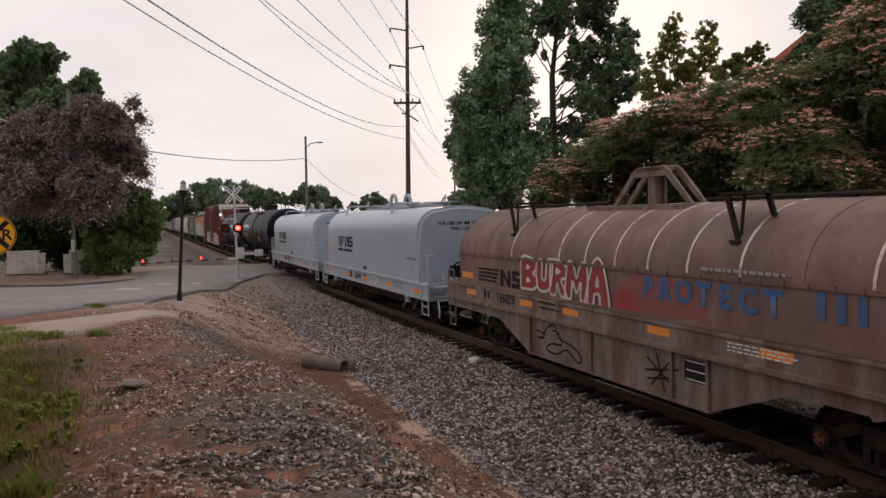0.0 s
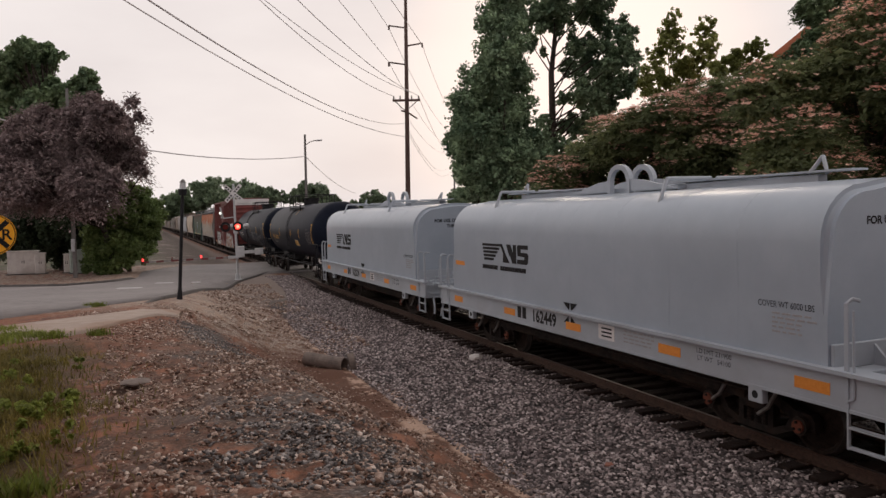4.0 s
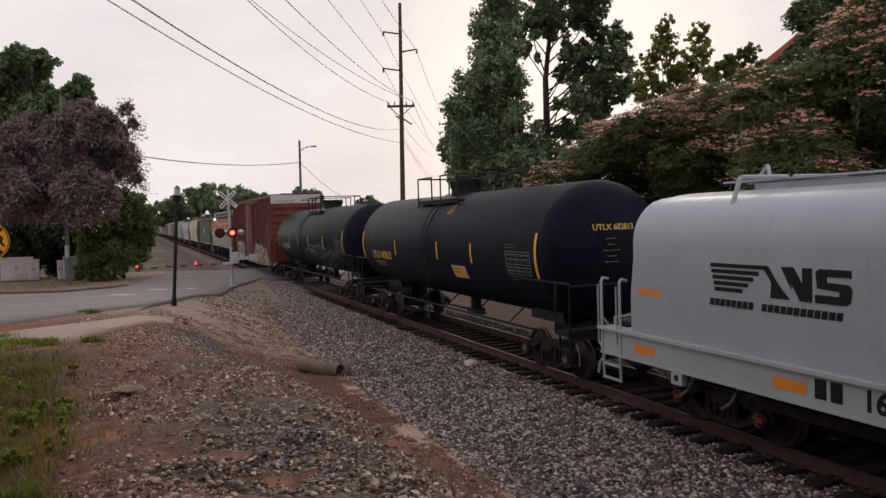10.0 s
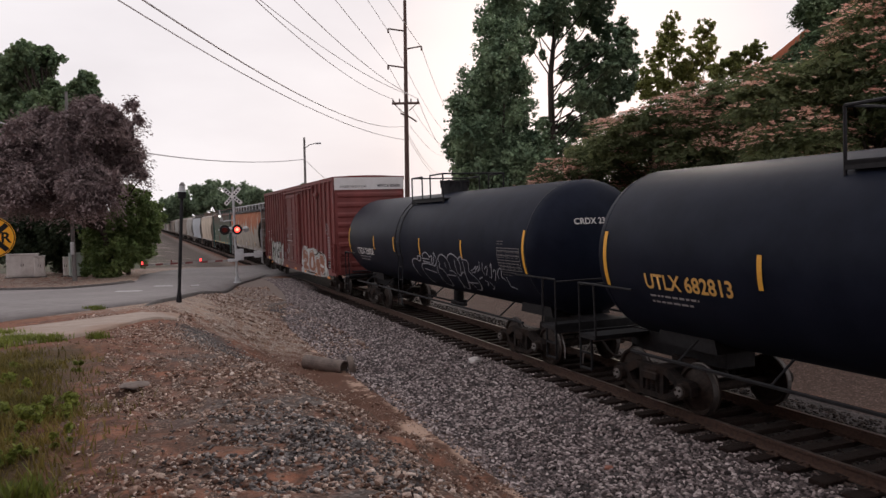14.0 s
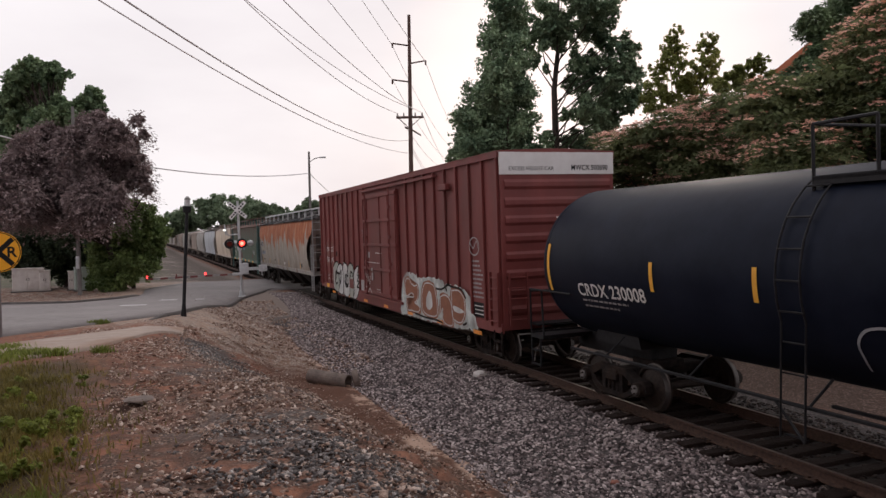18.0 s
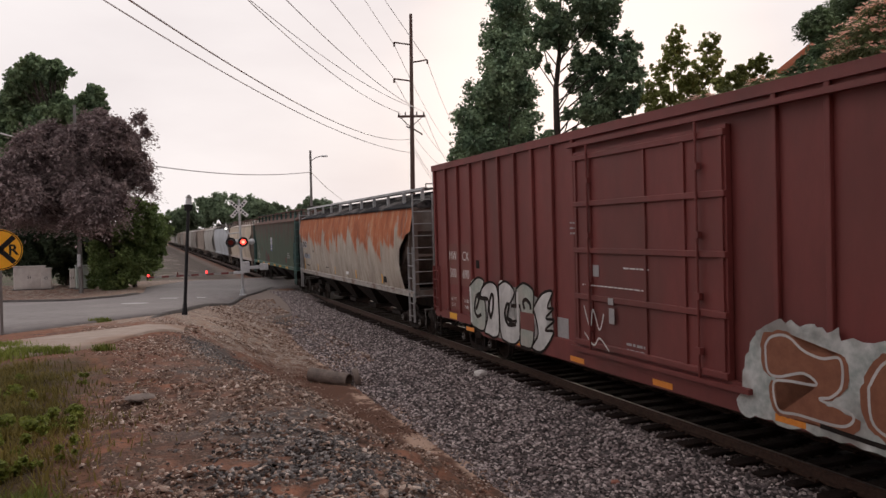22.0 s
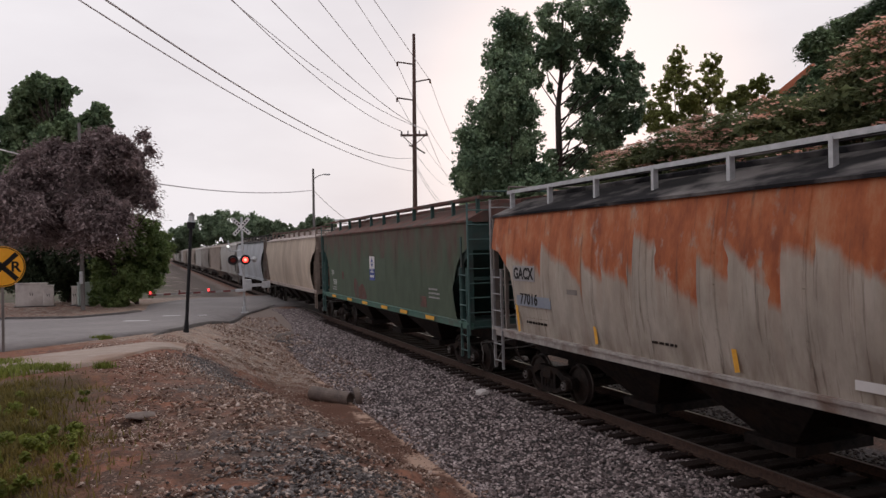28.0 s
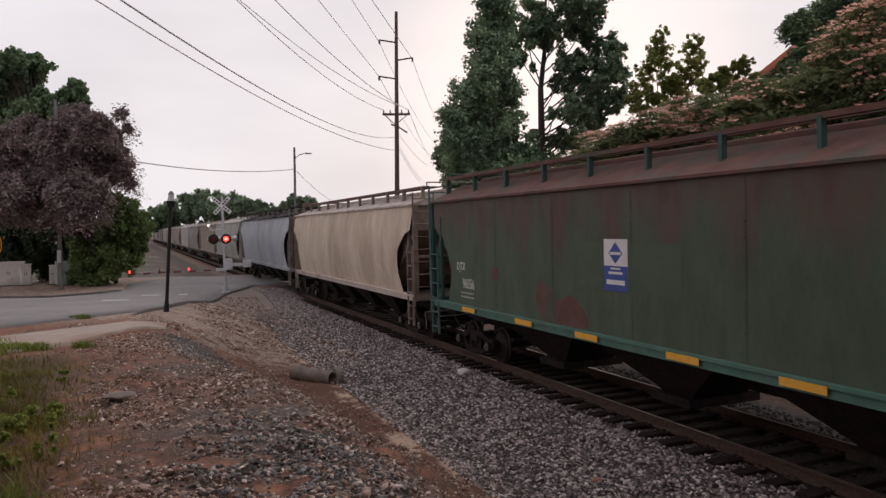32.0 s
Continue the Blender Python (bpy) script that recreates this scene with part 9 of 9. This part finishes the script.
def lamp_post():
    t = tagged(new("lamp_post"), "slim leaning black lamp post with a lantern head", "lamp post")
    x, y = -8.12, 23.45
    t.matrix_basis = pose(x, y, at_ground(x, y), 0, 3.4, 0)
    bm = bmesh.new()
    rod(bm, (0, 0, -0.2), (0, 0, 3.25), 0.055, 12, 0.05)
    rod(bm, (0, 0, 0), (0, 0, 0.35), 0.09, 12, 0.06)
    part("post", bm, M_BLACK, t)
    bm = bmesh.new()
    rod(bm, (0, 0, 3.22), (0, 0, 3.42), 0.11, 12, 0.14)
    part("lantern_base", bm, M_BLACK, t)
    bm = bmesh.new()
    rod(bm, (0, 0, 3.42), (0, 0, 3.62), 0.10, 12, 0.085)
    part("lantern_glass", bm, M_SILVER, t, "pale lantern glass")
    bm = bmesh.new()
    rod(bm, (0, 0, 3.62), (0, 0, 3.72), 0.105, 12, 0.03)
    part("lantern_cap", bm, M_GREYPOLE, t)


lamp_post()


M_GATERED = mat("dull_red_gate_band", (0.10, 0.02, 0.02), (0.15, 0.03, 0.03), 6, 0.7)
M_GATEPALE = mat("grimy_pale_gate_band", (0.20, 0.185, 0.18), (0.28, 0.26, 0.25), 6, 0.8)


def crossing_signal():
    t = tagged(new("crossing_signal"), "silver crossing signal with crossbuck, red lamps and lowered gate", "crossing signal")
    x, y = -11.08, 41.3
    z0 = at_ground(x, y)
    t.matrix_basis = pose(x, y, z0, 0, -1.2, 15)
    bm = bmesh.new()
    rod(bm, (0, 0, 0.25), (0, 0, 5.25), 0.065, 12)
    part("mast", bm, M_SILVER, t)
    bm = bmesh.new()
    rod(bm, (0, 0, -0.1), (0, 0, 0.35), 0.16, 12, 0.12)
    box(bm, -0.22, 0.22, -0.22, 0.22, -0.15, 0.06, 0.02)
    part("base", bm, M_SILVER, t)
    for k, a in enumerate((42, -48)):
        bm = bmesh.new()
        box(bm, -0.61, 0.61, -0.012, 0.012, -0.10, 0.10, 0.0)
        bl = part("crossbuck_blade", bm, M_WHITEPAINT, t, at=pose(-0.02, -0.09 - 0.03 * k, 4.74, 0, a, 0))
        for i in (0, 1, 2, 4, 5, 6):
            bm = bmesh.new()
            box(bm, -0.52 + i * 0.15, -0.43 + i * 0.15, -0.018, -0.013, -0.045, 0.045)
            part("crossbuck_letter", bm, M_DECALK, bl)
    bm = bmesh.new()
    pipe(bm, [(-0.85, -0.05, 2.95), (0.6, -0.05, 2.95)], 0.04)
    box(bm, -0.12, 0.12, -0.12, 0.05, 2.55, 3.0, 0.02)
    part("lamp_arm", bm, M_SILVER, t)

    def lamp(dx, glow):
        bm = bmesh.new()
        rod(bm, (dx, -0.12, 2.93), (dx, -0.15, 2.93), 0.27, 22)
        lb = part("lamp_backing", bm, M_BLACK, t)
        bm = bmesh.new()
        rod(bm, (dx, -0.15, 2.93), (dx, -0.19, 2.93), 0.15, 18, 0.13)
        part("lamp_lens", bm, glow, lb)
        if glow is M_LAMPRED:
            bm = bmesh.new()
            rod(bm, (dx, -0.19, 2.93), (dx, -0.205, 2.93), 0.085, 14, 0.06)
            part("lamp_core", bm, M_LAMPHOT, lb)
        bm = bmesh.new()
        pts = [(dx + 0.17 * math.cos(q), 2.93 + 0.17 * math.sin(q)) for q in np.linspace(radians(5), radians(175), 10)]
        for (xa, za), (xb, zb) in zip(pts, pts[1:]):
            f = [bm.verts.new(p) for p in ((xa, -0.15, za), (xb, -0.15, zb), (xb, -0.42, zb - 0.03), (xa, -0.42, za - 0.03))]
            bm.faces.new(f)
        part("lamp_visor", bm, M_BLACK, lb)
    lamp(-0.52, M_LAMPDIM)
    lamp(0.13, M_LAMPRED)
    for dx in (-0.22, 0.58):
        bm = bmesh.new()
        bmesh.ops.create_uvsphere(bm, u_segments=14, v_segments=8, radius=0.17, matrix=Matrix.Translation((dx, 0.12, 2.93)) @ Matrix.Diagonal((1, 0.8, 1, 1)))
        part("rear_lamp", bm, M_SILVER, t, smooth=True)
    bm = bmesh.new()
    rod(bm, (-0.75, -0.05, 3.6), (-0.75, -0.1, 3.75), 0.06, 8)
    pipe(bm, [(-0.7, 0, 3.4), (-0.75, 0, 4.0), (-0.6, 0, 3.4), (0, 0, 3.45)], 0.03)
    part("upper_bracket", bm, M_SILVER, t)
    bm = bmesh.new()
    rod(bm, (-0.75, -0.12, 3.68), (-0.75, -0.15, 3.68), 0.06, 10)
    part("white_lamp", bm, M_WHITELAMP, t)
    # gate machine, counterweights and the lowered arm
    bm = bmesh.new()
    box(bm, -0.05, 0.42, -0.25, 0.25, 1.25, 1.85, 0.03)
    part("gate_machine", bm, M_SILVER, t)
    bm = bmesh.new()
    box(bm, 0.4, 1.35, -0.3, -0.26, 1.45, 1.62)
    box(bm, 0.95, 1.40, -0.36, -0.2, 1.36, 1.72, 0.02)
    part("counterweight", bm, M_SILVER, t)
    bm = bmesh.new()
    box(bm, -0.45, 0.1, -0.34, -0.2, 1.20, 1.36, 0.02)
    part("arm_bracket", bm, M_SILVER, t)
    arm = Vector((-4.75, 1.75, -0.12))
    for i in range(12):
        bm = bmesh.new()
        p, q = arm * (i / 12), arm * ((i + 1) / 12)
        o = Vector((-0.3, -0.2, 1.28))
        d = arm.normalized()
        n = Vector((-d.y, d.x, 0)) * 0.02
        vs = [o + p + n, o + q + n, o + q - n, o + p - n]
        lo = [bm.verts.new(v - Vector((0, 0, 0.05))) for v in vs]
        hi = [bm.verts.new(v + Vector((0, 0, 0.05))) for v in vs]
        bm.faces.new(lo[::-1])
        bm.faces.new(hi)
        for k in range(4):
            bm.faces.new((lo[k], lo[(k + 1) % 4], hi[(k + 1) % 4], hi[k]))
        part("gate_stripe", bm, M_GATERED if i % 2 else M_GATEPALE, t)
    for k in (0.985, 0.655, 0.33):
        bm = bmesh.new()
        p = Vector((-0.3, -0.2, 1.28)) + arm * k
        rod(bm, p + Vector((0, 0, 0.05)), p + Vector((0, 0, 0.2)), 0.03 if 0.5 < k < 0.9 else 0.05, 10)
        part("gate_lamp", bm, M_LAMPDIM if 0.5 < k < 0.9 else M_REDSMALL, t, "unlit gate lamp" if 0.5 < k < 0.9 else "small red gate lamp")


crossing_signal()


def warning_sign():
    t = tagged(new("warning_sign"), "round yellow railroad advance warning sign on a grey post", "road sign")
    x, y = -10.25, 17.4
    z0 = at_ground(x, y)
    t.matrix_basis = pose(x, y, z0, 0, 0, 28)
    bm = bmesh.new()
    box(bm, -0.03, 0.03, -0.015, 0.03, -0.2, 2.5)
    part("post", bm, M_GREYPOLE, t)
    bm = bmesh.new()
    rod(bm, (0, -0.02, 3.06 - z0), (0, -0.026, 3.06 - z0), 0.47, 40)
    disc = part("disc", bm, M_SIGNY, t)
    zc = 3.06 - z0
    bm = bmesh.new()
    for a in (45, -45):
        bmesh.ops.create_cube(bm, size=1, matrix=Matrix.Translation((0, -0.029, zc)) @ Matrix.Rotation(radians(a), 4, "Y") @ Matrix.Diagonal((0.84, 0.004, 0.11, 1)))
    part("cross_mark", bm, M_DECALK, disc)
    bm = bmesh.new()
    prev = None
    for i in range(41):
        q = 2 * math.pi * i / 40
        pr = [bm.verts.new((r * math.cos(q), -0.028, zc + r * math.sin(q))) for r in (0.435, 0.455)]
        if prev:
            bm.faces.new((prev[0], prev[1], pr[1], pr[0]))
        prev = pr
    part("rim_mark", bm, M_DECALK, disc)
    for sx in (-0.27, 0.27):
        cu = bpy.data.curves.new("letter_r", "FONT")
        cu.body, cu.size, cu.align_x, cu.offset = "R", 0.34, "CENTER", 0.008
        tmp = bpy.data.objects.new("letter_r", cu)
        me = bpy.data.meshes.new_from_object(tmp)
        bpy.data.objects.remove(tmp)
        me.transform(Matrix(((1, 0, 0, sx), (0, 0, -1, -0.029), (0, 1, 0, zc - 0.12), (0, 0, 0, 1))))
        me.materials.clear()
        me.materials.append(M_DECALK)
        o = new("letter_r", me)
        o.parent = disc


warning_sign()


def cabinet(x, y, w, d, h, turn, material, label):
    t = tagged(new("equipment_cabinet"), label, "cabinet")
    t.matrix_basis = pose(x, y, at_ground(x, y), 0, 0, turn)
    bm = bmesh.new()
    box(bm, -w / 2, w / 2, -d / 2, d / 2, 0.05, h, 0.03)
    part("body", bm, material, t)
    bm = bmesh.new()
    box(bm, -w / 2 - 0.1, w / 2 + 0.1, -d / 2 - 0.1, d / 2 + 0.1, -0.25, 0.06)
    part("plinth", bm, M_KERB, t)
    bm = bmesh.new()
    box(bm, -w / 2 - 0.04, w / 2 + 0.04, -d / 2 - 0.05, d / 2 + 0.04, h, h + 0.05, 0.01)
    part("lid", bm, material, t)
    for k in (-1, 1):
        bm = bmesh.new()
        box(bm, k * w / 4 - w / 4 + 0.03, k * w / 4 + w / 4 - 0.03, -d / 2 - 0.025, -d / 2, 0.15, h - 0.08, 0.008)
        dr = part("door", bm, material, t)
        bm = bmesh.new()
        box(bm, k * 0.06 - 0.015, k * 0.06 + 0.015, -d / 2 - 0.05, -d / 2 - 0.02, h * 0.5, h * 0.5 + 0.16)
        part("handle", bm, M_STEEL, dr)


cabinet(-26.30, 47.8, 1.75, 0.9, 1.45, 25, M_CABINET, "large beige roadside equipment cabinet")
cabinet(-25.30, 47.9, 0.6, 0.7, 1.3, 25, M_CABINET, "narrow beige equipment cabinet")
cabinet(-22.82, 47.6, 0.85, 0.7, 1.45, 30, M_CABGREEN, "pale green metal utility cabinet under the tree")
cabinet(-23.79, 48.2, 0.32, 0.3, 1.2, 20, M_CABINET, "small beige pedestal cabinet")


def culvert():
    t = tagged(new("drain_pipe"), "broken brown drain pipe lying at the edge of the ballast", "pipe")
    a, b = Vector((-3.50, 19.35, -0.30)), Vector((-2.46, 18.85, -0.38))
    def tube(bm, p, q, r0, r1):
        d = (q - p)
        m = Matrix.Translation(p) @ d.to_track_quat("Z", "Y").to_matrix().to_4x4()
        rings = []
        for r, z in ((r0, 0), (r0, d.length), (r1, d.length), (r1, 0)):
            rings.append([bm.verts.new(m @ Vector((math.cos(k) * r, math.sin(k) * r, z))) for k in np.linspace(0, 2 * math.pi, 21)[:-1]])
        for i in range(4):
            g0, g1 = rings[i], rings[(i + 1) % 4]
            for j in range(20):
                bm.faces.new((g0[j], g0[(j + 1) % 20], g1[(j + 1) % 20], g1[j]))
    bm = bmesh.new()
    tube(bm, a, b, 0.18, 0.145)
    part("pipe", bm, M_CLAY, t)
    bm = bmesh.new()
    d = (b - a).normalized()
    tube(bm, b + d * 0.14 + Vector((0, 0, 0.06)), b + d * 0.30 + Vector((0, 0.1, 0.10)), 0.25, 0.17)
    part("collar", bm, M_CLAY, t, "broken pipe collar")


culvert()


def loose_rock(x, y, r, material, label, name="rock", flat=0.6, seed=1):
    rng = random.Random(seed)
    bm = bmesh.new()
    bmesh.ops.create_icosphere(bm, subdivisions=2, radius=r)
    for v in bm.verts:
        v.co *= 0.8 + 0.35 * rng.random()
        v.co.z *= flat
    ob = part(name, bm, material)
    ob.matrix_basis = pose(x, y, at_ground(x, y) + r * flat * 0.45, 0, 0, rng.uniform(0, 360))
    return tagged(ob, label, "rock")


M_PALEROCK = mat("pale_rock", (0.5, 0.47, 0.44), (0.65, 0.62, 0.6), 6, 0.9, bump=0.5)
loose_rock(0.81, 18.42, 0.17, M_PALEROCK, "pale rock lying on the ballast slope", seed=2)
loose_rock(2.38, 10.8, 0.07, M_BRICK, "broken red brick lump on the ballast", seed=3)
loose_rock(-3.41, 8.38, 0.17, M_CLAY, "flat grey stone slab on the dirt bank", flat=0.16, seed=4)

# ---- grass and weeds ----
def grass(name, spots, count, height, width, material, seed, label):
    """Blades scattered round the spots (s, u, spread)."""
    rng = np.random.default_rng(seed)
    sp = np.array(spots)
    k = rng.choice(len(sp), count, p=sp[:, 2] ** 1.6 / (sp[:, 2] ** 1.6).sum())
    s = sp[k, 0] + rng.normal(size=count) * sp[k, 2] * 0.5
    u = sp[k, 1] + rng.normal(size=count) * sp[k, 2] * 0.5
    z = ground_z(s, u) + bank_relief(s, u)
    h = height * (0.4 + 0.9 * rng.random(count))
    a = rng.random(count) * 2 * math.pi
    dx, dy = np.cos(a), np.sin(a)
    bend = h * (0.2 + 0.6 * rng.random(count))
    w = width * (0.6 + 0.8 * rng.random(count))
    nx, ny = -dy * w, dx * w
    P = np.stack([s, u, z - 0.03], 1)
    side = np.stack([nx, ny, 0 * nx], 1)
    mid = P + np.stack([dx * bend * 0.35, dy * bend * 0.35, h * 0.6], 1)
    tip = P + np.stack([dx * bend, dy * bend, h], 1)
    V = np.stack([P - side, P + side, mid + side * 0.8, mid - side * 0.8, tip], 1).reshape(-1, 3)
    i = np.arange(count)[:, None] * 5
    F = np.concatenate([i + (0, 1, 2), i + (0, 2, 3), i + (3, 2, 4)], 1).reshape(-1, 3)
    ob = raw(name, V, F, material)
    ob.matrix_basis = LINE
    return tagged(ob, label, "grass", kind="stuff")


grass("dry_grass", [(-4.6, 9.9, 0.9), (-3.4, 9.9, 0.9), (-2.2, 9.9, 1.0), (-1.0, 10.2, 1.0), (0.5, 10.4, 1.1), (2.0, 10.8, 1.2), (-2.0, 11.2, 1.2), (-4.0, 11.0, 1.0), (0, 11.8, 1.4)], 46000, 0.11, 0.006, M_GRASS, 41, "low yellow-green grass on the bank")
grass("weeds", [(4.9, 10.1, 0.35), (4.5, 10.8, 0.45), (5.3, 10.6, 0.4), (4.9, 9.25, 0.16), (13.1, 9.75, 0.25), (-4.5, 9.2, 0.2), (6.6, 11.2, 0.5)], 4600, 0.14, 0.010, M_WEED, 42, "bright green weeds along the footpath")


def weed_plants():
    """Broad-leaved weeds in low clumps along the edge of the grass."""
    rng = random.Random(6)
    clumps = []
    for s0, u0, wide, n in ((-1.6, 9.45, 0.55, 16), (-2.8, 9.7, 0.6, 14), (-3.9, 9.5, 0.35, 8), (0.2, 10.2, 0.7, 10), (-1.0, 10.3, 0.6, 12)):
        for _ in range(n):
            a, b = s0 + rng.gauss(0, wide), u0 + rng.gauss(0, wide * 0.6)
            if b < 8.95:
                continue
            x, y = to_world(a, b)
            r = rng.uniform(0.06, 0.15)
            clumps.append((x, y, float(ground_z(a, b)) + r * 0.9, r))
    ob = leaves("broad_weeds", clumps, 15000, 0.024, M_WEED, None, 77, long=1.5, flat=0.5, sub=5, spread=0.9)
    tagged(ob, "green broad-leaved weeds among the dry grass", "weeds", kind="stuff")


weed_plants()


# ---- unseen brick blocks added behind the viewpoint to shade the near train ----
for name, s0, s1, u0, u1 in (("shade_block_south", -32, -13.5, 4.0, 17.0), ("shade_block_west", -13.0, -0.5, 15.5, 27.0)):
    bm = bmesh.new()
    box(bm, s0, s1, u0, u1, 0.0, 9.0)
    ob = part(name, bm, M_BRICK)
    ob.matrix_basis = LINE
    tagged(ob, "unseen plain brick block added to shade the train", "wall", kind="structure")


# ---- a house behind the trees ----
def house():
    t = tagged(new("house"), "brick house with a steep red roof behind the trees", "house")
    t.matrix_basis = pose(28.1, 46.0, at_ground(28.1, 46) - 0.3, 0, 0, -30)
    bm = bmesh.new()
    box(bm, -8, 8, -5, 5, -0.3, 10.3)
    part("wall", bm, M_BRICK, t)
    bm = bmesh.new()
    prism(bm, [(-9.0, 10.2), (0, 17.0), (9.0, 10.2), (9.0, 9.9), (-9.0, 9.9)], -5.6, 5.6)
    part("roof", bm, M_ROOF, t)


house()


# ---- motion: the train rolls past ----
def motions():
    roll_train()


motions()
